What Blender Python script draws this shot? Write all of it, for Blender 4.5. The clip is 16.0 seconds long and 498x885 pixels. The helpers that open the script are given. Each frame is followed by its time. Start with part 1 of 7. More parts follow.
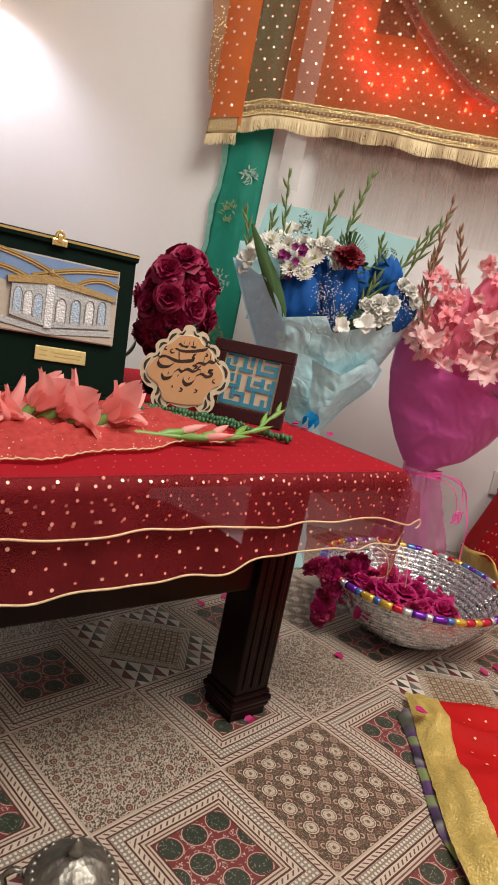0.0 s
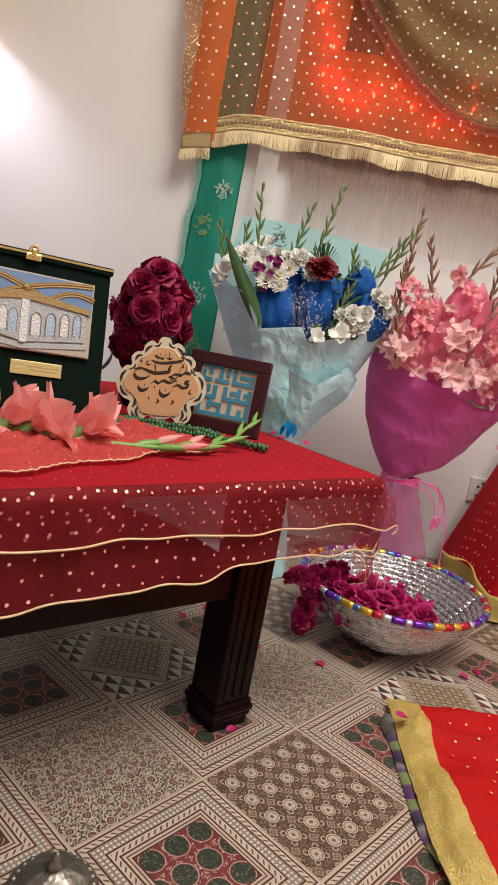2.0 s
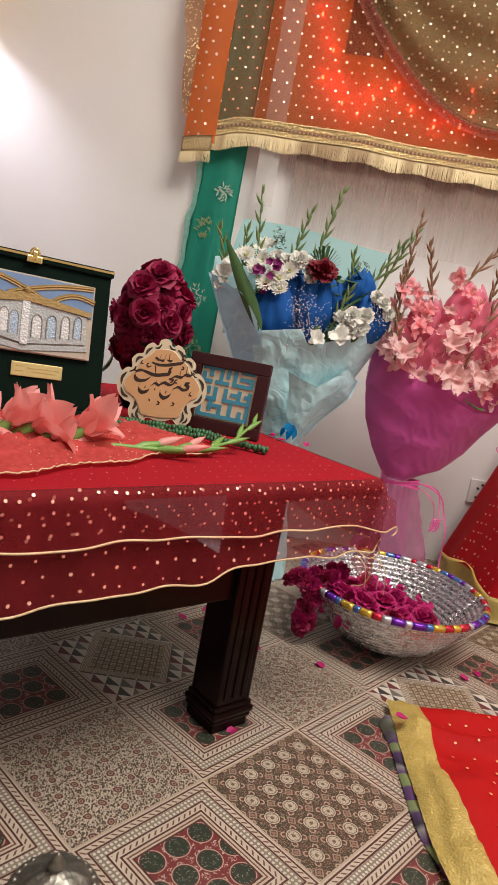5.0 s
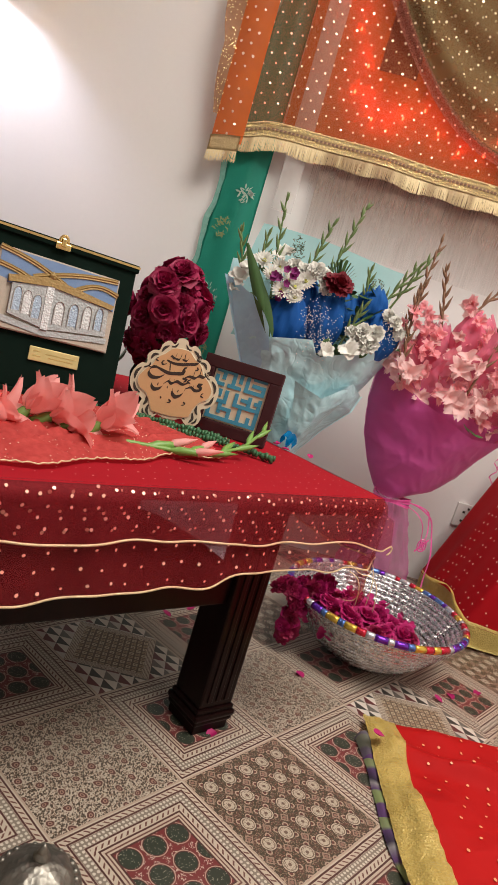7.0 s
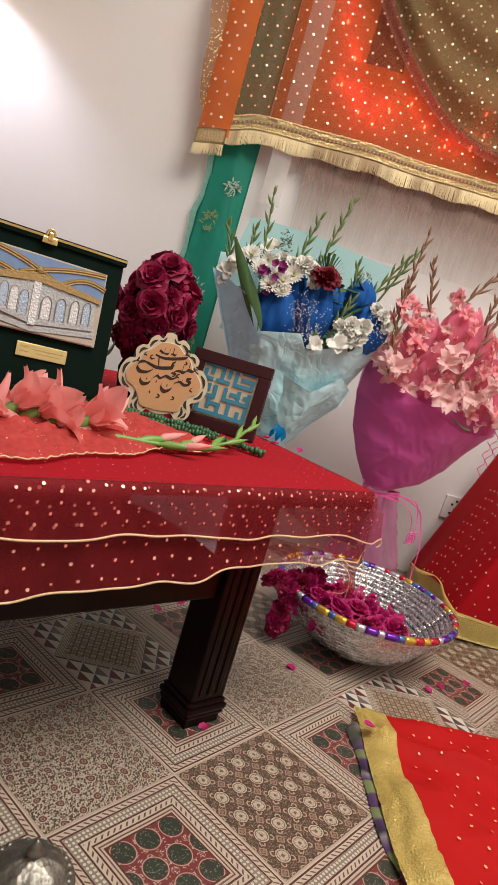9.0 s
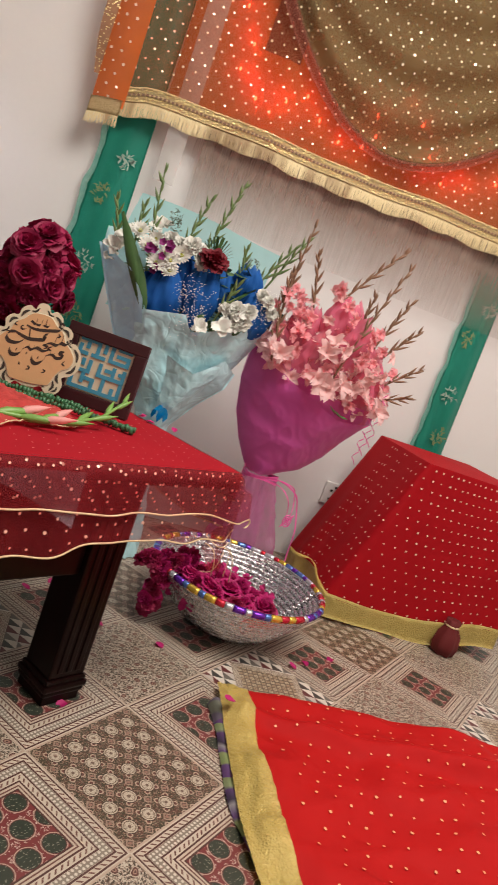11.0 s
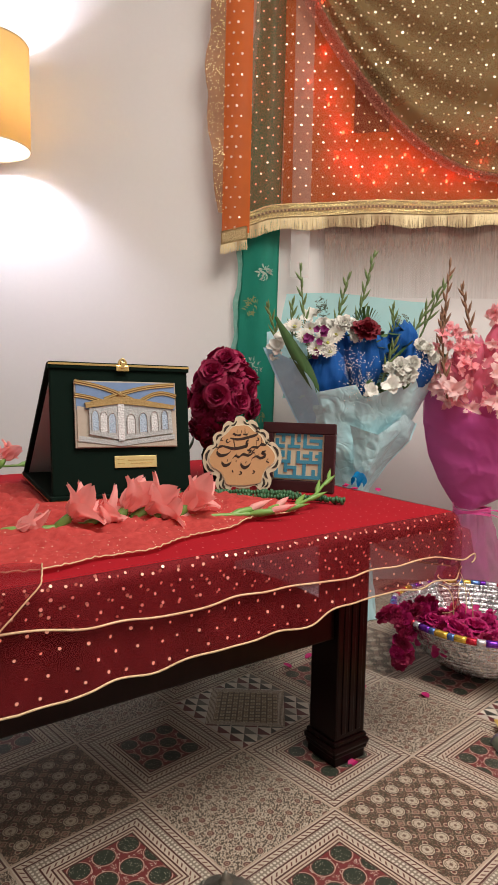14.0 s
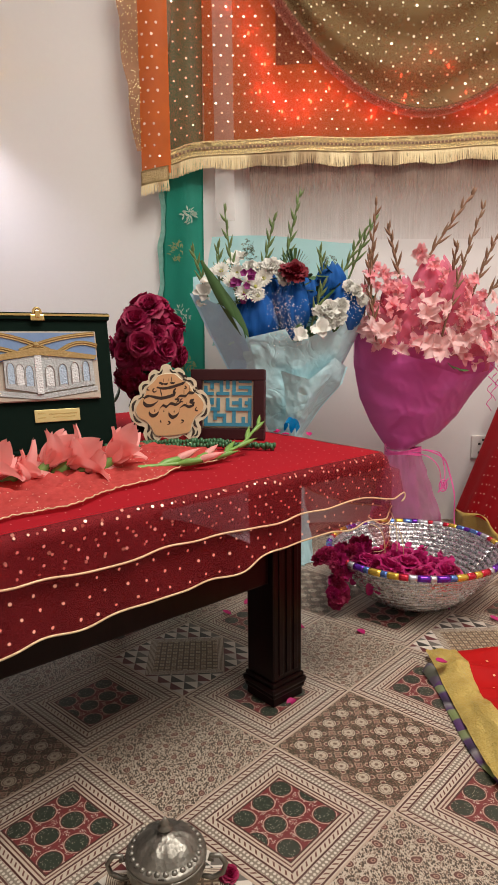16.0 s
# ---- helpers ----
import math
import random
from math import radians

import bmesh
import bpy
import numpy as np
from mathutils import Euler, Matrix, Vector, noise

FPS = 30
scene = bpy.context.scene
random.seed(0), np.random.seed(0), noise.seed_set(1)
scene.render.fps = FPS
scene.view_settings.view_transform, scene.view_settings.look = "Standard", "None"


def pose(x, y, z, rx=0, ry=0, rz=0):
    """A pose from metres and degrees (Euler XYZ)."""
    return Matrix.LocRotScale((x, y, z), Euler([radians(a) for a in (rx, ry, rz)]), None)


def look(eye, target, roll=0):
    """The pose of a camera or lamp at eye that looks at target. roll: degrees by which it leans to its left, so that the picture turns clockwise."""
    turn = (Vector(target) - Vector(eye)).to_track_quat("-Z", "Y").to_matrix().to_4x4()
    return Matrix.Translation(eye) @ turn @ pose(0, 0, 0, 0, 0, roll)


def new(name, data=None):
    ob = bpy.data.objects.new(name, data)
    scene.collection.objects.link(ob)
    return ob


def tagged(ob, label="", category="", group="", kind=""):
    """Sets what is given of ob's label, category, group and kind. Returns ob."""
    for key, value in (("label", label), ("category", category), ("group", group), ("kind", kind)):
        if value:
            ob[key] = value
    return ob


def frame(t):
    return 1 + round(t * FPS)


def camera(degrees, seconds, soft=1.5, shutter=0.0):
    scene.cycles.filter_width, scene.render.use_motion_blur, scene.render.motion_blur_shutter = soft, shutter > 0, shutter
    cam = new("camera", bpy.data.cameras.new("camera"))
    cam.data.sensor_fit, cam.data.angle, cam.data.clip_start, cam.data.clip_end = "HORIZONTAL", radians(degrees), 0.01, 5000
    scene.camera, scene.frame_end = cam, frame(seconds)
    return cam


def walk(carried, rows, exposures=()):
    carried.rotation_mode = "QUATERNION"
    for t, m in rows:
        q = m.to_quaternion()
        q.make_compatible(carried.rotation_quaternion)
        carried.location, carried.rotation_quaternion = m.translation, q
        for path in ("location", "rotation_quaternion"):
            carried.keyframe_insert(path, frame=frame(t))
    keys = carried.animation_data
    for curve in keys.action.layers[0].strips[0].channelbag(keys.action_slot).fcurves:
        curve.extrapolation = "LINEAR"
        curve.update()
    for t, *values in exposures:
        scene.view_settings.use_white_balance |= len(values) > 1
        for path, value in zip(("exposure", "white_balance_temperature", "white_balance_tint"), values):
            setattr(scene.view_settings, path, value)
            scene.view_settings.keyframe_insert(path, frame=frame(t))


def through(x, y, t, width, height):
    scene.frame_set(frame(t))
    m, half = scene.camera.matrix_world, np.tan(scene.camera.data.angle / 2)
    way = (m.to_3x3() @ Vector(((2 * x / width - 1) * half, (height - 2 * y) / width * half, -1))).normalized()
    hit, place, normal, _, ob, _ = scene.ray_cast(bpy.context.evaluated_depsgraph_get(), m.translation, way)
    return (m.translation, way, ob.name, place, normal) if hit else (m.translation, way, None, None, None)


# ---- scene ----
cam = camera(41.4, 16.0, shutter=0.5)
PATH = [
    (0, (-0.083, -0.736, 0.716), (-0.003, 1.218, 0.299), 11.2),
    (0.5, (-0.075, -0.745, 0.716), (0.015, 1.216, 0.335), 10.3),
    (1, (-0.077, -0.748, 0.715), (0.037, 1.215, 0.351), 10.6),
    (1.5, (-0.074, -0.749, 0.715), (0.048, 1.215, 0.357), 10.4),
    (2, (-0.072, -0.747, 0.715), (0.053, 1.214, 0.344), 10.4),
    (2.5, (-0.073, -0.75, 0.716), (0.051, 1.214, 0.356), 10.4),
    (3, (-0.067, -0.75, 0.716), (0.058, 1.212, 0.346), 9.6),
    (3.5, (-0.08, -0.749, 0.716), (0.037, 1.214, 0.357), 11.1),
    (4, (-0.081, -0.754, 0.718), (0.05, 1.212, 0.375), 11.1),
    (4.5, (-0.075, -0.754, 0.716), (0.063, 1.21, 0.369), 10.5),
    (5, (-0.073, -0.75, 0.715), (0.052, 1.212, 0.35), 10.4),
    (5.2, (-0.078, -0.748, 0.715), (0.018, 1.217, 0.358), 10.8),
    (7.3, (-0.132, -0.753, 0.723), (0.068, 1.204, 0.363), 16.9),
    (7.5, (-0.134, -0.753, 0.723), (0.072, 1.203, 0.363), 16.9),
    (8, (-0.132, -0.754, 0.723), (0.077, 1.203, 0.368), 16.8),
    (8.5, (-0.131, -0.755, 0.722), (0.084, 1.201, 0.363), 16.6),
    (9, (-0.128, -0.753, 0.721), (0.094, 1.201, 0.355), 16.2),
    (9.5, (-0.118, -0.759, 0.744), (0.132, 1.189, 0.362), 19.2),
    (9.7, (-0.09, -0.776, 0.76), (0.255, 1.168, 0.444), 21.3),
    (10.75, (-0.074, -0.774, 0.74), (0.465, 1.122, 0.43), 20.2),
    (11.8, (-0.066, -0.765, 0.719), (0.143, 1.183, 0.319), 16.0),
    (12, (-0.084, -0.772, 0.727), (0.024, 1.18, 0.305), 13.4),
    (12.5, (-0.071, -0.818, 0.722), (-0.212, 1.143, 0.356), -0.9),
    (12.8, (-0.097, -0.853, 0.732), (-0.299, 1.108, 0.393), -1.4),
    (13, (-0.101, -0.859, 0.734), (-0.277, 1.103, 0.391), -1.3),
    (13.3, (-0.105, -0.879, 0.745), (-0.249, 1.097, 0.487), -0.5),
    (13.5, (-0.107, -0.884, 0.748), (-0.244, 1.096, 0.503), -0.3),
    (14, (-0.106, -0.897, 0.748), (-0.184, 1.089, 0.529), 0.9),
    (14.5, (-0.099, -0.892, 0.746), (-0.137, 1.093, 0.503), -0.5),
    (15, (-0.093, -0.885, 0.742), (-0.028, 1.088, 0.421), 0.0),
    (15.5, (-0.089, -0.875, 0.74), (0.011, 1.087, 0.366), 0.1),
    (16, (-0.082, -0.871, 0.737), (0.02, 1.093, 0.372), -0.7),
]
walk(cam, [(t, look(eye, target, roll)) for t, eye, target, roll in PATH])

# ---- world and light ----
scene.view_settings.exposure = 0.0
world = bpy.data.worlds.new("world")
scene.world = world
world.use_nodes = True
world.node_tree.nodes["Background"].inputs[0].default_value = (0.02, 0.02, 0.022, 1)


def lamp(kind, name, m, energy, colour, size=0.1, size_y=None):
    d = bpy.data.lights.new(name, kind)
    d.energy, d.color = energy, colour
    if kind == "AREA":
        d.size = size
        if size_y:
            d.shape, d.size_y = "RECTANGLE", size_y
    else:
        d.shadow_soft_size = size
    ob = new(name, d)
    ob.matrix_world = m
    return ob


LAMP_POWER, LED_POWER = 27.0, 0.085
WALL_Y, ROOM_X0, ROOM_X1, ROOM_Y0, ROOM_Z = 1.45, -2.3, 2.6, -2.6, 2.75
lamp("AREA", "ceiling_panel_light", pose(0.80, -0.35, ROOM_Z - 0.04), 90, (1.0, 0.93, 0.85), 1.5, 1.5)


# ---- node expressions ----
class Ex:
    """A socket with arithmetic, for writing node trees as formulas."""
    def __init__(self, tree, s):
        self.tree, self.s = tree, s

    def op(self, o, *others):
        n = self.tree.nodes.new("ShaderNodeMath")
        n.operation = o
        for i, v in enumerate((self, *others)):
            if isinstance(v, Ex):
                self.tree.links.new(v.s, n.inputs[i])
            else:
                n.inputs[i].default_value = v
        return Ex(self.tree, n.outputs[0])

    def __add__(self, o): return self.op("ADD", o)
    def __sub__(self, o): return self.op("SUBTRACT", o)
    def __mul__(self, o): return self.op("MULTIPLY", o)
    def __truediv__(self, o): return self.op("DIVIDE", o)
    def __gt__(self, o): return self.op("GREATER_THAN", o)
    def __lt__(self, o): return self.op("LESS_THAN", o)
    def abs(self): return self.op("ABSOLUTE")
    def max(self, o): return self.op("MAXIMUM", o)
    def min(self, o): return self.op("MINIMUM", o)
    def round(self): return self.op("ROUND")
    def frac(self): return self.op("FRACT")
    def mod(self, o): return self.op("FLOORED_MODULO", o)
    def inv(self): return self.op("MULTIPLY_ADD", -1.0, 1.0)
    def near(self, v, e): return self.op("COMPARE", v, e)
    def cell(self): return self - self.round()


class Mat:
    """A procedural material, from its surface values."""
    def __init__(self, name, colour=(0.5, 0.5, 0.5), rough=0.5, metal=0.0, **more):
        self.m = bpy.data.materials.new(name)
        self.m.use_nodes = True
        self.t = self.m.node_tree
        self.b = self.t.nodes["Principled BSDF"]
        self.b.inputs["Base Color"].default_value = (*colour, 1)
        self.b.inputs["Roughness"].default_value = rough
        self.b.inputs["Metallic"].default_value = metal
        for k, v in more.items():
            s = self.b.inputs[k.replace("_", " ")]
            s.default_value = (*v, 1) if isinstance(v, tuple) else v
        self._pos = None

    def node(self, kind, **vals):
        n = self.t.nodes.new(kind)
        for k, v in vals.items():
            s = n.inputs[k.replace("_", " ")]
            if isinstance(v, Ex):
                self.t.links.new(v.s, s)
            else:
                s.default_value = v
        return n

    def pos(self, kind="Object"):
        n = self.t.nodes.new("ShaderNodeTexCoord")
        sep = self.t.nodes.new("ShaderNodeSeparateXYZ")
        self.t.links.new(n.outputs[kind], sep.inputs[0])
        return [Ex(self.t, o) for o in sep.outputs], n.outputs[kind]

    def vec(self, x, y, z=0.0):
        n = self.node("ShaderNodeCombineXYZ", X=x, Y=y, Z=z)
        return n.outputs[0]

    def noise(self, scale, detail=3.0, vec=None, rough=0.55, distort=0.0):
        n = self.node("ShaderNodeTexNoise", Scale=scale, Detail=detail, Roughness=rough, Distortion=distort)
        self.t.links.new(vec or self.pos()[1], n.inputs["Vector"])
        return Ex(self.t, n.outputs["Fac"])

    def voronoi(self, scale, vec=None, feature="F1", rnd=1.0):
        n = self.t.nodes.new("ShaderNodeTexVoronoi")
        n.feature = feature
        n.inputs["Scale"].default_value = scale
        n.inputs["Randomness"].default_value = rnd
        self.t.links.new(vec or self.pos()[1], n.inputs["Vector"])
        return Ex(self.t, n.outputs["Distance"])

    def mix(self, fac, a, b):
        n = self.t.nodes.new("ShaderNodeMix")
        n.data_type = "RGBA"
        for i, v in ((0, fac), (6, a), (7, b)):
            if isinstance(v, Ex):
                self.t.links.new(v.s, n.inputs[i])
            elif isinstance(v, tuple):
                n.inputs[i].default_value = (*v, 1)
            else:
                n.inputs[i].default_value = v
        return Ex(self.t, n.outputs[2])

    def ramp(self, fac, *stops):
        n = self.t.nodes.new("ShaderNodeValToRGB")
        while len(n.color_ramp.elements) < len(stops):
            n.color_ramp.elements.new(0.5)
        for e, (p, c) in zip(n.color_ramp.elements, stops):
            e.position, e.color = p, (*c, 1)
        self.t.links.new(fac.s, n.inputs[0])
        return Ex(self.t, n.outputs[0])

    def set(self, **vals):
        for k, v in vals.items():
            self.t.links.new(v.s, self.b.inputs[k.replace("_", " ")])
        return self

    def bump(self, height, strength=0.3, distance=0.002):
        n = self.node("ShaderNodeBump", Strength=strength, Distance=distance, Height=height)
        self.t.links.new(n.outputs[0], self.b.inputs["Normal"])
        return self

    def random(self):
        n = self.t.nodes.new("ShaderNodeObjectInfo")
        return Ex(self.t, n.outputs["Random"])

    def island(self):
        n = self.t.nodes.new("ShaderNodeNewGeometry")
        return Ex(self.t, n.outputs["Random Per Island"])

    def veil(self, amount):
        """Lets light through between the threads; amount is the open share."""
        out = self.t.nodes["Material Output"]
        tr = self.t.nodes.new("ShaderNodeBsdfTransparent")
        mx = self.t.nodes.new("ShaderNodeMixShader")
        if isinstance(amount, Ex):
            self.t.links.new(amount.s, mx.inputs[0])
        else:
            mx.inputs[0].default_value = amount
        self.t.links.new(self.b.outputs[0], mx.inputs[1])
        self.t.links.new(tr.outputs[0], mx.inputs[2])
        self.t.links.new(mx.outputs[0], out.inputs[0])
        return self


def varied(name, c0, c1, scale, rough=0.6, bump=0.0, fine=None, **more):
    """A surface whose colour wanders between two tones at two scales."""
    k = Mat(name, c0, rough, **more)
    f = k.noise(scale, 4.0)
    g = k.noise(fine or scale * 9, 3.0)
    k.set(Base_Color=k.mix((f * 0.65 + g * 0.35), c0, c1))
    if bump:
        k.bump(g, bump)
    return k


# ---- materials ----
def floor_sheet():
    """Printed vinyl: framed diamonds with medallions, brown and cream patchwork between."""
    k = Mat("printed_vinyl", rough=0.42)
    (x, y, _), v = k.pos()
    wob = k.noise(7.0, 2.0)
    x = x + (wob - 0.5) * 0.004
    p, q = (x - 0.01) / (2 * TILE), y / (2 * TILE)
    u, w = p + q, q - p
    iu, iw = u.round(), w.round()
    a, b = u - iu, w - iw
    even = (iu + iw).mod(2.0) < 0.5
    m = a.abs().max(b.abs())
    cream, dark, red, green = (0.47, 0.41, 0.325), (0.066, 0.018, 0.016), (0.15, 0.022, 0.024), (0.018, 0.028, 0.018)
    # framed diamonds
    hatch = ((a + b) * 22.0).frac() > 0.66
    hatch2 = ((a - b) * 22.0).frac() > 0.66
    dash = (a * 34.0).cell().op("POWER", 2.0) + (b * 34.0).cell().op("POWER", 2.0) < 0.10
    ca = k.mix(hatch * (m > 0.446) * (m < 0.472), cream, (0.13, 0.048, 0.038))
    ca = k.mix((m > 0.372) * (m < 0.428), ca, k.mix(dash, (0.22, 0.18, 0.14), (0.55, 0.50, 0.42)))
    ca = k.mix(hatch2 * (m > 0.320) * (m < 0.346), ca, (0.13, 0.048, 0.038))
    ca = k.mix((m > 0.262) * (m < 0.298), ca, (0.44, 0.37, 0.29))
    ca = k.mix(m.near(0.280, 0.005), ca, (0.13, 0.048, 0.038))
    for at, half in ((0.484, 0.0065), (0.436, 0.0065), (0.363, 0.0065), (0.306, 0.0065), (0.256, 0.007)):
        ca = k.mix(m.near(at, half), ca, dark)
    field = m < 0.250
    rb = (b / 0.182).round()
    fb = b / 0.182 - rb
    fa = (a / 0.182 + rb.abs().inv() * 0.5).cell()
    rr = (fa * fa + fb * fb).op("SQRT")
    ga, gb = (a / 0.068).cell(), (b / 0.068).cell()
    gr = (ga * ga + gb * gb).op("SQRT")
    cf = k.mix((gr < 0.38) * (k.voronoi(420.0) < 0.42), red, (0.50, 0.39, 0.33))
    cf = k.mix(gr < 0.08, cf, (0.30, 0.10, 0.09))
    cf = k.mix(rr < 0.44, cf, (0.40, 0.28, 0.22))
    cf = k.mix(rr < 0.405, cf, (0.09, 0.022, 0.022))
    cf = k.mix(rr < 0.375, cf, k.mix(k.voronoi(300.0) < 0.24, green, (0.24, 0.24, 0.18)))
    ca = k.mix(field, ca, cf)
    # brown patches with pale ovals among small florets
    ba, bb = (a * 5.6).cell(), (b * 5.6).cell()
    br = (ba * ba + bb * bb).op("SQRT")
    ca2, cb2 = (a * 5.6 + 0.5).cell(), (b * 5.6 + 0.5).cell()
    cr = (ca2 * ca2 + cb2 * cb2).op("SQRT")
    fa3, fb3 = (a * 11.2 + 0.5).cell(), (b * 11.2 + 0.5).cell()
    fr = (fa3 * fa3 + fb3 * fb3).op("SQRT")
    grain = k.voronoi(470.0)
    fleck = k.voronoi(230.0)
    cb = k.mix(grain < 0.36, k.mix(fleck < 0.45, (0.048, 0.038, 0.022), (0.095, 0.042, 0.030)), (0.25, 0.18, 0.125))
    cb = k.mix(fr.near(0.19, 0.05), cb, (0.36, 0.27, 0.20))
    cb = k.mix(fr < 0.11, cb, (0.12, 0.035, 0.03))
    cb = k.mix((ca2.abs() + cb2.abs()).near(0.17, 0.035), cb, (0.29, 0.20, 0.15))
    cb = k.mix(cr < 0.07, cb, (0.24, 0.13, 0.10))
    cb = k.mix(br < 0.325, cb, (0.045, 0.026, 0.018))
    cb = k.mix(br < 0.290, cb, k.mix(grain < 0.34, (0.44, 0.375, 0.29), (0.18, 0.135, 0.095)))
    cb = k.mix(br.near(0.225, 0.016), cb, (0.14, 0.10, 0.07))
    cb = k.mix(br < 0.07, cb, (0.16, 0.10, 0.075))
    # cream patches with rows of rosettes, leaves and stalks
    pp, qq = (u - w) * 0.5, (u + w) * 0.5
    vines = k.vec(x * 1.25, y * 0.8)
    leaf = k.voronoi(250.0, vines)
    sm = k.voronoi(390.0, vines)
    stalk = k.noise(170.0, 1.0, k.vec(x, y * 0.45))
    cc = k.mix(sm < 0.40, (0.46, 0.40, 0.32), (0.16, 0.10, 0.07))
    cc = k.mix(stalk.near(0.5, 0.020), cc, (0.17, 0.11, 0.08))
    cc = k.mix(leaf < 0.44, cc, (0.052, 0.036, 0.024))
    ro = (qq * 11.0).round()
    eb = qq * 11.0 - ro + (k.noise(26.0, 1.0) - 0.5) * 0.5
    ea = (pp * 10.5 + ro.mod(2.0) * 0.5 + (k.noise(31.0, 1.0) - 0.5) * 0.6).cell()
    er = (ea * ea + eb * eb).op("SQRT")
    cc = k.mix(er < 0.235, cc, (0.44, 0.38, 0.30))
    cc = k.mix(er < 0.195, cc, (0.095, 0.030, 0.024))
    cc = k.mix(er < 0.105, cc, (0.30, 0.19, 0.14))
    cc = k.mix(er < 0.055, cc, (0.07, 0.022, 0.02))
    # patches with a woven rectangle among triangles
    ta, tb = a + b, a - b
    tri = ((ta * 6.0).frac() + (tb * 6.0).frac()) > 1.0
    col = ((ta * 6.0).op("FLOOR") + (tb * 6.0).op("FLOOR")).mod(3.0)
    cd = k.mix(tri, k.mix(col < 0.5, (0.035, 0.035, 0.032), (0.11, 0.020, 0.022)), k.mix(col > 1.5, (0.60, 0.55, 0.48), (0.47, 0.42, 0.37)))
    cd = k.mix(tri.inv() * (col > 1.5), cd, (0.13, 0.115, 0.10))
    rm = ta.abs().max(tb.abs() * 0.94)
    rect = rm < 0.475
    mo, no = (ta * 13.0).cell().abs().max((tb * 13.0).cell().abs()), ((ta * 13.0).round() + (tb * 13.0).round()).mod(2.0) < 0.5
    weave = k.mix(mo < 0.36, (0.11, 0.07, 0.045), k.mix(no, (0.46, 0.38, 0.27), (0.32, 0.23, 0.15)))
    weave = k.mix(mo < 0.15, weave, (0.18, 0.11, 0.07))
    weave = k.mix(rm > 0.385, weave, k.mix((rm * 62.0).frac() > 0.45, (0.13, 0.075, 0.055), (0.52, 0.45, 0.35)))
    cd = k.mix(rect, cd, weave)
    odd_u = iu.mod(2.0) > 0.5
    is_d = (iu + iw).mod(4.0).near(3.0, 0.1)
    co = k.mix(odd_u, cc, k.mix(is_d, cb, cd))
    edge = m > 0.487
    base = k.mix(even, k.mix(edge, co, (0.40, 0.31, 0.24)), ca)
    wear = k.noise(3.0, 5.0)
    base = k.mix(wear * 0.10, base, (0.26, 0.21, 0.165))
    k.set(Base_Color=base, Roughness=wear * 0.25 + 0.3)
    k.bump(k.noise(260.0, 2.0), 0.12, 0.001)
    return k


TILE = 0.167
FLOOR = floor_sheet()
WALL = varied("wall_paint", (0.74, 0.72, 0.705), (0.68, 0.665, 0.65), 1.3, 0.7, 0.06, 90.0)
CEIL = varied("ceiling_paint", (0.8, 0.79, 0.77), (0.76, 0.75, 0.73), 0.9, 0.8, 0.05, 60.0)


def dark_wood():
    k = Mat("dark_polished_wood", (0.02, 0.008, 0.006), 0.30, Specular_IOR_Level=0.12, Coat_Weight=0.06, Coat_Roughness=0.08)
    (x, y, z), _ = k.pos()
    g = k.noise(1.0, 4.0, k.vec(x * 60.0, y * 60.0, z * 5.0), 0.6, 0.6)
    k.set(Base_Color=k.mix(g, (0.002, 0.0008, 0.0008), (0.013, 0.003, 0.0028)))
    k.bump(g, 0.05, 0.001)
    return k


WOOD = dark_wood()


# ---- mesh tools ----
def mesh_of(name, bm, mat, smooth=False):
    me = bpy.data.meshes.new(name)
    bm.to_mesh(me)
    bm.free()
    for k in (mat if isinstance(mat, (list, tuple)) else [mat]):
        me.materials.append(k.m if isinstance(k, Mat) else k)
    if smooth:
        for f in me.polygons:
            f.use_smooth = True
    return me


def part(name, bm, mat, parent, label="", smooth=False, at=None):
    ob = new(name, mesh_of(name, bm, mat, smooth) if not isinstance(bm, bpy.types.Mesh) else bm)
    if parent is not None:
        ob.parent = parent
    if at is not None:
        ob.matrix_basis = at
    if label:
        ob["label"] = label
    return ob


def thing(name, m, label, category, group="", kind=""):
    ob = new(name)
    ob.empty_display_size = 0.05
    ob.matrix_basis = m
    return tagged(ob, label, category, group, kind)


def box(bm, x0, x1, y0, y1, z0, z1, bevel=0.0, m=None):
    r = bmesh.ops.create_cube(bm, size=1.0)
    vs = r["verts"]
    for v in vs:
        v.co = Vector((x0 + (v.co.x + 0.5) * (x1 - x0), y0 + (v.co.y + 0.5) * (y1 - y0), z0 + (v.co.z + 0.5) * (z1 - z0)))
    if bevel:
        es = list({e for v in vs for e in v.link_edges})
        r = bmesh.ops.bevel(bm, geom=es, offset=bevel, segments=2, affect="EDGES", profile=0.6)
        vs = list({v for f in r["faces"] for v in f.verts} | {v for v in vs if v.is_valid})
    if m is not None:
        bmesh.ops.transform(bm, matrix=m, verts=vs)
    return vs


def slab(*a, **k):
    bm = bmesh.new()
    box(bm, *a, **k)
    return bm


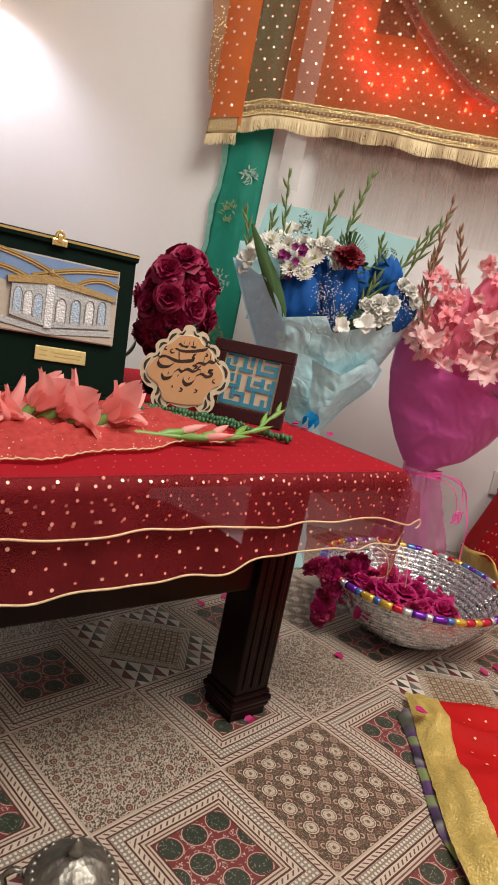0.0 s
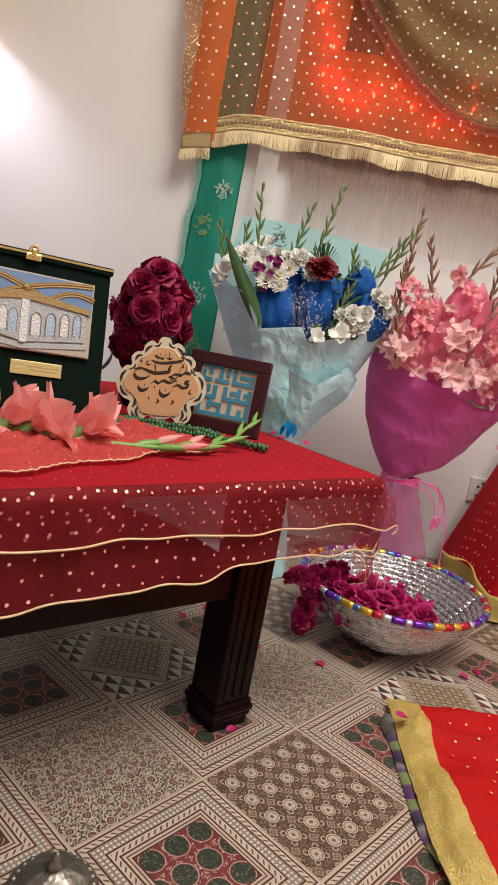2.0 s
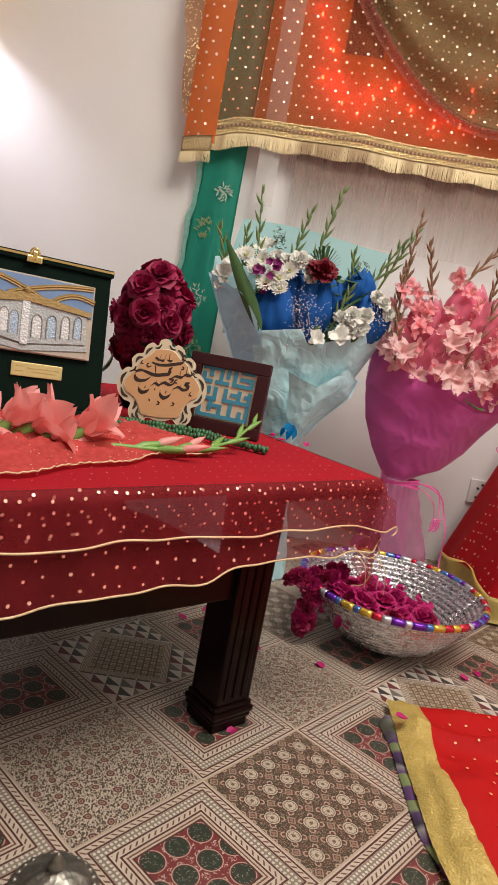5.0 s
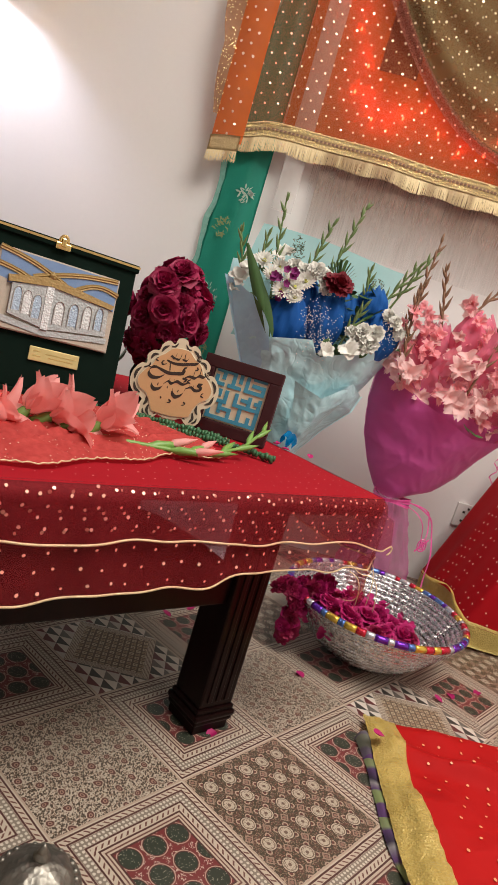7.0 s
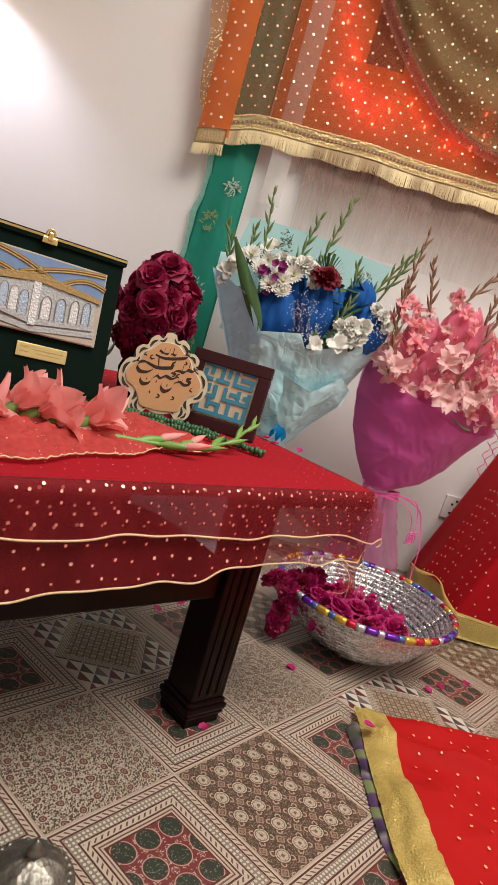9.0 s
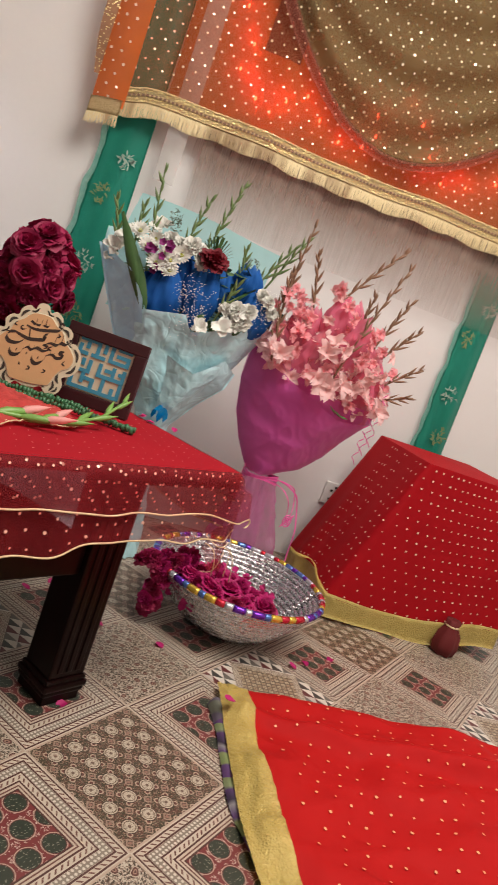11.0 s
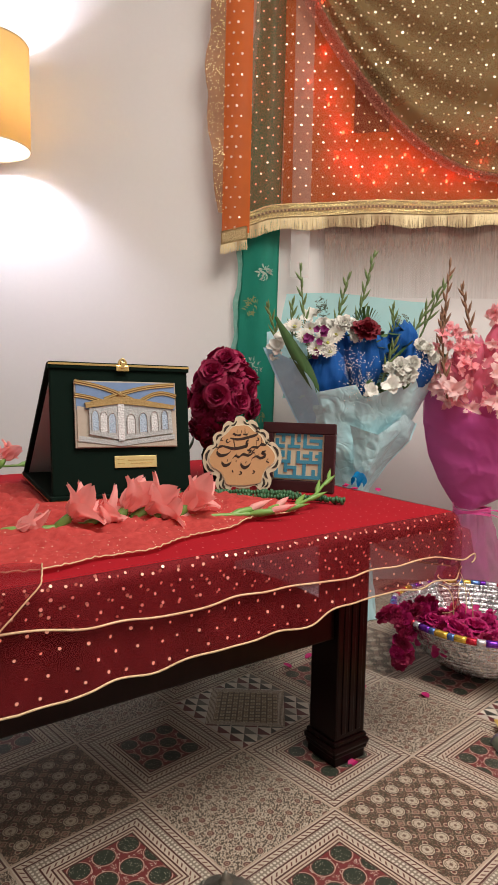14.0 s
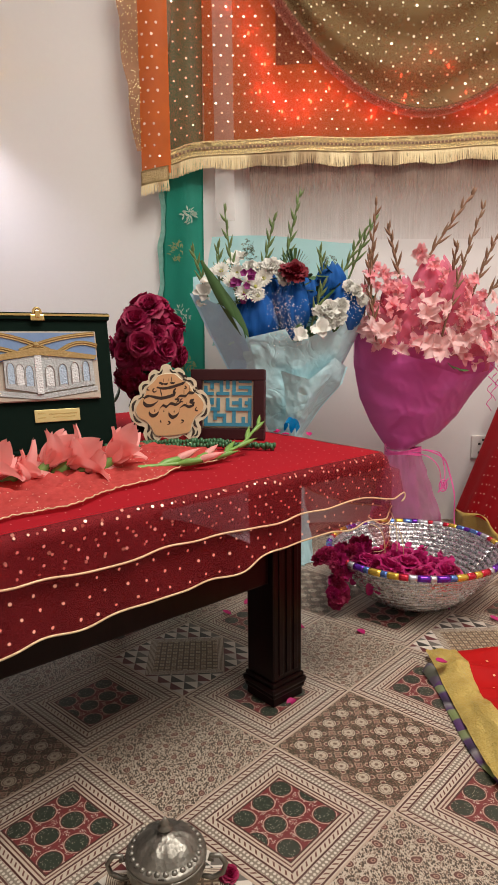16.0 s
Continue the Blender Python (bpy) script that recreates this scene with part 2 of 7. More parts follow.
def lathe(profile, n=40, ripple=None):
    """A turned body from (radius, height) pairs."""
    bm = bmesh.new()
    rings = []
    for r, z in profile:
        ring = []
        for i in range(n):
            a = 2 * math.pi * i / n
            rr = r + (ripple(a, z, r) if ripple else 0.0)
            ring.append(bm.verts.new((rr * math.cos(a), rr * math.sin(a), z)))
        rings.append(ring)
    for r0, r1 in zip(rings, rings[1:]):
        for i in range(n):
            bm.faces.new((r0[i], r0[(i + 1) % n], r1[(i + 1) % n], r1[i]))
    if profile[0][0] > 1e-4:
        bm.faces.new(rings[0][::-1])
    if profile[-1][0] > 1e-4:
        bm.faces.new(rings[-1])
    bmesh.ops.remove_doubles(bm, verts=bm.verts, dist=1e-6)
    return bm


def tube(bm, pts, radii, n=8, cap=True):
    """A tapering tube along a polyline."""
    pts = [Vector(p) for p in pts]
    if not isinstance(radii, (list, tuple)):
        radii = [radii] * len(pts)
    side = None
    rings = []
    for i, p in enumerate(pts):
        d = (pts[min(i + 1, len(pts) - 1)] - pts[max(i - 1, 0)]).normalized()
        if side is None:
            side = d.orthogonal().normalized()
        side = (side - d * side.dot(d)).normalized()
        up = d.cross(side)
        rings.append([bm.verts.new(p + radii[i] * (side * math.cos(2 * math.pi * j / n) + up * math.sin(2 * math.pi * j / n))) for j in range(n)])
    for r0, r1 in zip(rings, rings[1:]):
        for j in range(n):
            bm.faces.new((r0[j], r0[(j + 1) % n], r1[(j + 1) % n], r1[j]))
    if cap:
        bm.faces.new(rings[0][::-1])
        bm.faces.new(rings[-1])
    return rings


def sheet(fn, nu, nv, thick=0.0):
    """A grid of points fn(s, t) for s, t in 0..1."""
    bm = bmesh.new()
    g = [[bm.verts.new(fn(i / nu, j / nv)) for j in range(nv + 1)] for i in range(nu + 1)]
    for i in range(nu):
        for j in range(nv):
            bm.faces.new((g[i][j], g[i + 1][j], g[i + 1][j + 1], g[i][j + 1]))
    if thick:
        bmesh.ops.solidify(bm, geom=bm.faces[:], thickness=thick)
    return bm


def structure(name, bm, mat, label, category):
    return tagged(part(name, bm, mat, None), label, category, kind="structure")


# ---- the room ----
structure("floor", slab(ROOM_X0, ROOM_X1, ROOM_Y0, WALL_Y, -0.1, 0.0), FLOOR, "brown and cream patchwork print vinyl floor sheet", "floor")
structure("ceiling", slab(ROOM_X0 - 0.12, ROOM_X1 + 0.12, ROOM_Y0 - 0.12, WALL_Y + 0.12, ROOM_Z, ROOM_Z + 0.1), CEIL, "plain white painted ceiling", "ceiling")
structure("wall_north", slab(ROOM_X0 - 0.12, ROOM_X1 + 0.12, WALL_Y, WALL_Y + 0.12, -0.1, ROOM_Z), WALL, "plain off-white painted wall behind the hangings", "wall")
structure("wall_south", slab(ROOM_X0 - 0.12, ROOM_X1 + 0.12, ROOM_Y0 - 0.12, ROOM_Y0, -0.1, ROOM_Z), WALL, "plain off-white painted wall", "wall")
structure("wall_west", slab(ROOM_X0 - 0.12, ROOM_X0, ROOM_Y0, WALL_Y, -0.1, ROOM_Z), WALL, "plain off-white painted wall", "wall")
structure("wall_east", slab(ROOM_X1, ROOM_X1 + 0.12, ROOM_Y0, WALL_Y, -0.1, ROOM_Z), WALL, "plain off-white painted wall", "wall")

# ---- the low table ----
TABLE = Matrix.Translation((0.235, 0.374, 0)) @ Matrix.Rotation(radians(37.7), 4, "Z")
TOP, LENGTH, DEPTH = 0.48, 1.085, 0.86
LEG = 0.076


def low_table():
    t = thing("low_table", TABLE, "dark polished wooden low table under red cloths", "table")
    part("tabletop", slab(-LENGTH, 0, 0, DEPTH, TOP - 0.035, TOP - 0.006, bevel=0.006), WOOD, t)
    x0, x1, y0, y1 = -LENGTH + 0.15, -0.15, 0.06, DEPTH - 0.06
    for cx, cy in ((x0, y0), (x1 - LEG, y0), (x0, y1 - LEG), (x1 - LEG, y1 - LEG)):
        leg = part("leg", slab(cx, cx + LEG, cy, cy + LEG, 0.05, TOP - 0.035, bevel=0.004), WOOD, t)
        for i in range(3):
            s = cx + LEG * (0.25 + 0.25 * i)
            part("flute", slab(s - 0.0055, s + 0.0055, cy - 0.0024, cy + 0.001, 0.062, TOP - 0.1, bevel=0.0016), WOOD, leg)
        fb = slab(cx - 0.001, cx + LEG + 0.001, cy - 0.001, cy + LEG + 0.001, 0.0, 0.020, bevel=0.002)
        box(fb, cx - 0.005, cx + LEG + 0.005, cy - 0.005, cy + LEG + 0.005, 0.018, 0.028, bevel=0.004)
        box(fb, cx - 0.008, cx + LEG + 0.008, cy - 0.008, cy + LEG + 0.008, 0.028, 0.040, bevel=0.005)
        box(fb, cx - 0.004, cx + LEG + 0.004, cy - 0.004, cy + LEG + 0.004, 0.040, 0.050, bevel=0.004)
        part("foot_moulding", fb, WOOD, leg)
    for a in ((x0 + LEG, x1 - LEG, y0 + 0.012, y0 + 0.034), (x0 + LEG, x1 - LEG, y1 - 0.034, y1 - 0.012)):
        part("apron", slab(*a, APRON_Z, TOP - 0.035, bevel=0.003), WOOD, t)
    for a in ((x0 + 0.012, x0 + 0.034, y0 + LEG, y1 - LEG), (x1 - 0.034, x1 - 0.012, y0 + LEG, y1 - LEG)):
        part("apron", slab(*a, APRON_Z, TOP - 0.035, bevel=0.003), WOOD, t)
    return t


APRON_Z = 0.25
low_table()

# ---- cloths and flowers: materials ----
def cloth(name, c0, c1, veil=0.0, through=0.3, scale=30.0, weave=900.0, rough=0.8, sheen=0.0):
    """Woven cloth: part of the light goes through the threads, part between them."""
    k = Mat(name, c0, rough)
    k.b.inputs["Sheen Weight"].default_value = sheen
    f = k.noise(scale, 4.0)
    g = k.noise(weave, 2.0)
    col = k.mix(f * 0.7 + g * 0.3, c0, c1)
    k.set(Base_Color=col)
    k.bump(g + f, 0.15, 0.001)
    out = k.t.nodes["Material Output"]
    tl = k.t.nodes.new("ShaderNodeBsdfTranslucent")
    k.t.links.new(col.s, tl.inputs[0])
    mx = k.t.nodes.new("ShaderNodeMixShader")
    mx.inputs[0].default_value = through
    k.t.links.new(k.b.outputs[0], mx.inputs[1])
    k.t.links.new(tl.outputs[0], mx.inputs[2])
    last = mx
    if veil:
        tr = k.t.nodes.new("ShaderNodeBsdfTransparent")
        m2 = k.t.nodes.new("ShaderNodeMixShader")
        k.t.links.new(((f - 0.5) * 0.25 + veil).s, m2.inputs[0])
        k.t.links.new(mx.outputs[0], m2.inputs[1])
        k.t.links.new(tr.outputs[0], m2.inputs[2])
        last = m2
    k.t.links.new(last.outputs[0], out.inputs[0])
    return k


def petals(name, c0, c1, scale=45.0, through=0.25):
    k = cloth(name, c0, c1, 0.0, through, scale, 400.0, 0.6)
    return k


RED_SATIN = cloth("red_satin_cloth", (0.36, 0.007, 0.017), (0.28, 0.004, 0.011), 0.0, 0.05, 5.0, 1200.0, 0.85, 0.0)
RED_SHEER = cloth("red_sheer_cloth", (0.38, 0.008, 0.018), (0.27, 0.005, 0.012), 0.48, 0.3, 9.0)
RED_NET = cloth("red_net_shawl", (0.80, 0.13, 0.11), (0.52, 0.032, 0.034), 0.22, 0.35, 90.0)
ORANGE_SHEER = cloth("orange_sheer_cloth", (0.58, 0.17, 0.040), (0.46, 0.125, 0.028), 0.57, 0.45, 5.0)
ORANGE_LINING = cloth("orange_lining", (0.62, 0.17, 0.026), (0.48, 0.12, 0.018), 0.24, 0.5, 6.0)
ROSE_SHEER = cloth("rose_sheer", (0.42, 0.13, 0.09), (0.34, 0.10, 0.07), 0.55, 0.4, 8.0)
GAUZE_THREAD = cloth("grey_brown_thread", (0.38, 0.32, 0.27), (0.30, 0.24, 0.20), 0.70, 0.4, 60.0)
ORANGE = cloth("orange_cloth", (0.70, 0.16, 0.02), (0.60, 0.12, 0.018), 0.08, 0.4, 9.0)
SWAG = cloth("olive_gold_net", (0.25, 0.19, 0.075), (0.16, 0.12, 0.045), 0.34, 0.3, 6.0)
SPREAD_DOT = Mat("orange_gold_thread_dot", (0.86, 0.36, 0.16), 0.45)
TAN_LACE = cloth("tan_lace", (0.52, 0.24, 0.10), (0.34, 0.17, 0.08), 0.28, 0.35, 60.0)
GREEN_CLOTH = cloth("teal_green_brocade", (0.018, 0.43, 0.31), (0.013, 0.33, 0.23), 0.0, 0.1, 7.0, 700.0, 0.5, 0.3)
SILVER_THREAD = Mat("silver_thread", (0.42, 0.62, 0.52), 0.4, 0.2)
OLIVE_THREAD = Mat("olive_gold_thread", (0.24, 0.36, 0.16), 0.45, 0.2)
SELVEDGE = cloth("teal_selvedge", (0.20, 0.50, 0.42), (0.10, 0.40, 0.32), 0.35, 0.2, 90.0)
WHITE_STRIP = cloth("white_gauze", (0.75, 0.72, 0.70), (0.66, 0.63, 0.6), 0.45, 0.3, 10.0)
MAROON_CLOTH = cloth("maroon_cloth", (0.16, 0.012, 0.012), (0.10, 0.006, 0.008), 0.0, 0.1)
BLANKET_RED = cloth("red_spread", (0.50, 0.008, 0.007), (0.38, 0.005, 0.006), 0.0, 0.1, 12.0, 900.0, 0.7, 0.0)
STOOL_RED = cloth("deep_red_drape", (0.42, 0.004, 0.010), (0.32, 0.003, 0.008), 0.0, 0.1, 12.0, 900.0, 0.7, 0.0)
for k in (RED_SATIN, BLANKET_RED, STOOL_RED):
    k.b.inputs["Specular IOR Level"].default_value = 0.16


def gold(name, c0, c1, rough=0.38, scale=160.0, strength=0.5):
    k = Mat(name, c0, rough, 0.2)
    f = k.voronoi(scale)
    g = k.noise(scale * 0.2, 3.0)
    k.set(Base_Color=k.mix(g * 0.6 + f * 0.4, c0, c1))
    k.bump(f, strength, 0.002)
    return k


GOLD_TRIM = gold("gold_trim", (0.92, 0.74, 0.42), (0.60, 0.43, 0.20), 0.36, 420.0, 0.9)
def fringe_mat():
    """Gold thread with darker clumps along its length."""
    k = Mat("gold_fringe", (0.8, 0.65, 0.36), 0.45, 0.15)
    (x, y, z), _ = k.pos()
    clump = k.noise(1.0, 2.0, k.vec(x * 9.0, 0.0, z * 2.0), 0.5)
    fine = k.noise(1.0, 2.0, k.vec(x * 420.0, 0.0, z * 9.0))
    col = k.mix(fine, (0.86, 0.73, 0.44), (0.56, 0.42, 0.20))
    k.set(Base_Color=k.mix(((clump - 0.53) * 9.0).max(0.0).min(0.8), col, (0.26, 0.15, 0.06)))
    return k


GOLD_FRINGE = fringe_mat()
GOLD_EDGE = gold("gold_piping", (0.86, 0.70, 0.44), (0.6, 0.44, 0.24), 0.35, 500.0)
GOLD_BROCADE = gold("gold_brocade", (0.96, 0.80, 0.30), (0.74, 0.52, 0.12), 0.30, 260.0, 0.8)
GOLD_BROCADE.b.inputs["Metallic"].default_value = 0.08


def tulle_shade():
    """Frayed beige net that thins out downwards, with drawn upright threads; its dark tone doubles as hem shade."""
    k = Mat("net_with_hem_shade", (0.34, 0.26, 0.21), 0.9)
    (x, y, z), _ = k.pos()
    s = k.noise(1.0, 3.0, k.vec(x * 170.0, y, z * 5.0))
    w = k.noise(1.0, 2.0, k.vec(x * 14.0, y, z * 3.0))
    k.set(Base_Color=k.mix(s, (0.36, 0.27, 0.22), (0.22, 0.155, 0.125)))
    k.veil((z * -2.6 + 3.46 + (s - 0.5) * 0.55 + (w - 0.5) * 0.3).max(0.22).min(1.0))
    return k


TULLE_SHADE = tulle_shade()
SEQUIN = Mat("gold_sequin", (0.88, 0.60, 0.44), 0.42, 0.3)
SEQUIN_DULL = Mat("dull_rose_sequin", (0.66, 0.30, 0.25), 0.4, 0.3)
SEQUIN_GOLD = Mat("yellow_gold_sequin", (0.98, 0.78, 0.34), 0.28, 0.35)
SEQUIN_PALE = Mat("pale_sequin", (0.95, 0.83, 0.62), 0.3, 0.35)
LEAF = varied("leaf_green", (0.03, 0.085, 0.022), (0.07, 0.15, 0.04), 30.0, 0.5)
STEM = varied("stem_green", (0.12, 0.27, 0.05), (0.20, 0.36, 0.08), 40.0, 0.45)
STEM_DULL = varied("grey_green_stem", (0.10, 0.17, 0.055), (0.19, 0.27, 0.10), 40.0, 0.5)
BUD_BROWN = varied("bud_russet", (0.17, 0.11, 0.05), (0.30, 0.15, 0.10), 50.0, 0.6)
SALMON = petals("salmon_petal", (0.97, 0.40, 0.38), (0.98, 0.55, 0.52), 30.0, 0.4)
PINK_PETAL = petals("pink_petal", (0.97, 0.34, 0.40), (0.98, 0.60, 0.62), 45.0, 0.5)
BLUSH_PETAL = petals("blush_petal", (0.96, 0.58, 0.58), (0.97, 0.78, 0.75), 28.0, 0.45)
ROSE_DARK = petals("dark_rose_petal", (0.14, 0.001, 0.020), (0.46, 0.007, 0.095), 40.0, 0.12)
ROSE_MAGENTA = petals("magenta_rose_petal", (0.33, 0.005, 0.075), (0.66, 0.020, 0.23), 40.0, 0.2)
WHITE_PETAL = petals("white_petal", (0.84, 0.82, 0.78), (0.74, 0.74, 0.66), 60.0, 0.1)
# mostly clear pale film, used as a painted reflection of the glossy apron
APRON_GLEAM = Mat("apron_gleam", (0.72, 0.62, 0.74), 0.10).veil(0.80)
YELLOW = varied("flower_eye", (0.55, 0.5, 0.08), (0.4, 0.45, 0.1), 90.0, 0.7)
PURPLE = petals("purple_petal", (0.2, 0.015, 0.13), (0.3, 0.03, 0.2))
BLUE_TISSUE = cloth("blue_net", (0.006, 0.10, 0.42), (0.012, 0.17, 0.58), 0.20, 0.3, 90.0, 500.0, 0.8)
BRIGHT_BLUE = Mat("bright_blue_ribbon", (0.0, 0.25, 0.6), 0.25)
CRIMSON_PETAL = petals("crimson_petal", (0.09, 0.002, 0.008), (0.25, 0.006, 0.02), 40.0, 0.12)
ROSE_LEAF = varied("grey_green_leaf", (0.05, 0.085, 0.055), (0.10, 0.15, 0.10), 40.0, 0.45)


def creased(k, scale, depth):
    """Sharp folds of handled paper."""
    a = (k.noise(scale, 1.0, None, 0.4, 0.6) - 0.5).abs()
    b = (k.noise(scale * 2.3, 1.0, None, 0.4, 1.0) - 0.48).abs()
    k.bump((a * 3.0).min(0.5) + (b * 2.0).min(0.3), 0.9, depth)
    return k


CYAN_WRAP = creased(cloth("pale_cyan_wrap", (0.46, 0.84, 0.92), (0.72, 0.96, 0.99), 0.0, 0.12, 14.0, 150.0, 0.24), 9.0, 0.004)
# bluer copy of the wrap: wall lamp's light on the flap put into colour
CYAN_LAMPLIT = creased(cloth("lamplit_cyan_wrap", (0.36, 0.70, 0.94), (0.66, 0.90, 0.99), 0.0, 0.2, 12.0, 150.0, 0.24), 6.0, 0.004)
CYAN_SHEER = cloth("pale_cyan_sheer", (0.34, 0.74, 0.76), (0.46, 0.82, 0.84), 0.22, 0.4, 6.0)
PINK_WRAP = creased(cloth("magenta_net_wrap", (0.62, 0.055, 0.36), (0.80, 0.17, 0.52), 0.20, 0.3, 5.0, 500.0, 0.5, 0.3), 5.0, 0.0025)
PINK_NET = cloth("pink_net_puff", (0.88, 0.16, 0.32), (0.95, 0.34, 0.46), 0.36, 0.4, 16.0)
PINK_SHEER = cloth("mauve_cellophane", (0.70, 0.16, 0.46), (0.80, 0.34, 0.58), 0.56, 0.3, 26.0)
PINK_RIBBON = Mat("pink_ribbon", (0.75, 0.10, 0.36), 0.3)


# ---- shapes for flowers ----
def petal_into(bm, m, length, width, curl, cup=0.25, seg=5, rows=3, frill=0.0, seed=0, tip=0.80):
    """One petal, from its root along +y, curling up and over; tip below 0.8 makes it blunt."""
    g = []
    for i in range(seg + 1):
        s = i / seg
        half = width * 0.5 * (math.sin(math.pi * min(1.0, 0.12 + tip * s)) ** 0.8)
        ang = curl * s
        y = length * (math.sin(ang) / ang if abs(ang) > 1e-3 else 1.0) * s
        z = length * s * ((1 - math.cos(ang)) / ang if abs(ang) > 1e-3 else 0.0)
        row = []
        for j in range(rows + 1):
            q = 2 * j / rows - 1
            fr = frill * math.sin(7 * q + 5 * s + seed) * s
            row.append(bm.verts.new(m @ Vector((half * q, y - length * (0.80 - tip) * 1.1 * s * s * q * q, z + cup * half * q * q + fr)) if i else m @ Vector((0, 0, 0))))
        g.append(row)
    for i in range(seg):
        for j in range(rows):
            bm.faces.new((g[i][j], g[i + 1][j], g[i + 1][j + 1], g[i][j + 1]))


def spin(a, tilt=0.0, z=0.0):
    return Matrix.Translation((0, 0, z)) @ Matrix.Rotation(a, 4, "Z") @ Matrix.Rotation(tilt, 4, "X")


def rose_mesh(name, mat, r=0.04, seed=0, ruffle=1.0):
    rnd = random.Random(seed)
    bm = bmesh.new()
    for ring, (n, lift, size, curl) in enumerate(((2, 1.50, 0.62, 0.45), (3, 1.36, 0.74, 0.25), (4, 1.20, 0.86, -0.15), (5, 0.98, 0.98, -0.55), (6, 0.66, 1.06, -0.85), (6, 0.30, 1.10, -1.0))):
        for i in range(n):
            a = 2 * math.pi * (i + 0.5 * ring + rnd.uniform(-0.15, 0.15)) / n
            petal_into(bm, spin(a, lift + rnd.uniform(-0.08, 0.08), 0.0), r * size * 1.05, r * size * 1.45, curl + rnd.uniform(-0.15, 0.15), 0.55, 5, 5, r * 0.05 * ruffle, rnd.random() * 6, 0.60)
    bmesh.ops.remove_doubles(bm, verts=bm.verts, dist=1e-5)
    return mesh_of(name, bm, mat, True)


def glad_mesh(name, mat, r=0.045, seed=0, n=6, shut=0.0, slim=1.0, frill=0.10, tip=0.74, long=1.0):
    rnd = random.Random(seed)
    bm = bmesh.new()
    for i in range(n):
        a = 2 * math.pi * i / n + rnd.uniform(-0.3, 0.3)
        petal_into(bm, spin(a, 1.05 + shut - 0.28 * (i % 2) + rnd.uniform(-0.2, 0.2)), r * long * rnd.uniform(0.95, 1.35), r * slim * rnd.uniform(0.75, 1.05), (-0.9 + rnd.uniform(-0.6, 0.5)) * (1 - shut), 0.5, 7, 4, r * frill, rnd.random() * 6, tip)
    bmesh.ops.remove_doubles(bm, verts=bm.verts, dist=1e-5)
    return mesh_of(name, bm, mat, True)


def daisy_mesh(name, r=0.03, n=18, seed=0):
    rnd = random.Random(seed)
    bm = bmesh.new()
    for k, (t, s) in enumerate(((0.25, 1.0), (0.55, 0.85), (0.95, 0.6))):
        for i in range(n - 4 * k):
            a = 2 * math.pi * (i + 0.5 * k) / (n - 4 * k)
            petal_into(bm, spin(a, t + rnd.uniform(-0.12, 0.12)), r * s * rnd.uniform(0.9, 1.1), r * 0.26, 0.3, 0.2, 2, 1)
    bmesh.ops.remove_doubles(bm, verts=bm.verts, dist=1e-5)
    return mesh_of(name, bm, WHITE_PETAL, True)


def spline(pts, per=6, closed=False):
    """A smooth curve through points of any dimension."""
    n = len(pts)
    pick = (lambda i: pts[i % n]) if closed else (lambda i: pts[max(0, min(n - 1, i))])
    out = []
    for i in range(n if closed else n - 1):
        p0, p1, p2, p3 = pick(i - 1), pick(i), pick(i + 1), pick(i + 2)
        for k in range(per):
            s = k / per
            out.append(tuple(0.5 * (2 * b + (c - a) * s + (2 * a - 5 * b + 4 * c - d) * s * s + (3 * b - a - 3 * c + d) * s ** 3) for a, b, c, d in zip(p0, p1, p2, p3)))
    if not closed:
        out.append(tuple(pts[-1]))
    return out


def carnation_mesh(name, mat, r, seed, rings=5):
    """A full bloom of many frilled petals."""
    rnd = random.Random(seed)
    bm = bmesh.new()
    for k in range(rings):
        lift = 1.45 - 1.25 * k / (rings - 1)
        n = 4 + 2 * k
        for i in range(n):
            petal_into(bm, spin(2 * math.pi * (i + 0.5 * k) / n + rnd.uniform(-0.25, 0.25), lift + rnd.uniform(-0.12, 0.12)), r * (0.72 + 0.08 * k) * rnd.uniform(0.9, 1.1), r * 0.72, rnd.uniform(-0.5, 0.2), 0.35, 4, 6, r * 0.09, rnd.random() * 6, 0.55)
    bmesh.ops.remove_doubles(bm, verts=bm.verts, dist=1e-5)
    return mesh_of(name, bm, mat, True)


def towards(p, d, roll=0.0):
    """A pose at p whose z axis runs along d."""
    return Matrix.Translation(p) @ Vector(d).to_track_quat("Z", "Y").to_matrix().to_4x4() @ Matrix.Rotation(roll, 4, "Z")


def bud_into(bm, m, length, r):
    """A pointed bud along +z."""
    n = 6
    rings = []
    for s, q in ((0.0, 0.35), (0.25, 1.0), (0.6, 0.8), (1.0, 0.04)):
        rings.append([bm.verts.new(m @ Vector((r * q * math.cos(2 * math.pi * i / n), r * q * math.sin(2 * math.pi * i / n), length * s))) for i in range(n)])
    for r0, r1 in zip(rings, rings[1:]):
        for i in range(n):
            bm.faces.new((r0[i], r0[(i + 1) % n], r1[(i + 1) % n], r1[i]))


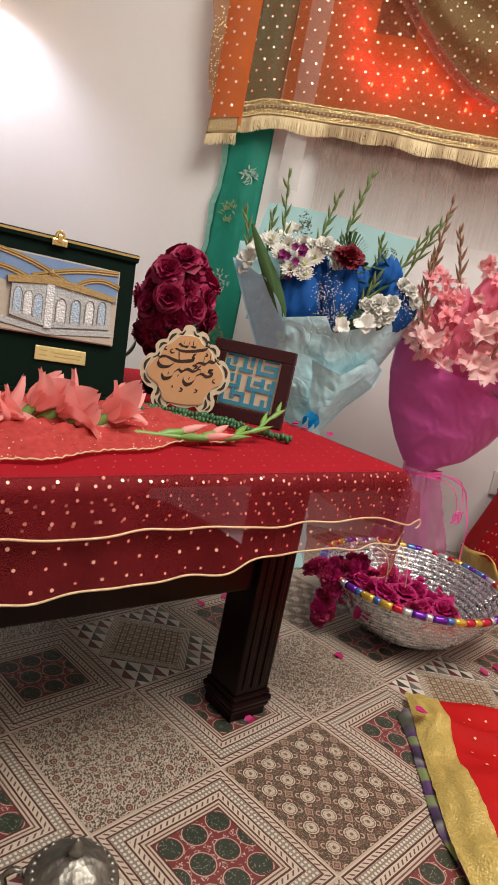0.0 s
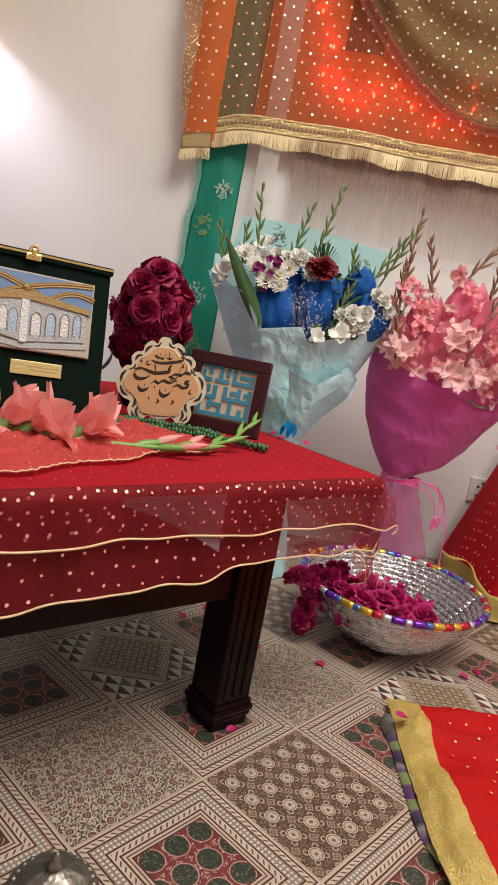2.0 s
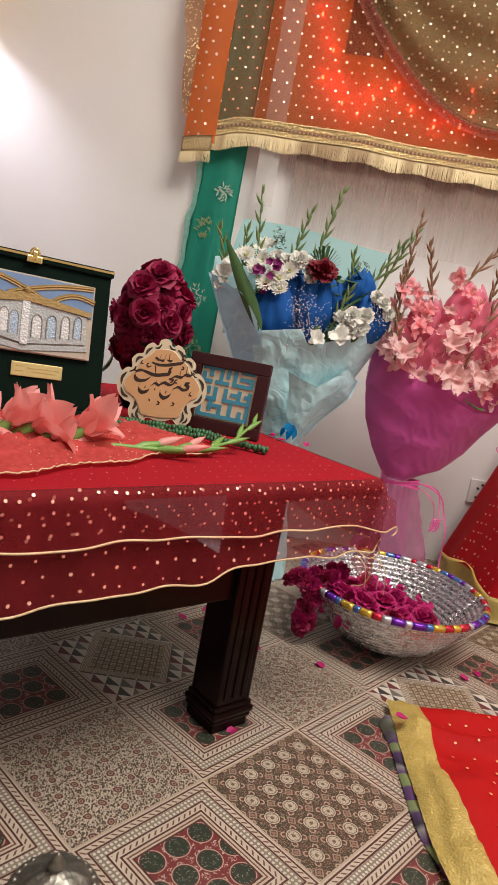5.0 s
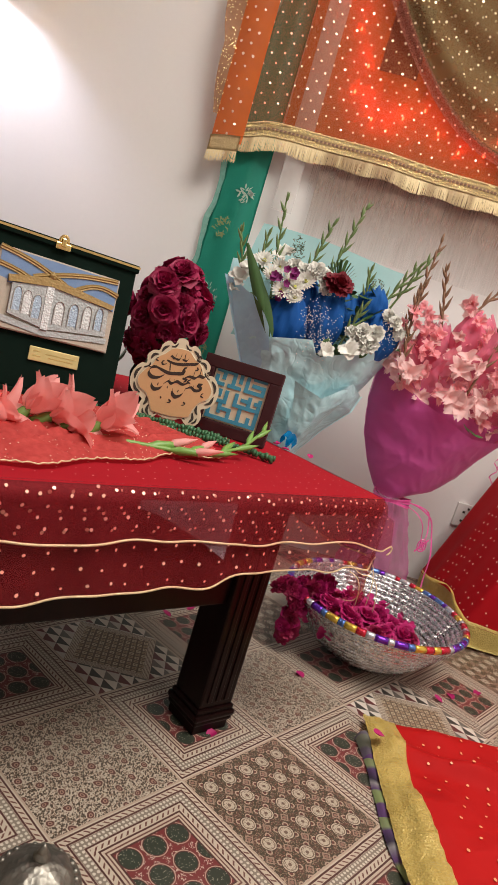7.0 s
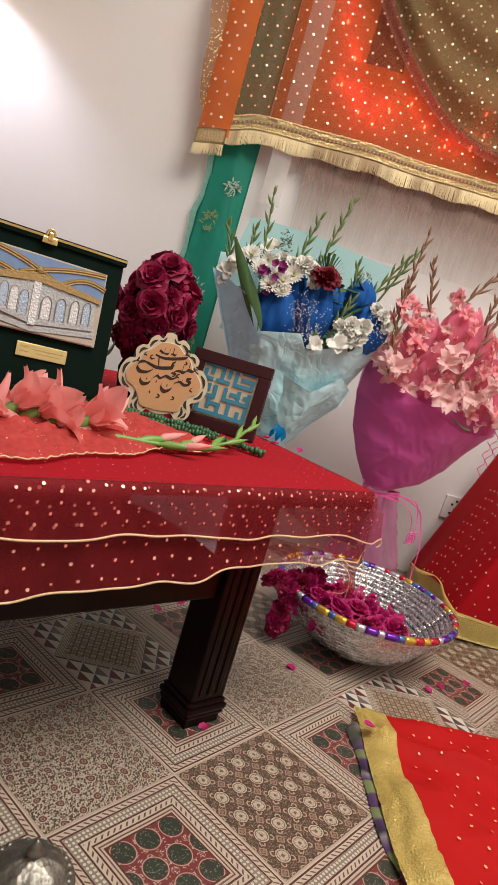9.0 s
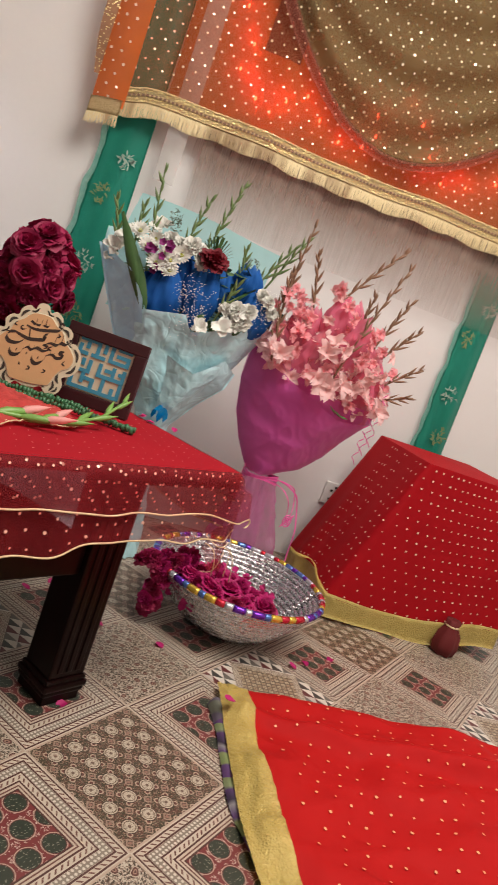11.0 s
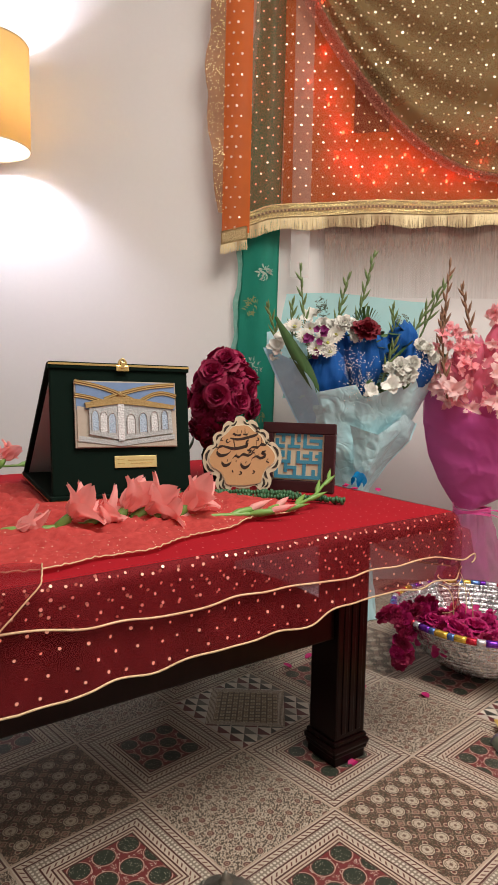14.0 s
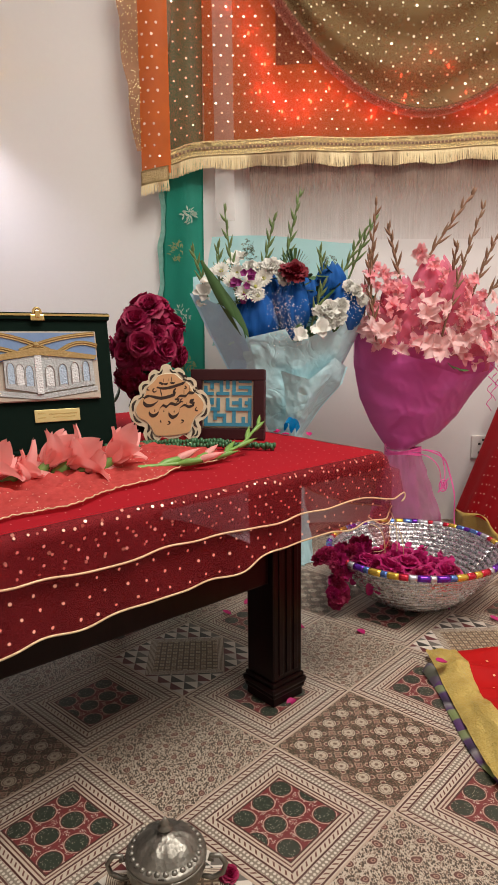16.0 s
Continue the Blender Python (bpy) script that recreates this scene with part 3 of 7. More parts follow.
def spike_bm(base, tip, n=9, bud=0.032, bend=0.0, start=0.35, r=0.0035):
    """A gladiolus stalk from base to tip with buds up its end."""
    bm = bmesh.new()
    a, b = Vector(base), Vector(tip)
    side = (b - a).cross(Vector((0, -1, 0))).normalized()
    pts = [a.lerp(b, i / 8) + side * bend * (i / 8) ** 2 for i in range(9)]
    tube(bm, pts, [r * (1 - 0.06 * i) for i in range(9)], 6)
    for i in range(n):
        s = start + (1 - start) * i / n
        p = a.lerp(b, s) + side * bend * s * s
        d = (b - a).normalized() + side * (0.34 if i % 2 else -0.34) * (1 + 0.5 * math.sin(2.3 * i)) + Vector((0, -0.15, 0))
        bud_into(bm, towards(p, d.normalized()), bud * (1.25 - 0.65 * i / n), bud * 0.098)
    bud_into(bm, towards(b + side * bend - (b - a).normalized() * bud * 0.5, (b - a).normalized()), bud * 0.6, bud * 0.085)
    return bm


def disc_into(bm, p, nrm, r, n=6):
    m = towards(p, nrm)
    bm.faces.new([bm.verts.new(m @ Vector((r * math.cos(2 * math.pi * i / n), r * math.sin(2 * math.pi * i / n), 0))) for i in range(n)])


def sequins(name, parent, fn, cells, mat, r, label="", normal=(0, -1, 0), lift=0.0025, at=None):
    """Small metal discs laid on the surface fn(s, t)."""
    bm = bmesh.new()
    for s, t in cells:
        p = Vector(fn(s, t))
        e = 0.004
        nn = (Vector(fn(min(1, s + e), t)) - Vector(fn(max(0, s - e), t))).cross(Vector(fn(s, min(1, t + e))) - Vector(fn(s, max(0, t - e))))
        nn = nn.normalized() if nn.length > 1e-9 else Vector(normal)
        if nn.dot(Vector(normal)) < 0:
            nn = -nn
        disc_into(bm, p + nn * lift, nn + Vector((random.uniform(-0.25, 0.25), 0, random.uniform(-0.25, 0.25))), r * random.uniform(0.8, 1.15))
    ob = part(name, bm, mat, parent, label, at=at)
    ob["kind"] = "stuff"
    return ob


# ---- the cloths on the table ----
FLARE = 0.032  # how far the upper skirt stands away at the free corner


def DROP1(x):
    """How far the upper skirt hangs, along the table's front."""
    return 0.074 + 0.016 * (x + 0.4) - 0.06 * max(0.0, -0.66 - x) + 0.003 * math.sin(17 * x) + 0.002 * math.sin(41 * x + 1) + 0.012 * max(0.0, (x + 0.1) / 0.1)


def DROP2(x):
    """How far the lower skirt hangs."""
    k = min(1.0, max(0.0, (x + 0.48) / 0.2))
    return 0.149 - 0.018 * k * k * (3 - 2 * k) + 0.016 * min(1.0, max(0.0, (-0.75 - x) / 0.08)) + 0.004 * math.sin(19 * x + 2.2) + 0.003 * math.sin(47 * x)


def hang(x, d, out=0.0):
    """A point of cloth that hangs d below the front edge of the table, at x along it."""
    fold = 0.004 * math.sin(31 * x) + 0.003 * math.sin(67 * x + 1.0)
    r = 0.014
    past = max(0.0, x - 0.006)
    if d < r:
        a = d / r * math.pi / 2
        return (min(x, 0.006) + past * 0.4, 0.002 - r * math.sin(a) * 0.9 - out + past * 0.5, TOP + 0.002 - r * (1 - math.cos(a)) - past * 0.5)
    k = min(1.0, d / 0.05)
    return (min(x, 0.006) + past * (0.4 + 0.6 * k), 0.002 - r * 0.9 - out - fold * min(1.0, d / 0.1) - 0.05 * max(0.0, d - 0.1) + past * 0.5, TOP + 0.002 - d - past * 0.5 * (1 - k))


def hang_end(y, d, out=0.0):
    fold = 0.006 * math.sin(27 * y) + 0.003 * math.sin(60 * y)
    r = 0.014
    if d < r:
        a = d / r * math.pi / 2
        return (0.0 + r * math.sin(a) * 0.9 + out, y, TOP - 0.001 - r * (1 - math.cos(a)) + 0.003)
    return (r * 0.9 + out + fold * min(1.0, d / 0.08), y, TOP + 0.002 - d)


def table_cloths():
    t = thing("tablecloth", TABLE, "red satin tablecloth with sheer gold-edged skirt over the table", "tablecloth")
    part("cloth_top", sheet(lambda s, q: (-LENGTH + s * (LENGTH + 0.004), -0.004 + q * (DEPTH + 0.004), TOP + 0.0015 + 0.0008 * math.sin(40 * s) * math.sin(31 * q)), 40, 30), RED_SATIN, t, smooth=True)
    lo, hi = -LENGTH - 0.01, 0.074
    front2 = lambda s, q: hang(lo + s * (hi - lo), q * DROP2(lo + s * (hi - lo)))

    def front1(s, q):
        x = lo + s * (hi - lo)
        p = hang(x, q * DROP1(x), 0.007)
        k = min(1.0, max(0.0, (x + 0.10) / 0.16))
        return (p[0] + FLARE * k * k * q, p[1], p[2])
    end2 = lambda s, q: hang_end(s * DEPTH, q * (0.112 + 0.012 * math.sin(14 * s)))
    end1 = lambda s, q: hang_end(s * DEPTH, q * (0.058 + 0.01 * math.sin(10 * s)), 0.007)
    part("lower_skirt", sheet(front2, 110, 14), RED_SHEER, t, "sheer red skirt with gold dots", True)
    part("upper_skirt", sheet(front1, 110, 10), RED_SHEER, t, "sheer red skirt with gold dots", True)
    part("end_skirt", sheet(end2, 60, 12), RED_SHEER, t, smooth=True)
    part("upper_end_skirt", sheet(end1, 60, 10), RED_SHEER, t, smooth=True)
    for nm, fn, n in (("lower_piping", front2, 110), ("upper_piping", front1, 110), ("end_piping", end2, 60), ("upper_end_piping", end1, 60)):
        bm = bmesh.new()
        line = [Vector(fn(i / n, 1.0)) for i in range(n + 1)]
        if nm == "upper_piping":  # its loose end curls under
            line += spline([line[-1] + Vector(d) for d in ((0.004, 0, -0.003), (0.005, 0, -0.009), (0.001, 0, -0.015), (-0.006, 0, -0.018))], 4)
        tube(bm, line, 0.0017, 6)
        part(nm, bm, GOLD_EDGE, t, "thin gold piping", True)
    cells = []
    for row in range(6):
        for i in range(38):
            s = (i + 0.5 * (row % 2) + random.uniform(-0.14, 0.14)) / 38
            cells.append((s, 0.06 + 0.17 * row + random.uniform(-0.02, 0.02)))
    sequins("lower_sequin_scatter", t, front2, [c for c in cells if 0 < c[0] < 1], SEQUIN, 0.0025, lift=0.0009)
    cells = [((i + random.uniform(-0.25, 0.25)) / 60, 0.13 + random.uniform(-0.04, 0.04)) for i in range(1, 60)]
    dim = [((i + 0.5 * (row % 2) + random.uniform(-0.15, 0.15)) / 38, 0.34 + 0.19 * row) for row in range(3) for i in range(1, 38)]
    sequins("dull_sequin_scatter", t, front1, dim, SEQUIN_DULL, 0.0024, lift=0.0009)
    sequins("upper_sequin_scatter", t, front1, cells, SEQUIN, 0.0023, lift=0.0009)
    cells = [((i + 0.5 * (row % 2) + random.uniform(-0.15, 0.15)) / 24, 0.12 + 0.26 * row) for row in range(4) for i in range(1, 24)]
    sequins("end_sequin_scatter", t, end2, cells, SEQUIN, 0.0034, normal=(1, 0, 0))
    top = lambda s, q: (-LENGTH + s * LENGTH, 0.01 + q * 0.75, TOP + 0.0025)
    cells = [((i + 0.5 * (j % 2)) / 44 + random.uniform(-0.003, 0.003), (j + 0.5) / 28 + random.uniform(-0.004, 0.004)) for i in range(1, 44) for j in range(28)]
    sequins("top_sequin_scatter", t, top, cells, SEQUIN_DULL, 0.0013, normal=(0, 0, 1), lift=0.001)
    # loose threads curl at the corner and a torn strip of sheer hangs from it
    for k, (x0, y0, z0, x1, z1, bow) in enumerate(((-0.035, -0.012, 0.345, 0.012, 0.275, 0.016), (0.015, -0.012, 0.335, 0.075, 0.255, 0.022), (0.055, 0.02, 0.36, 0.095, 0.25, 0.012), (-0.04, -0.012, 0.36, 0.03, 0.345, -0.012), (0.085, 0.03, 0.30, 0.03, 0.262, -0.014))):
        bm = bmesh.new()
        tube(bm, [(x0 + (x1 - x0) * i / 10, y0 - 0.01 * math.sin(3 * i / 10), z0 + (z1 - z0) * i / 10 + bow * math.sin(math.pi * i / 10)) for i in range(11)], 0.0009, 5)
        part("loose_thread", bm, GOLD_EDGE, t)
    bm = sheet(lambda s, q: (-0.03 + 0.115 * s + 0.012 * q + 0.006 * math.sin(9 * q), -0.012 + 0.06 * s * s + 0.010 * math.sin(5 * s + 3 * q), TOP - 0.112 - 0.122 * q * (0.55 + 0.45 * s) - 0.006 * math.sin(13 * s) * q), 18, 12)
    part("corner_tail", bm, RED_SHEER, t, smooth=True)
    # a pale clear film between the two skirts stands in for the apron's reflection
    gleam = lambda s, q: hang(-0.512 + 0.162 * s, 0.014 + q * (0.012 + 0.074 * s ** 1.3), 0.0045)
    part("plastic_slip", sheet(gleam, 14, 8), APRON_GLEAM, t, "pale film standing in for a reflection on the apron", True)


table_cloths()


BOX_AT = Matrix.Translation((-0.5216, 0.3106, TOP + 0.008)) @ Matrix.Rotation(radians(29.4), 4, "Z") @ Matrix.Rotation(radians(1.2), 4, "Y")


def shawl():
    """The crumpled net shawl over the left part of the table."""
    t = thing("net_shawl", TABLE, "crumpled red net shawl with gold edging on the table", "shawl")

    def fn(s, q):
        x = -LENGTH + 0.02 + s * (0.80 + 0.05 * math.sin(7 * q)) - 0.1 * q
        y = 0.036 + 0.010 * math.sin(9 * s) + 0.008 * math.sin(31 * s) + 0.19 * max(0.0, s - 0.35) ** 1.4 * (1 - q) + q * 0.62
        h = 0.006 + 0.022 * abs(noise.noise((x * 9, y * 26, 1.3))) + 0.012 * abs(noise.noise((x * 26, y * 66, 5.0))) + 0.004 * noise.noise((x * 90, y * 120, 2.0))
        # it lies flat where the box stands on it
        p = BOX_AT.inverted() @ (TABLE @ Vector((x, y, TOP)))
        off = max(-0.012 - p.x, p.x - 0.294, -0.014 - p.y, p.y - 0.352)
        h = min(max(0.001, h), 0.002 + 0.9 * max(0.0, off))
        return (x, y, TOP + 0.004 + h * min(1.0, 6 * q + 0.25, 8 * (1.04 - s)))
    part("net", sheet(fn, 150, 110), RED_NET, t, smooth=True)
    for nm, q0 in (("gold_edge", 0.0),):
        bm = bmesh.new()
        tube(bm, [Vector(fn(i / 120, q0)) + Vector((0, 0.0015 * math.sin(1.9 * i), 0.002 + 0.001 * math.sin(2.7 * i))) for i in range(121)], 0.0011, 5)
        part(nm, bm, GOLD_EDGE, t, smooth=True)
    cells = [(random.random(), random.random() ** 1.3) for _ in range(1100)]
    sequins("speck_scatter", t, fn, cells, SEQUIN, 0.0010, normal=(0, 0, 1), lift=0.0015)
    # the tail that falls over the front edge

    def tail(s, q):
        over = max(0.0, (q - 0.45) / 0.55)
        edge = -0.775 - 0.03 * min(1.0, q / 0.45) - 0.17 * over
        crumple = 0.010 * abs(noise.noise((14 * s, 9 * q, 3.0)))
        return (-LENGTH + s * (edge + LENGTH), 0.055 - 0.088 * min(1.0, q / 0.45) - crumple - 0.004 * math.sin(12 * s + 4 * q) * over, TOP + 0.010 + crumple - 0.003 * math.sin(20 * s) - 0.165 * over)
    part("tail", sheet(tail, 24, 30), RED_SHEER, t, smooth=True)
    bm = bmesh.new()
    tube(bm, [Vector(tail(1.0, i / 30)) + Vector((0, 0, 0.001)) for i in range(31)], 0.0011, 6)
    part("tail_edge", bm, GOLD_EDGE, t, smooth=True)


shawl()

# ---- on the table: the presentation box ----
BOX_GREEN = cloth("dark_green_velvet", (0.0022, 0.008, 0.0055), (0.0035, 0.012, 0.008), 0.0, 0.0, 20.0, 1500.0, 0.95, 0.0)
BOX_GREEN.b.inputs["Specular IOR Level"].default_value = 0.12
BOX_WHITE = varied("white_lining", (0.6, 0.6, 0.6), (0.5, 0.5, 0.5), 20.0, 0.6)
BRASS = Mat("polished_brass", (0.85, 0.62, 0.25), 0.22, 1.0)
PALE_GOLD = varied("pale_gold_plate", (0.70, 0.60, 0.28), (0.60, 0.48, 0.2), 40.0, 0.35, 0.0, None, Metallic=0.5)
SKY_BLUE = varied("enamel_blue", (0.10, 0.18, 0.36), (0.20, 0.30, 0.48), 60.0, 0.4)
OCHRE = gold("ochre_relief", (0.42, 0.29, 0.11), (0.26, 0.165, 0.055), 0.5, 240.0, 0.3)
SILVER_RELIEF = gold("silver_relief", (0.50, 0.53, 0.54), (0.32, 0.34, 0.34), 0.42, 260.0, 0.35)
STONE_RELIEF = varied("stone_relief", (0.50, 0.44, 0.36), (0.36, 0.31, 0.25), 120.0, 0.6, 0.3)
PALE_RELIEF = gold("pale_relief", (0.70, 0.72, 0.72), (0.50, 0.52, 0.53), 0.45, 300.0, 0.5)
SKY_PALE = gold("pale_blue_enamel", (0.42, 0.52, 0.62), (0.30, 0.40, 0.52), 0.4, 300.0, 0.5)
ARCH_GREY = gold("grey_relief_line", (0.42, 0.42, 0.40), (0.32, 0.31, 0.29), 0.45, 330.0)
# near-black for uncut openings: the shade inside them put into the colour
HOLE_DARK = Mat("hole_dark", (0.03, 0.022, 0.015), 0.6)


def flat_band(bm, pts, half):
    """A shallow ridged band along a curve in the x-z plane."""
    pts = [Vector(p) for p in pts]
    rows = []
    for i, p in enumerate(pts):
        d = (pts[min(i + 1, len(pts) - 1)] - pts[max(i - 1, 0)]).normalized()
        n = Vector((-d.z, 0, d.x))
        rows.append([bm.verts.new(p + n * half * k + Vector((0, y, 0))) for k, y in ((-1, 0.002), (-0.8, -0.0022), (-0.35, -0.0018), (0, -0.0036), (0.35, -0.0018), (0.8, -0.0022), (1, 0.002))])
    for a, b in zip(rows, rows[1:]):
        for k in range(6):
            bm.faces.new((a[k], b[k], b[k + 1], a[k + 1]))


def presentation_box():
    t = thing("presentation_box", BOX_AT,
              "dark green velvet presentation box standing open like a tent", "display box")
    W, H, lean, back = 0.2817, 0.251, 0.046, 0.348
    part("base_tray", slab(-0.006, W + 0.006, -0.008, back, 0.0, 0.016, bevel=0.003), BOX_GREEN, t)
    bm = bmesh.new()
    for y0, y1, x0, x1 in ((-0.0092, -0.0078, -0.007, W + 0.007), (0.0, back, -0.0072, -0.0058)):
        box(bm, x0, x1, y0, y1, 0.005, 0.0085)
    part("gold_band", bm, BRASS, t, "gold line round the tray")
    a = math.atan2(lean, H)
    L = math.hypot(lean, H) - 0.004
    face = Matrix.Translation((0, 0.002, 0.016)) @ Matrix.Rotation(-a, 4, "X")
    front = part("front_panel", slab(0, W, 0, 0.014, 0, L, bevel=0.003), BOX_GREEN, t, at=face)
    b = math.atan2(back - lean - 0.02, H)
    L2 = math.hypot(back - lean - 0.02, H)
    rear = part("back_cover", slab(-0.004, W + 0.004, -0.012, 0, 0, L2 + 0.004, bevel=0.003), BOX_GREEN, t, at=Matrix.Translation((0, back - 0.002, 0.014)) @ Matrix.Rotation(b, 4, "X"))
    part("lining", slab(0.006, W - 0.006, -0.0155, -0.0125, 0.01, L2 - 0.01), BOX_WHITE, rear, "white lining inside the cover")
    part("top_edge", slab(-0.003, W + 0.003, -0.006, 0.022, L - 0.006, L + 0.008, bevel=0.003), BOX_GREEN, front)
    part("gold_ridge", slab(-0.003, W + 0.003, -0.0075, -0.0055, L + 0.001, L + 0.005), BRASS, front)
    bm = slab(W / 2 - 0.013, W / 2 + 0.013, -0.011, -0.006, L - 0.009, L + 0.003, bevel=0.002)
    latch = part("latch", bm, BRASS, front, "brass clasp")
    bm = bmesh.new()
    tube(bm, [(W / 2 + 0.007 * math.cos(k), -0.010, L + 0.005 + 0.010 * math.sin(k)) for k in [math.pi * i / 10 for i in range(11)]], 0.0026, 8)
    box(bm, W / 2 - 0.004, W / 2 + 0.004, -0.014, -0.008, L - 0.004, L + 0.010, bevel=0.0015)
    part("clasp_loop", bm, BRASS, front)
    # the relief picture
    x0, x1, z0, z1 = 0.044, 0.2516, 0.0905, 0.2225
    pic = part("relief_picture", slab(x0, x1, -0.007, -0.0005, z0, z1, bevel=0.0015), STONE_RELIEF, front, "coloured metal relief of a shrine chamber")
    part("sky", slab(x0 + 0.003, x1 - 0.003, -0.0085, -0.0065, z0 + 0.075, z1 - 0.003), SKY_BLUE, pic)
    w, h = x1 - x0, z1 - z0

    def poly(name, pts, y0, y1, mat):
        bm = bmesh.new()
        f = [bm.verts.new((x0 + w * u, y0, z0 + h * v)) for u, v in pts]
        g = [bm.verts.new((x0 + w * u, y1, z0 + h * v)) for u, v in pts]
        bm.faces.new(f)
        n = len(pts)
        for i in range(n):
            bm.faces.new((f[i], g[i], g[(i + 1) % n], f[(i + 1) % n]))
        bmesh.ops.recalc_face_normals(bm, faces=bm.faces[:])
        return part(name, bm, mat, pic)
    # crossing vault ribs
    for p, q, bulge in (((0.0, 0.98), (0.55, 0.72), 0.04), ((0.98, 0.96), (0.28, 0.72), 0.05), ((0.0, 0.78), (0.3, 0.66), 0.02), ((1.0, 0.78), (0.6, 0.66), 0.10)):
        bm = bmesh.new()
        flat_band(bm, [(x0 + w * (p[0] + (q[0] - p[0]) * s), -0.0085, z0 + h * (p[1] + (q[1] - p[1]) * s + bulge * math.sin(math.pi * s))) for s in [i / 12 for i in range(13)]], 0.0050)
        part("vault_rib", bm, OCHRE, pic, "ochre vault rib")
    poly("left_face", [(0.13, 0.20), (0.43, 0.11), (0.43, 0.66), (0.13, 0.58)], -0.0125, -0.006, SILVER_RELIEF)
    poly("right_face", [(0.43, 0.11), (0.95, 0.21), (0.94, 0.57), (0.43, 0.66)], -0.0115, -0.006, SILVER_RELIEF)
    poly("left_cornice", [(0.10, 0.585), (0.43, 0.655), (0.43, 0.765), (0.09, 0.665)], -0.0150, -0.006, OCHRE)
    poly("right_cornice", [(0.43, 0.655), (0.96, 0.575), (0.98, 0.635), (0.43, 0.765)], -0.0145, -0.006, OCHRE)
    poly("corner_pier", [(0.40, 0.10), (0.46, 0.10), (0.46, 0.66), (0.40, 0.66)], -0.0140, -0.006, PALE_RELIEF)
    poly("step", [(0.03, 0.10), (0.43, 0.02), (0.97, 0.12), (0.97, 0.19), (0.43, 0.09), (0.03, 0.18)], -0.0105, -0.006, SILVER_RELIEF)
    poly("lower_step", [(0.02, 0.015), (0.98, 0.015), (0.98, 0.10), (0.43, 0.015), (0.02, 0.08)], -0.0090, -0.006, STONE_RELIEF)
    poly("left_pillar", [(0.02, 0.10), (0.09, 0.10), (0.09, 0.60), (0.02, 0.62)], -0.0100, -0.006, STONE_RELIEF)
    for i, (u, v, s) in enumerate(((0.185, 0.255, 0.042), (0.265, 0.235, 0.045), (0.345, 0.215, 0.045), (0.53, 0.205, 0.052), (0.65, 0.225, 0.050), (0.765, 0.245, 0.046), (0.87, 0.265, 0.042))):
        arch = [(u - s * 0.8, v), (u - s * 0.8, v + 0.20)] + [(u - s * 0.8 * math.cos(math.pi * k / 8), v + 0.20 + 0.10 * math.sin(math.pi * k / 8)) for k in range(9)] + [(u + s * 0.8, v)]
        poly("arch_panel", arch, -0.0128 if u < 0.43 else -0.0118, -0.006, PALE_RELIEF if i % 2 else SKY_PALE)
        bm = bmesh.new()
        tube(bm, [(x0 + w * a_, -0.0128, z0 + h * b_) for a_, b_ in arch], 0.0011, 5)
        part("arch", bm, ARCH_GREY, pic)
    bm = lathe([(0.0, -0.001), (0.006, 0.0), (0.007, 0.004), (0.003, 0.008), (0.0, 0.013)], 12)
    part("finial", bm, OCHRE, pic, at=Matrix.Translation((x0 + w * 0.43, -0.011, z0 + h * 0.76)))
    plate = part("name_plate", slab(0.120, 0.207, -0.0035, -0.0005, 0.050, 0.074, bevel=0.001), PALE_GOLD, front, "small engraved gold plate")
    for i, (px0, px1, pz) in enumerate(((0.126, 0.140, 0.066), (0.126, 0.140, 0.058), (0.147, 0.201, 0.064), (0.153, 0.197, 0.058))):
        part("engraved_line", slab(px0, px1, -0.0038, -0.0034, pz, pz + 0.0016), BRASS, plate)


presentation_box()


# ---- the lobed plaque ----
CREAM_WOOD = varied("cream_wood", (0.66, 0.58, 0.42), (0.55, 0.47, 0.32), 40.0, 0.5, 0.1)
TAN_WOOD = varied("tan_veneer", (0.62, 0.37, 0.18), (0.50, 0.28, 0.13), 18.0, 0.5, 0.1)
BURNT = varied("burnt_lettering", (0.035, 0.016, 0.008), (0.02, 0.009, 0.005), 60.0, 0.6)


def blob(pts, y0, y1):
    """A flat plate from its outline in x and z."""
    bm = bmesh.new()
    f = [bm.verts.new((x, y0, z)) for x, z in pts]
    g = [bm.verts.new((x, y1, z)) for x, z in pts]
    n = len(pts)
    bm.faces.new(f)
    bm.faces.new(g[::-1])
    for i in range(n):
        bm.faces.new((f[i], g[i], g[(i + 1) % n], f[(i + 1) % n]))
    bmesh.ops.recalc_face_normals(bm, faces=bm.faces[:])
    return bm


def stroke(bm, pts, r, y):
    """A reed-pen stroke: a flat ribbon that swells and thins along a smooth curve."""
    dense = spline(pts, 6)
    left, right = [], []
    for i, (x, z) in enumerate(dense):
        s = i / (len(dense) - 1)
        w = r * (0.35 + 0.85 * math.sin(math.pi * min(1, 0.15 + 0.8 * s)))
        left.append(bm.verts.new((x + w * 0.35, y, z + w)))
        right.append(bm.verts.new((x - w * 0.35, y, z - w)))
    for i in range(len(dense) - 1):
        bm.faces.new((left[i], left[i + 1], right[i + 1], right[i]))


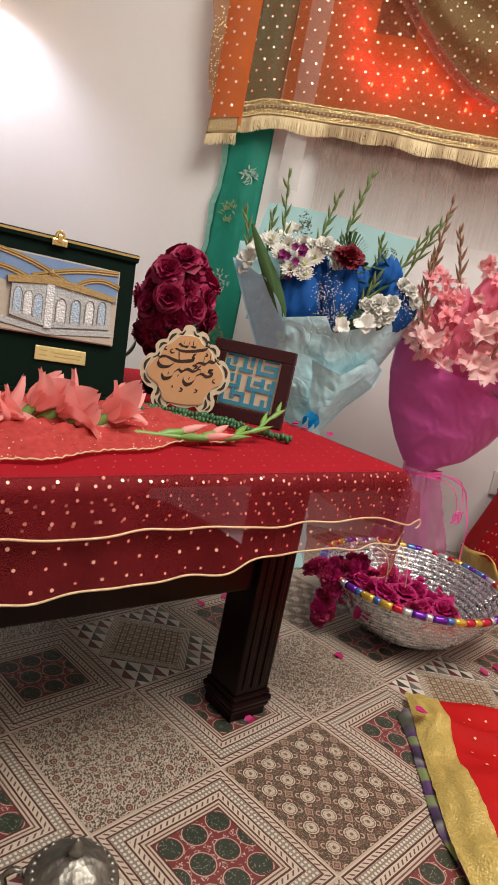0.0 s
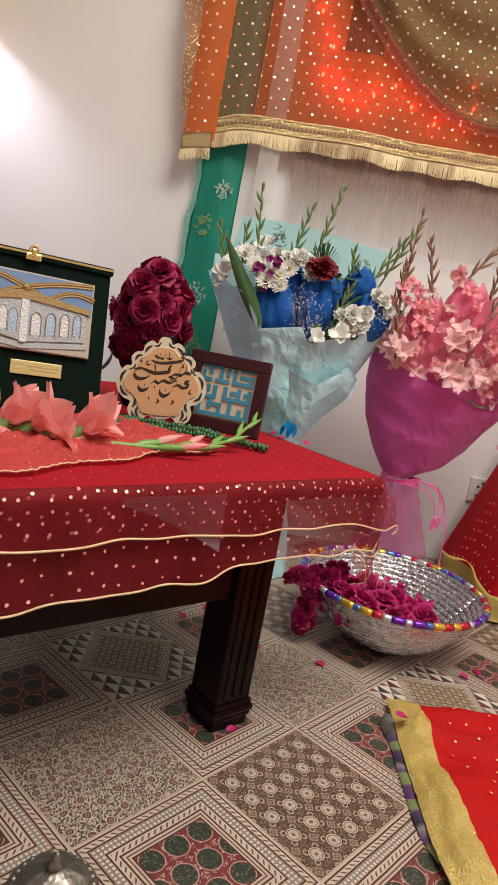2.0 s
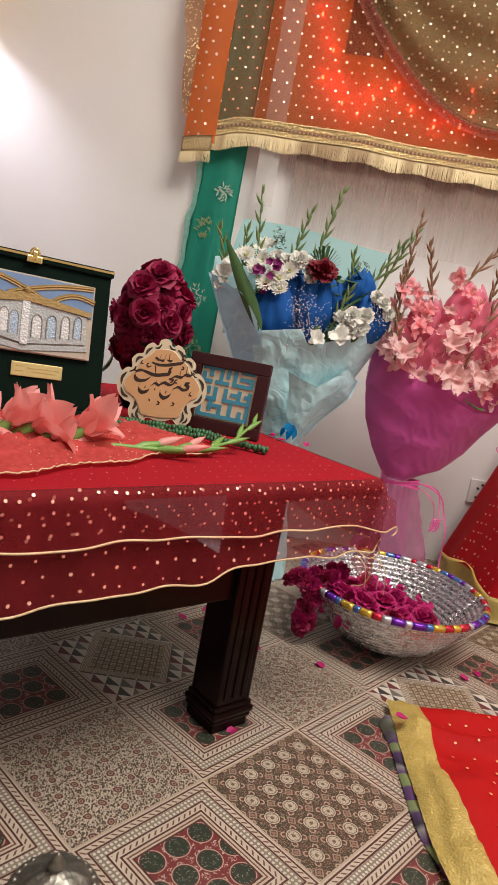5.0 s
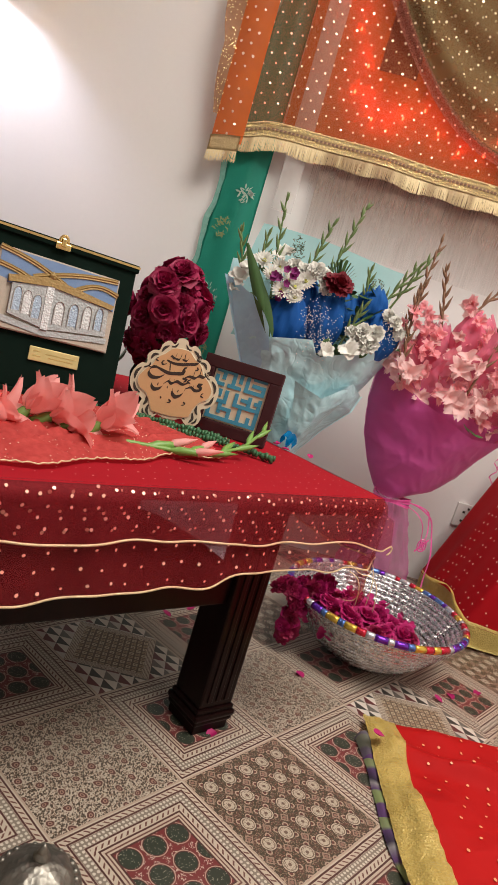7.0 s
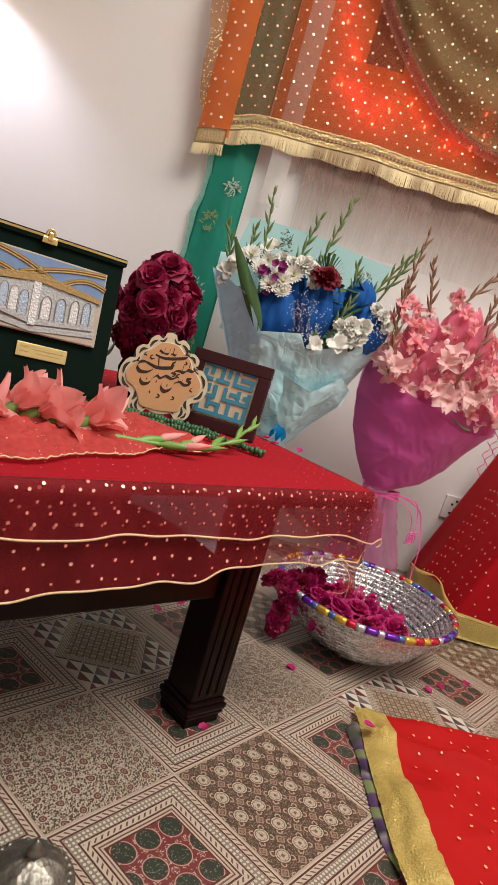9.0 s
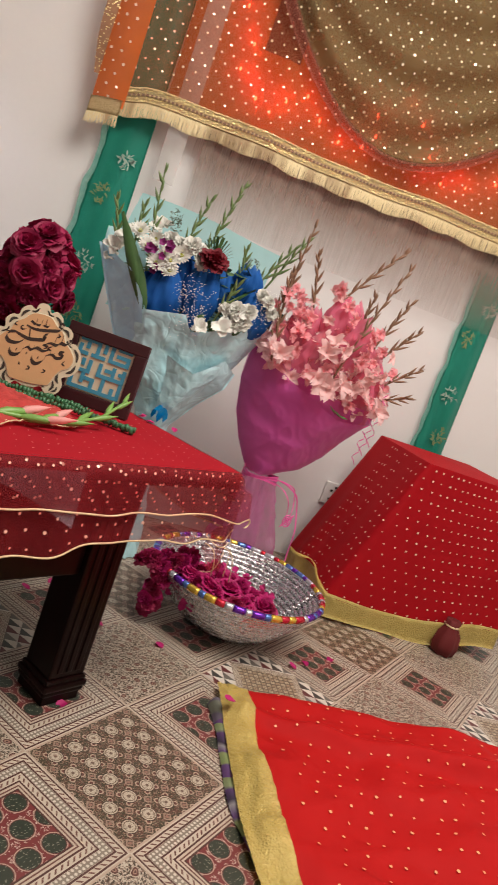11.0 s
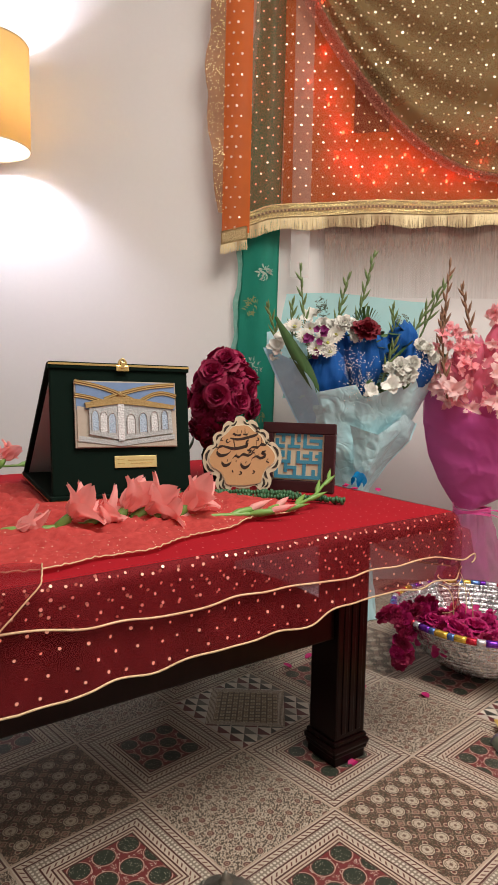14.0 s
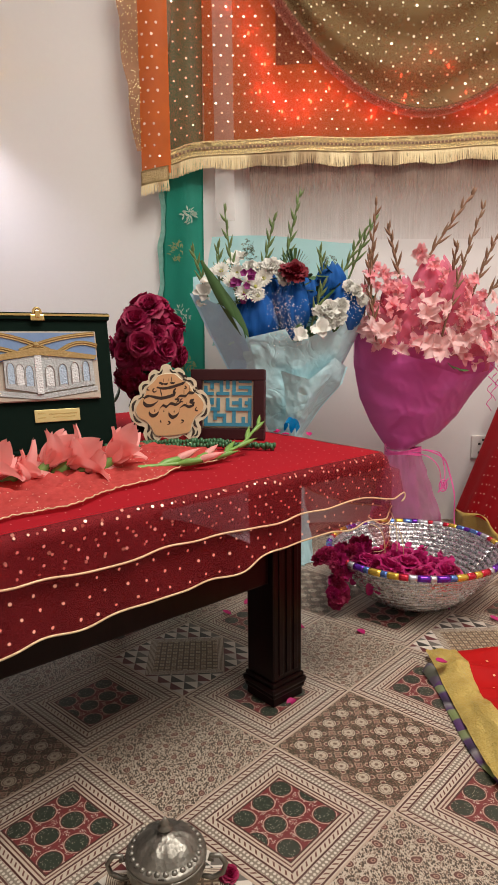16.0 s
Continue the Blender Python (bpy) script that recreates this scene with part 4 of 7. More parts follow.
def leaf_into(bm, pts, r, y):
    """A slim leaf along pts, pointed at both ends."""
    left, right = [], []
    n = len(pts)
    for i, (x, z) in enumerate(pts):
        (x0, z0), (x1, z1) = pts[max(0, i - 1)], pts[min(n - 1, i + 1)]
        d = Vector((x1 - x0, z1 - z0)).normalized()
        w = r * math.sin(math.pi * (0.04 + 0.92 * i / (n - 1)))
        left.append(bm.verts.new((x - d.y * w, y, z + d.x * w)))
        right.append(bm.verts.new((x + d.y * w, y, z - d.x * w)))
    for i in range(n - 1):
        bm.faces.new((left[i], left[i + 1], right[i + 1], right[i]))


def plaque():
    t = thing("calligraphy_plaque", Matrix.Translation((-0.170, 0.506, TOP + 0.004)) @ Matrix.Rotation(radians(3), 4, "Z") @ Matrix.Rotation(radians(-8), 4, "X") @ Matrix.Rotation(radians(-4), 4, "Y"),
              "lobed cream and tan wooden plaque with dark pen strokes", "plaque")
    u = 0.00117
    # half of the scrolled outline, from the crown down to the foot
    half = [(0, 142), (8, 139), (12, 130), (21, 134), (31, 127), (35, 116), (44, 114), (52, 105), (51, 92), (60, 90), (69, 79), (73, 64), (70, 49), (60, 38), (49, 33), (52, 22), (48, 9), (36, 1), (27, 5), (20, 12), (10, 9), (0, 8)]
    ring = half + [(-x, z) for x, z in half[-2:0:-1]]
    mid = 68

    def outline(k):
        return [(x * k * u, (mid + (z - mid) * k) * u) for x, z in spline(ring, 5, True)]
    part("back_plate", blob(outline(1.0), -0.004, 0.004), CREAM_WOOD, t, "cream scrolled border")
    inner = [(0, 124), (14, 122), (24, 112), (36, 103), (42, 90), (52, 80), (60, 66), (56, 52), (44, 44), (36, 32), (30, 18), (16, 15), (0, 14)]
    inner = spline(inner + [(-x, z) for x, z in inner[-2:0:-1]], 6, True)
    part("front_plate", blob([(x * u, z * u) for x, z in inner], -0.0065, -0.0035), TAN_WOOD, t, "tan centre")
    rim = bmesh.new()
    tube(rim, [(x * u * 1.01, -0.0045, z * u) for x, z in inner + inner[:1]], 0.0017, 6)
    part("raised_rim", rim, CREAM_WOOD, t)
    # slim leaf-shaped openings between border and centre, their inner shade painted as dark flat leaves
    for d in (-1, 1):
        for curve, r in (([(6, 133), (11, 126), (17, 126)], 0.0020), ([(20, 126), (27, 121), (31, 113)], 0.0026), ([(34, 109), (42, 107), (46, 99)], 0.0026), ([(45, 94), (47, 87), (55, 84)], 0.0022), ([(58, 83), (65, 74), (66, 62)], 0.0028), ([(66, 58), (62, 47), (53, 42)], 0.0028), ([(42, 38), (41, 30), (45, 23)], 0.0028), ([(36, 26), (38, 16), (33, 8)], 0.0026), ([(26, 12), (22, 16), (30, 20)], 0.0018), ([(45, 18), (43, 11), (37, 8)], 0.0020)):
            bm = bmesh.new()
            leaf_into(bm, [(d * x * u, z * u) for x, z in spline(curve, 5)], r, -0.0048)
            part("scroll_opening", bm, HOLE_DARK, t)
    # swinging pen strokes, long sweeps with short uprights and dots between
    sweeps = [
        ([(34, 112), (30, 106), (20, 103), (6, 100), (-8, 99), (-20, 102)], 2.0), ([(36, 115), (31, 118), (28, 112), (35, 110)], 1.4), ([(8, 118), (8, 106)], 1.4), ([(2, 116), (0, 107), (-8, 107)], 1.5), ([(-6, 116), (-8, 107), (-14, 110), (-16, 107)], 1.4), ([(14, 112), (12, 107), (4, 108)], 1.4),
        ([(14, 96), (8, 92), (12, 87), (2, 84), (-14, 82), (-28, 86), (-34, 88)], 2.2), ([(-34, 88), (-42, 86), (-46, 78), (-40, 71), (-28, 72), (-20, 78)], 2.3), ([(-14, 98), (-12, 84)], 1.5),
        ([(50, 92), (44, 86), (36, 87), (30, 82), (20, 83), (12, 78)], 1.9), ([(38, 100), (37, 87)], 1.5), ([(28, 94), (27, 83)], 1.4), ([(48, 95), (53, 93), (50, 88)], 1.4), ([(24, 78), (18, 74), (24, 72)], 1.3),
        ([(20, 72), (12, 68), (2, 71), (-6, 66), (-12, 69), (-18, 64)], 1.8), ([(-18, 66), (-22, 56), (-32, 52), (-38, 58), (-36, 66)], 2.2), ([(10, 78), (18, 76), (12, 72)], 1.5), ([(-2, 74), (-4, 66)], 1.2), ([(-10, 74), (-11, 67)], 1.2),
        ([(44, 74), (36, 72), (44, 66), (34, 62), (26, 66), (18, 62)], 1.9), ([(18, 64), (14, 52), (4, 46), (-3, 52), (-2, 60)], 2.3), ([(30, 70), (29, 63)], 1.2), ([(24, 70), (23, 64)], 1.2),
        ([(-28, 62), (-27, 60)], 1.6), ([(6, 57), (7, 55)], 1.6), ([(-12, 60), (-11, 58)], 1.4), ([(-24, 100), (-28, 98), (-25, 94), (-20, 96)], 1.1), ([(-34, 104), (-38, 100), (-33, 98)], 1.0), ([(30, 100), (33, 96), (28, 95)], 1.0), ([(-44, 92), (-48, 88), (-43, 86)], 1.0), ([(48, 60), (44, 56), (49, 53)], 1.1), ([(-6, 40), (-2, 36), (-8, 34)], 1.1), ([(18, 40), (22, 37), (16, 34)], 1.0), ([(-20, 42), (-18, 39)], 1.2),
    ]
    for pts, r in sweeps:
        bm = bmesh.new()
        stroke(bm, [(x * u, z * u) for x, z in pts], r * 0.00138, -0.0069)
        part("pen_stroke", bm, BURNT, t)
    part("easel_strut", slab(-0.012, 0.012, 0.004, 0.008, 0.0, 0.09, m=Matrix.Rotation(radians(-14), 4, "X")), CREAM_WOOD, t)


plaque()
# ---- the small frame ----
MAROON_WOOD = varied("maroon_lacquer", (0.045, 0.008, 0.010), (0.028, 0.005, 0.007), 25.0, 0.5, 0.0, None, Specular_IOR_Level=0.3)
MAT_CREAM = varied("cream_mount", (0.62, 0.53, 0.38), (0.54, 0.45, 0.31), 60.0, 0.7)
TEAL_INK = varied("teal_blue_enamel", (0.035, 0.22, 0.34), (0.055, 0.28, 0.40), 60.0, 0.5)


def small_frame():
    t = thing("picture_frame", Matrix.Translation((-0.136, 0.553, TOP + 0.003)) @ Matrix.Rotation(radians(-12), 4, "Z") @ Matrix.Rotation(radians(-7), 4, "X"),
              "maroon box frame with square teal bar lettering on cream", "picture frame")
    W, H, b = 0.162, 0.152, 0.024
    for x0, x1, z0, z1 in ((0, W, 0, b), (0, W, H - b, H), (0, b, b, H - b), (W - b, W, b, H - b)):
        part("frame_rail", slab(x0, x1, 0.0, 0.026, z0, z1, bevel=0.002), MAROON_WOOD, t)
    part("backing", slab(b, W - b, 0.012, 0.018, b, H - b), MAROON_WOOD, t)
    part("mount", slab(b + 0.001, W - b - 0.001, 0.008, 0.011, b + 0.001, H - b - 0.001), MAT_CREAM, t, "cream mount")
    u = (W - 2 * b - 0.010) / 15
    ox, oz = b + 0.005, b + 0.005
    bars = [(0, 14, 0, 1), (0, 1, 0, 4), (3, 4, 2, 5), (6, 7, 0, 4), (9, 10, 0, 5), (12, 13, 0, 3), (14, 15, 0, 5), (3, 7, 3, 4),
            (0, 5, 5, 6), (7, 15, 5, 6), (0, 1, 5, 9), (2, 3, 7, 9), (4, 5, 5, 9), (7, 8, 5, 9), (9, 12, 7, 8), (11, 12, 5, 9), (13, 15, 7, 8), (14, 15, 5, 9),
            (0, 3, 10, 11), (4, 8, 10, 11), (9, 15, 10, 11), (0, 1, 10, 13), (2, 3, 12, 15), (5, 6, 10, 14), (7, 8, 12, 15), (9, 10, 10, 15), (11, 15, 12, 13), (11, 15, 14, 15), (0, 6, 14, 15), (14, 15, 10, 13)]
    for x0, x1, z0, z1 in bars:
        part("letter_bar", slab(ox + (x0 - 0.06) * u, ox + (x1 + 0.06) * u, 0.0062 - 0.0001 * (x1 - x0), 0.0082, oz + (z0 - 0.06) * u * 0.97, oz + (z1 + 0.06) * u * 0.97), TEAL_INK, t)
    part("prop", slab(W / 2 - 0.02, W / 2 + 0.02, 0.026, 0.03, 0.0, 0.10, m=Matrix.Rotation(radians(-10), 4, "X")), MAROON_WOOD, t)


small_frame()

# ---- a dark frame at the table's far side ----
def dark_frame():
    t = thing("standing_frame", Matrix.Translation((-0.815, 0.332, TOP + 0.006)) @ Matrix.Rotation(radians(16), 4, "Z") @ Matrix.Rotation(radians(-6), 4, "X"),
              "black standing picture frame with pale print", "picture frame")
    W, H, b = 0.13, 0.166, 0.012
    for x0, x1, z0, z1 in ((0, W, 0, b), (0, W, H - b, H), (0, b, b, H - b), (W - b, W, b, H - b)):
        part("frame_rail", slab(x0, x1, 0.0, 0.016, z0, z1, bevel=0.002), MAROON_WOOD, t)
    part("print", slab(b, W - b, 0.006, 0.010, b, H - b), BOX_WHITE, t)


dark_frame()


# ---- flowers on the table ----
def rose_bunch():
    t = thing("rose_bunch", Matrix.Translation((-0.236, 0.685, TOP + 0.001)), "bunch of dark crimson roses in a small dark vase", "roses")
    part("vase", lathe([(0.03, 0.0), (0.042, 0.02), (0.048, 0.06), (0.034, 0.10), (0.03, 0.12), (0.034, 0.128), (0.028, 0.128), (0.026, 0.11)], 24), BOX_GREEN, t, "small dark vase", True)
    meshes = [rose_mesh("rose_bloom", ROSE_DARK, 0.036, k, 1.1) for k in range(4)] + [carnation_mesh("full_rose_bloom", ROSE_DARK, 0.034, 20 + k, 5) for k in range(2)]
    rnd = random.Random(5)
    n = 34
    for i in range(n):
        # points spread evenly over an egg-shaped bunch, its lower back left bare
        u, a = 1 - 2 * (i + 0.5) / n, 2.39996 * i
        c = math.sqrt(1 - u * u)
        d = Vector((c * math.cos(a), c * math.sin(a), u))
        if d.y > 0.55 or (u < -0.45 and d.x > 0.1):
            continue
        wide = 0.066 - 0.022 * max(0.0, u)
        far = rnd.uniform(0.72, 1.16)
        p = Vector((d.x * wide * far + 0.008 * d.z + 0.004, d.y * 0.062 * far - 0.01, 0.200 + d.z * 0.088 * far))
        aim = (d + Vector((rnd.uniform(-0.35, 0.35), -0.25, rnd.uniform(-0.2, 0.35)))).normalized()
        part("rose", meshes[i % 6], None, t, at=towards(p, aim, rnd.random() * 6) @ Matrix.Scale(rnd.uniform(0.78, 1.05), 4))
        bm = bmesh.new()
        tube(bm, [(p.x * 0.15, p.y * 0.15, 0.10), (p.x * 0.5, p.y * 0.5, 0.10 + (p.z - 0.10) * 0.5), tuple(p)], 0.0022, 5)
        part("stalk", bm, LEAF, t)
    for i, (x, z, dx, dz) in enumerate(((-0.070, 0.075, -0.6, 0.3), (-0.060, 0.115, -0.2, -1.0), (-0.015, 0.130, 0.2, -1.0), (-0.075, 0.10, -1.0, -0.4), (0.03, 0.12, 0.5, -0.8), (-0.035, 0.15, 0.3, -0.7), (0.06, 0.13, 0.8, -0.2))):
        bm = bmesh.new()
        petal_into(bm, towards((x, -0.058, z), (dx, -0.35, dz), i) @ Matrix.Rotation(radians(90), 4, "X"), 0.055 - 0.004 * (i % 3), 0.034, -0.5, 0.3, 6, 4)
        part("leaf", bm, ROSE_LEAF, t, smooth=True)


rose_bunch()

def lying_gladiolus(name, pts, blooms, buds, seed, label):
    """A cut gladiolus lying along pts; blooms and buds at shares of its length."""
    t = thing(name, Matrix.Identity(4), label, "gladiolus", "cut gladioli on the table")
    rnd = random.Random(seed)
    pts = [Vector(p) for p in pts]
    t.location = pts[0]
    q0 = pts[0]

    def at(s):
        k = s * (len(pts) - 1)
        i = min(int(k), len(pts) - 2)
        return pts[i].lerp(pts[i + 1], k - i) - q0, (pts[i + 1] - pts[i]).normalized()
    bm = bmesh.new()
    n = 30
    tube(bm, [at(i / n)[0] for i in range(n + 1)], [0.0062 - 0.0035 * i / n for i in range(n + 1)], 8)
    part("stalk", bm, STEM, t, smooth=True)
    meshes = [glad_mesh("gladiolus_bloom", SALMON, 0.044, seed * 10 + k, 6, 0.34, 1.02, 0.06, 0.86, 1.35) for k in range(3)]
    for i, (s, size, up, sidew) in enumerate(blooms):
        p, d = at(s)
        side = d.cross(Vector((0, 0, 1))).normalized()
        aim = (d * 0.75 + side * sidew * 0.6 + Vector((0, 0, up * 0.9 + 0.05))).normalized()
        bm = bmesh.new()
        bud_into(bm, towards(p - aim * 0.012, aim), 0.055 * size, 0.010 * size)
        part("calyx", bm, STEM, t, smooth=True)
        part("bloom", meshes[i % 3], None, t, at=towards(p + aim * 0.020 * size, aim, rnd.random() * 6) @ Matrix.Scale(size, 4))
    for i, s in enumerate(buds):
        p, d = at(s)
        side = d.cross(Vector((0, 0, 1))).normalized() * (1 if i % 2 else -1)
        aim = (d + side * 0.28 + Vector((0, 0, 0.12))).normalized()
        bm = bmesh.new()
        L = 0.075 - 0.035 * i / max(1, len(buds) - 1)
        bud_into(bm, towards(p, aim), L, L * 0.105)
        part("bud", bm, STEM, t, smooth=True)
        if i < 3:
            bm = bmesh.new()
            bud_into(bm, towards(p + aim * L * 0.5, (aim + Vector((0, 0, 0.15))).normalized()), L * 0.75, L * 0.10)
            part("petal_tip", bm, SALMON, t, "salmon tip of an opening bud", True)
    return t


Z = TOP + 0.014
lying_gladiolus("gladiolus_stem", [(-0.60, 0.03, Z), (-0.50, 0.085, Z), (-0.42, 0.132, Z), (-0.34, 0.178, Z), (-0.26, 0.21, Z), (-0.19, 0.232, Z), (-0.13, 0.256, Z), (-0.08, 0.302, Z), (-0.03, 0.365, Z + 0.010), (0.008, 0.435, Z + 0.040)],
                [(0.09, 0.85, 0.15, 0.4), (0.185, 1.0, 0.75, 0.2), (0.24, 0.85, 0.45, 0.6), (0.295, 1.05, 0.8, -0.1), (0.33, 1.1, 0.6, 0.3), (0.37, 0.85, 0.35, 0.6), (0.425, 1.05, 0.75, 0.1)],
                [0.57, 0.63, 0.69, 0.75, 0.81, 0.86, 0.91, 0.95, 0.985], 3, "cut gladiolus with salmon blooms and green buds lying on the cloth")
lying_gladiolus("gladiolus_stem", [(-1.02, 0.60, Z), (-0.93, 0.645, Z + 0.003), (-0.84, 0.69, Z + 0.004), (-0.74, 0.77, Z)],
                [(0.30, 1.0, 0.8, 0.2), (0.45, 1.0, 0.7, 0.3), (0.58, 1.0, 0.9, -0.2), (0.68, 0.9, 0.8, 0.2), (0.80, 0.85, 0.9, -0.1)], [0.92, 0.98], 4, "cut gladiolus with salmon blooms lying beyond the box")


# ---- prayer beads ----
BEAD = varied("green_bead", (0.02, 0.09, 0.035), (0.05, 0.17, 0.07), 90.0, 0.35)


def bead_string():
    t = thing("bead_string", Matrix.Translation((0, -0.028, TOP + 0.011)), "strings of dark green beads lying on the red cloth", "beads")
    def curve(pts, n):
        out = []
        for i in range(n):
            k = i / (n - 1) * (len(pts) - 1)
            j = min(int(k), len(pts) - 2)
            out.append(Vector((*pts[j], 0)).lerp(Vector((*pts[j + 1], 0)), k - j))
        return out
    bead = mesh_of("bead_disc", lathe([(0.002, -0.0030), (0.0055, -0.0028), (0.0068, 0.0), (0.0055, 0.0028), (0.002, 0.0030)], 12), BEAD, True)
    for pts, n in (([(-0.30, 0.455), (-0.22, 0.50), (-0.13, 0.505), (-0.05, 0.49)], 44), ([(-0.30, 0.42), (-0.22, 0.452), (-0.12, 0.462), (-0.03, 0.455), (0.035, 0.437)], 58)):
        c = curve(pts, n)
        for i, p in enumerate(c):
            d = (c[min(i + 1, n - 1)] - c[max(i - 1, 0)]).normalized()
            part("bead", bead, None, t, at=towards(p + Vector((0, random.uniform(-0.002, 0.002), random.uniform(-0.0015, 0.002))), d + Vector((0, random.uniform(-0.3, 0.3), random.uniform(-0.3, 0.3)))) @ Matrix.Scale(random.uniform(0.75, 1.2), 4))
        bm = bmesh.new()
        tube(bm, c, 0.0012, 5)
        part("thread", bm, LEAF, t)


bead_string()

# ---- wall lamp ----


def glow(k, colour, strength):
    k.b.inputs["Emission Color"].default_value = (*colour, 1)
    k.b.inputs["Emission Strength"].default_value = strength
    return k


def shade_mat():
    k = cloth("lamp_shade_linen", (0.78, 0.60, 0.30), (0.70, 0.52, 0.24), 0.0, 0.42, 12.0, 500.0)
    return k


LAMP = Vector((-1.055, 1.262, 0))


def wall_lamp():
    t = thing("wall_lamp", Matrix.Translation((LAMP.x, LAMP.y, 1.44)), "wall lamp with a tall yellow linen drum shade, lit", "lamp")
    r, h = 0.145, 0.315
    n = 56
    bm = bmesh.new()
    prof = [(r, 0), (r, h), (r - 0.003, h), (r - 0.003, 0)]
    rings = [[bm.verts.new((a * math.cos(2 * math.pi * i / n), a * math.sin(2 * math.pi * i / n), z)) for i in range(n)] for a, z in prof]
    for k in range(4):
        for i in range(n):
            bm.faces.new((rings[k][i], rings[k][(i + 1) % n], rings[(k + 1) % 4][(i + 1) % n], rings[(k + 1) % 4][i]))
    bmesh.ops.recalc_face_normals(bm, faces=bm.faces[:])
    part("shade", bm, shade_mat(), t, "yellow linen shade", True)
    lin = lathe([(r - 0.0045, 0.002), (r - 0.0045, h - 0.002)], 56)
    for f in [f for f in lin.faces if len(f.verts) > 4]:
        lin.faces.remove(f)
    part("lining", lin, cloth("white_shade_lining", (0.88, 0.86, 0.82), (0.84, 0.82, 0.78), 0.0, 0.55), t, "white inner lining", True)
    for z in (0.0, h):
        bm = bmesh.new()
        tube(bm, [((r - 0.0015) * math.cos(2 * math.pi * i / 56), (r - 0.0015) * math.sin(2 * math.pi * i / 56), z) for i in range(57)], 0.0028, 6)
        part("shade_rim", bm, GOLD_EDGE, t)
    part("back_plate", slab(-0.05, 0.05, WALL_Y - LAMP.y - 0.02, WALL_Y - LAMP.y, 0.09, 0.22, bevel=0.004), BRASS, t)
    bm = bmesh.new()
    tube(bm, [(0, WALL_Y - LAMP.y - 0.02, 0.14), (0, 0.05, 0.14), (0, 0.0, 0.12)], 0.008, 8)
    part("arm", bm, BRASS, t, smooth=True)
    bulb = lathe([(0.0, -0.02), (0.02, -0.012), (0.028, 0.008), (0.026, 0.03), (0.014, 0.05), (0.012, 0.06), (0.0, 0.06)], 20)
    part("bulb", bulb, glow(Mat("lit_bulb", (1, 1, 1), 0.4), (1.0, 0.93, 0.88), 12.0), t, "lit white bulb", True, at=Matrix.Translation((0, 0, 0.13)))


wall_lamp()
lamp("POINT", "wall_lamp_bulb_light", Matrix.Translation((LAMP.x, LAMP.y - 0.045, 1.44 + 0.15)), LAMP_POWER, (0.84, 0.82, 1.0), 0.05)


# ---- the hangings on the wall ----
def hem(x):
    """Height of the hanging's trimmed edge."""
    return 1.2565 + 0.031 * (x + 0.21) / 1.07 + 0.004 * math.sin(9 * x) - 0.02 * math.exp(-((x + 0.21) / 0.05) ** 2)


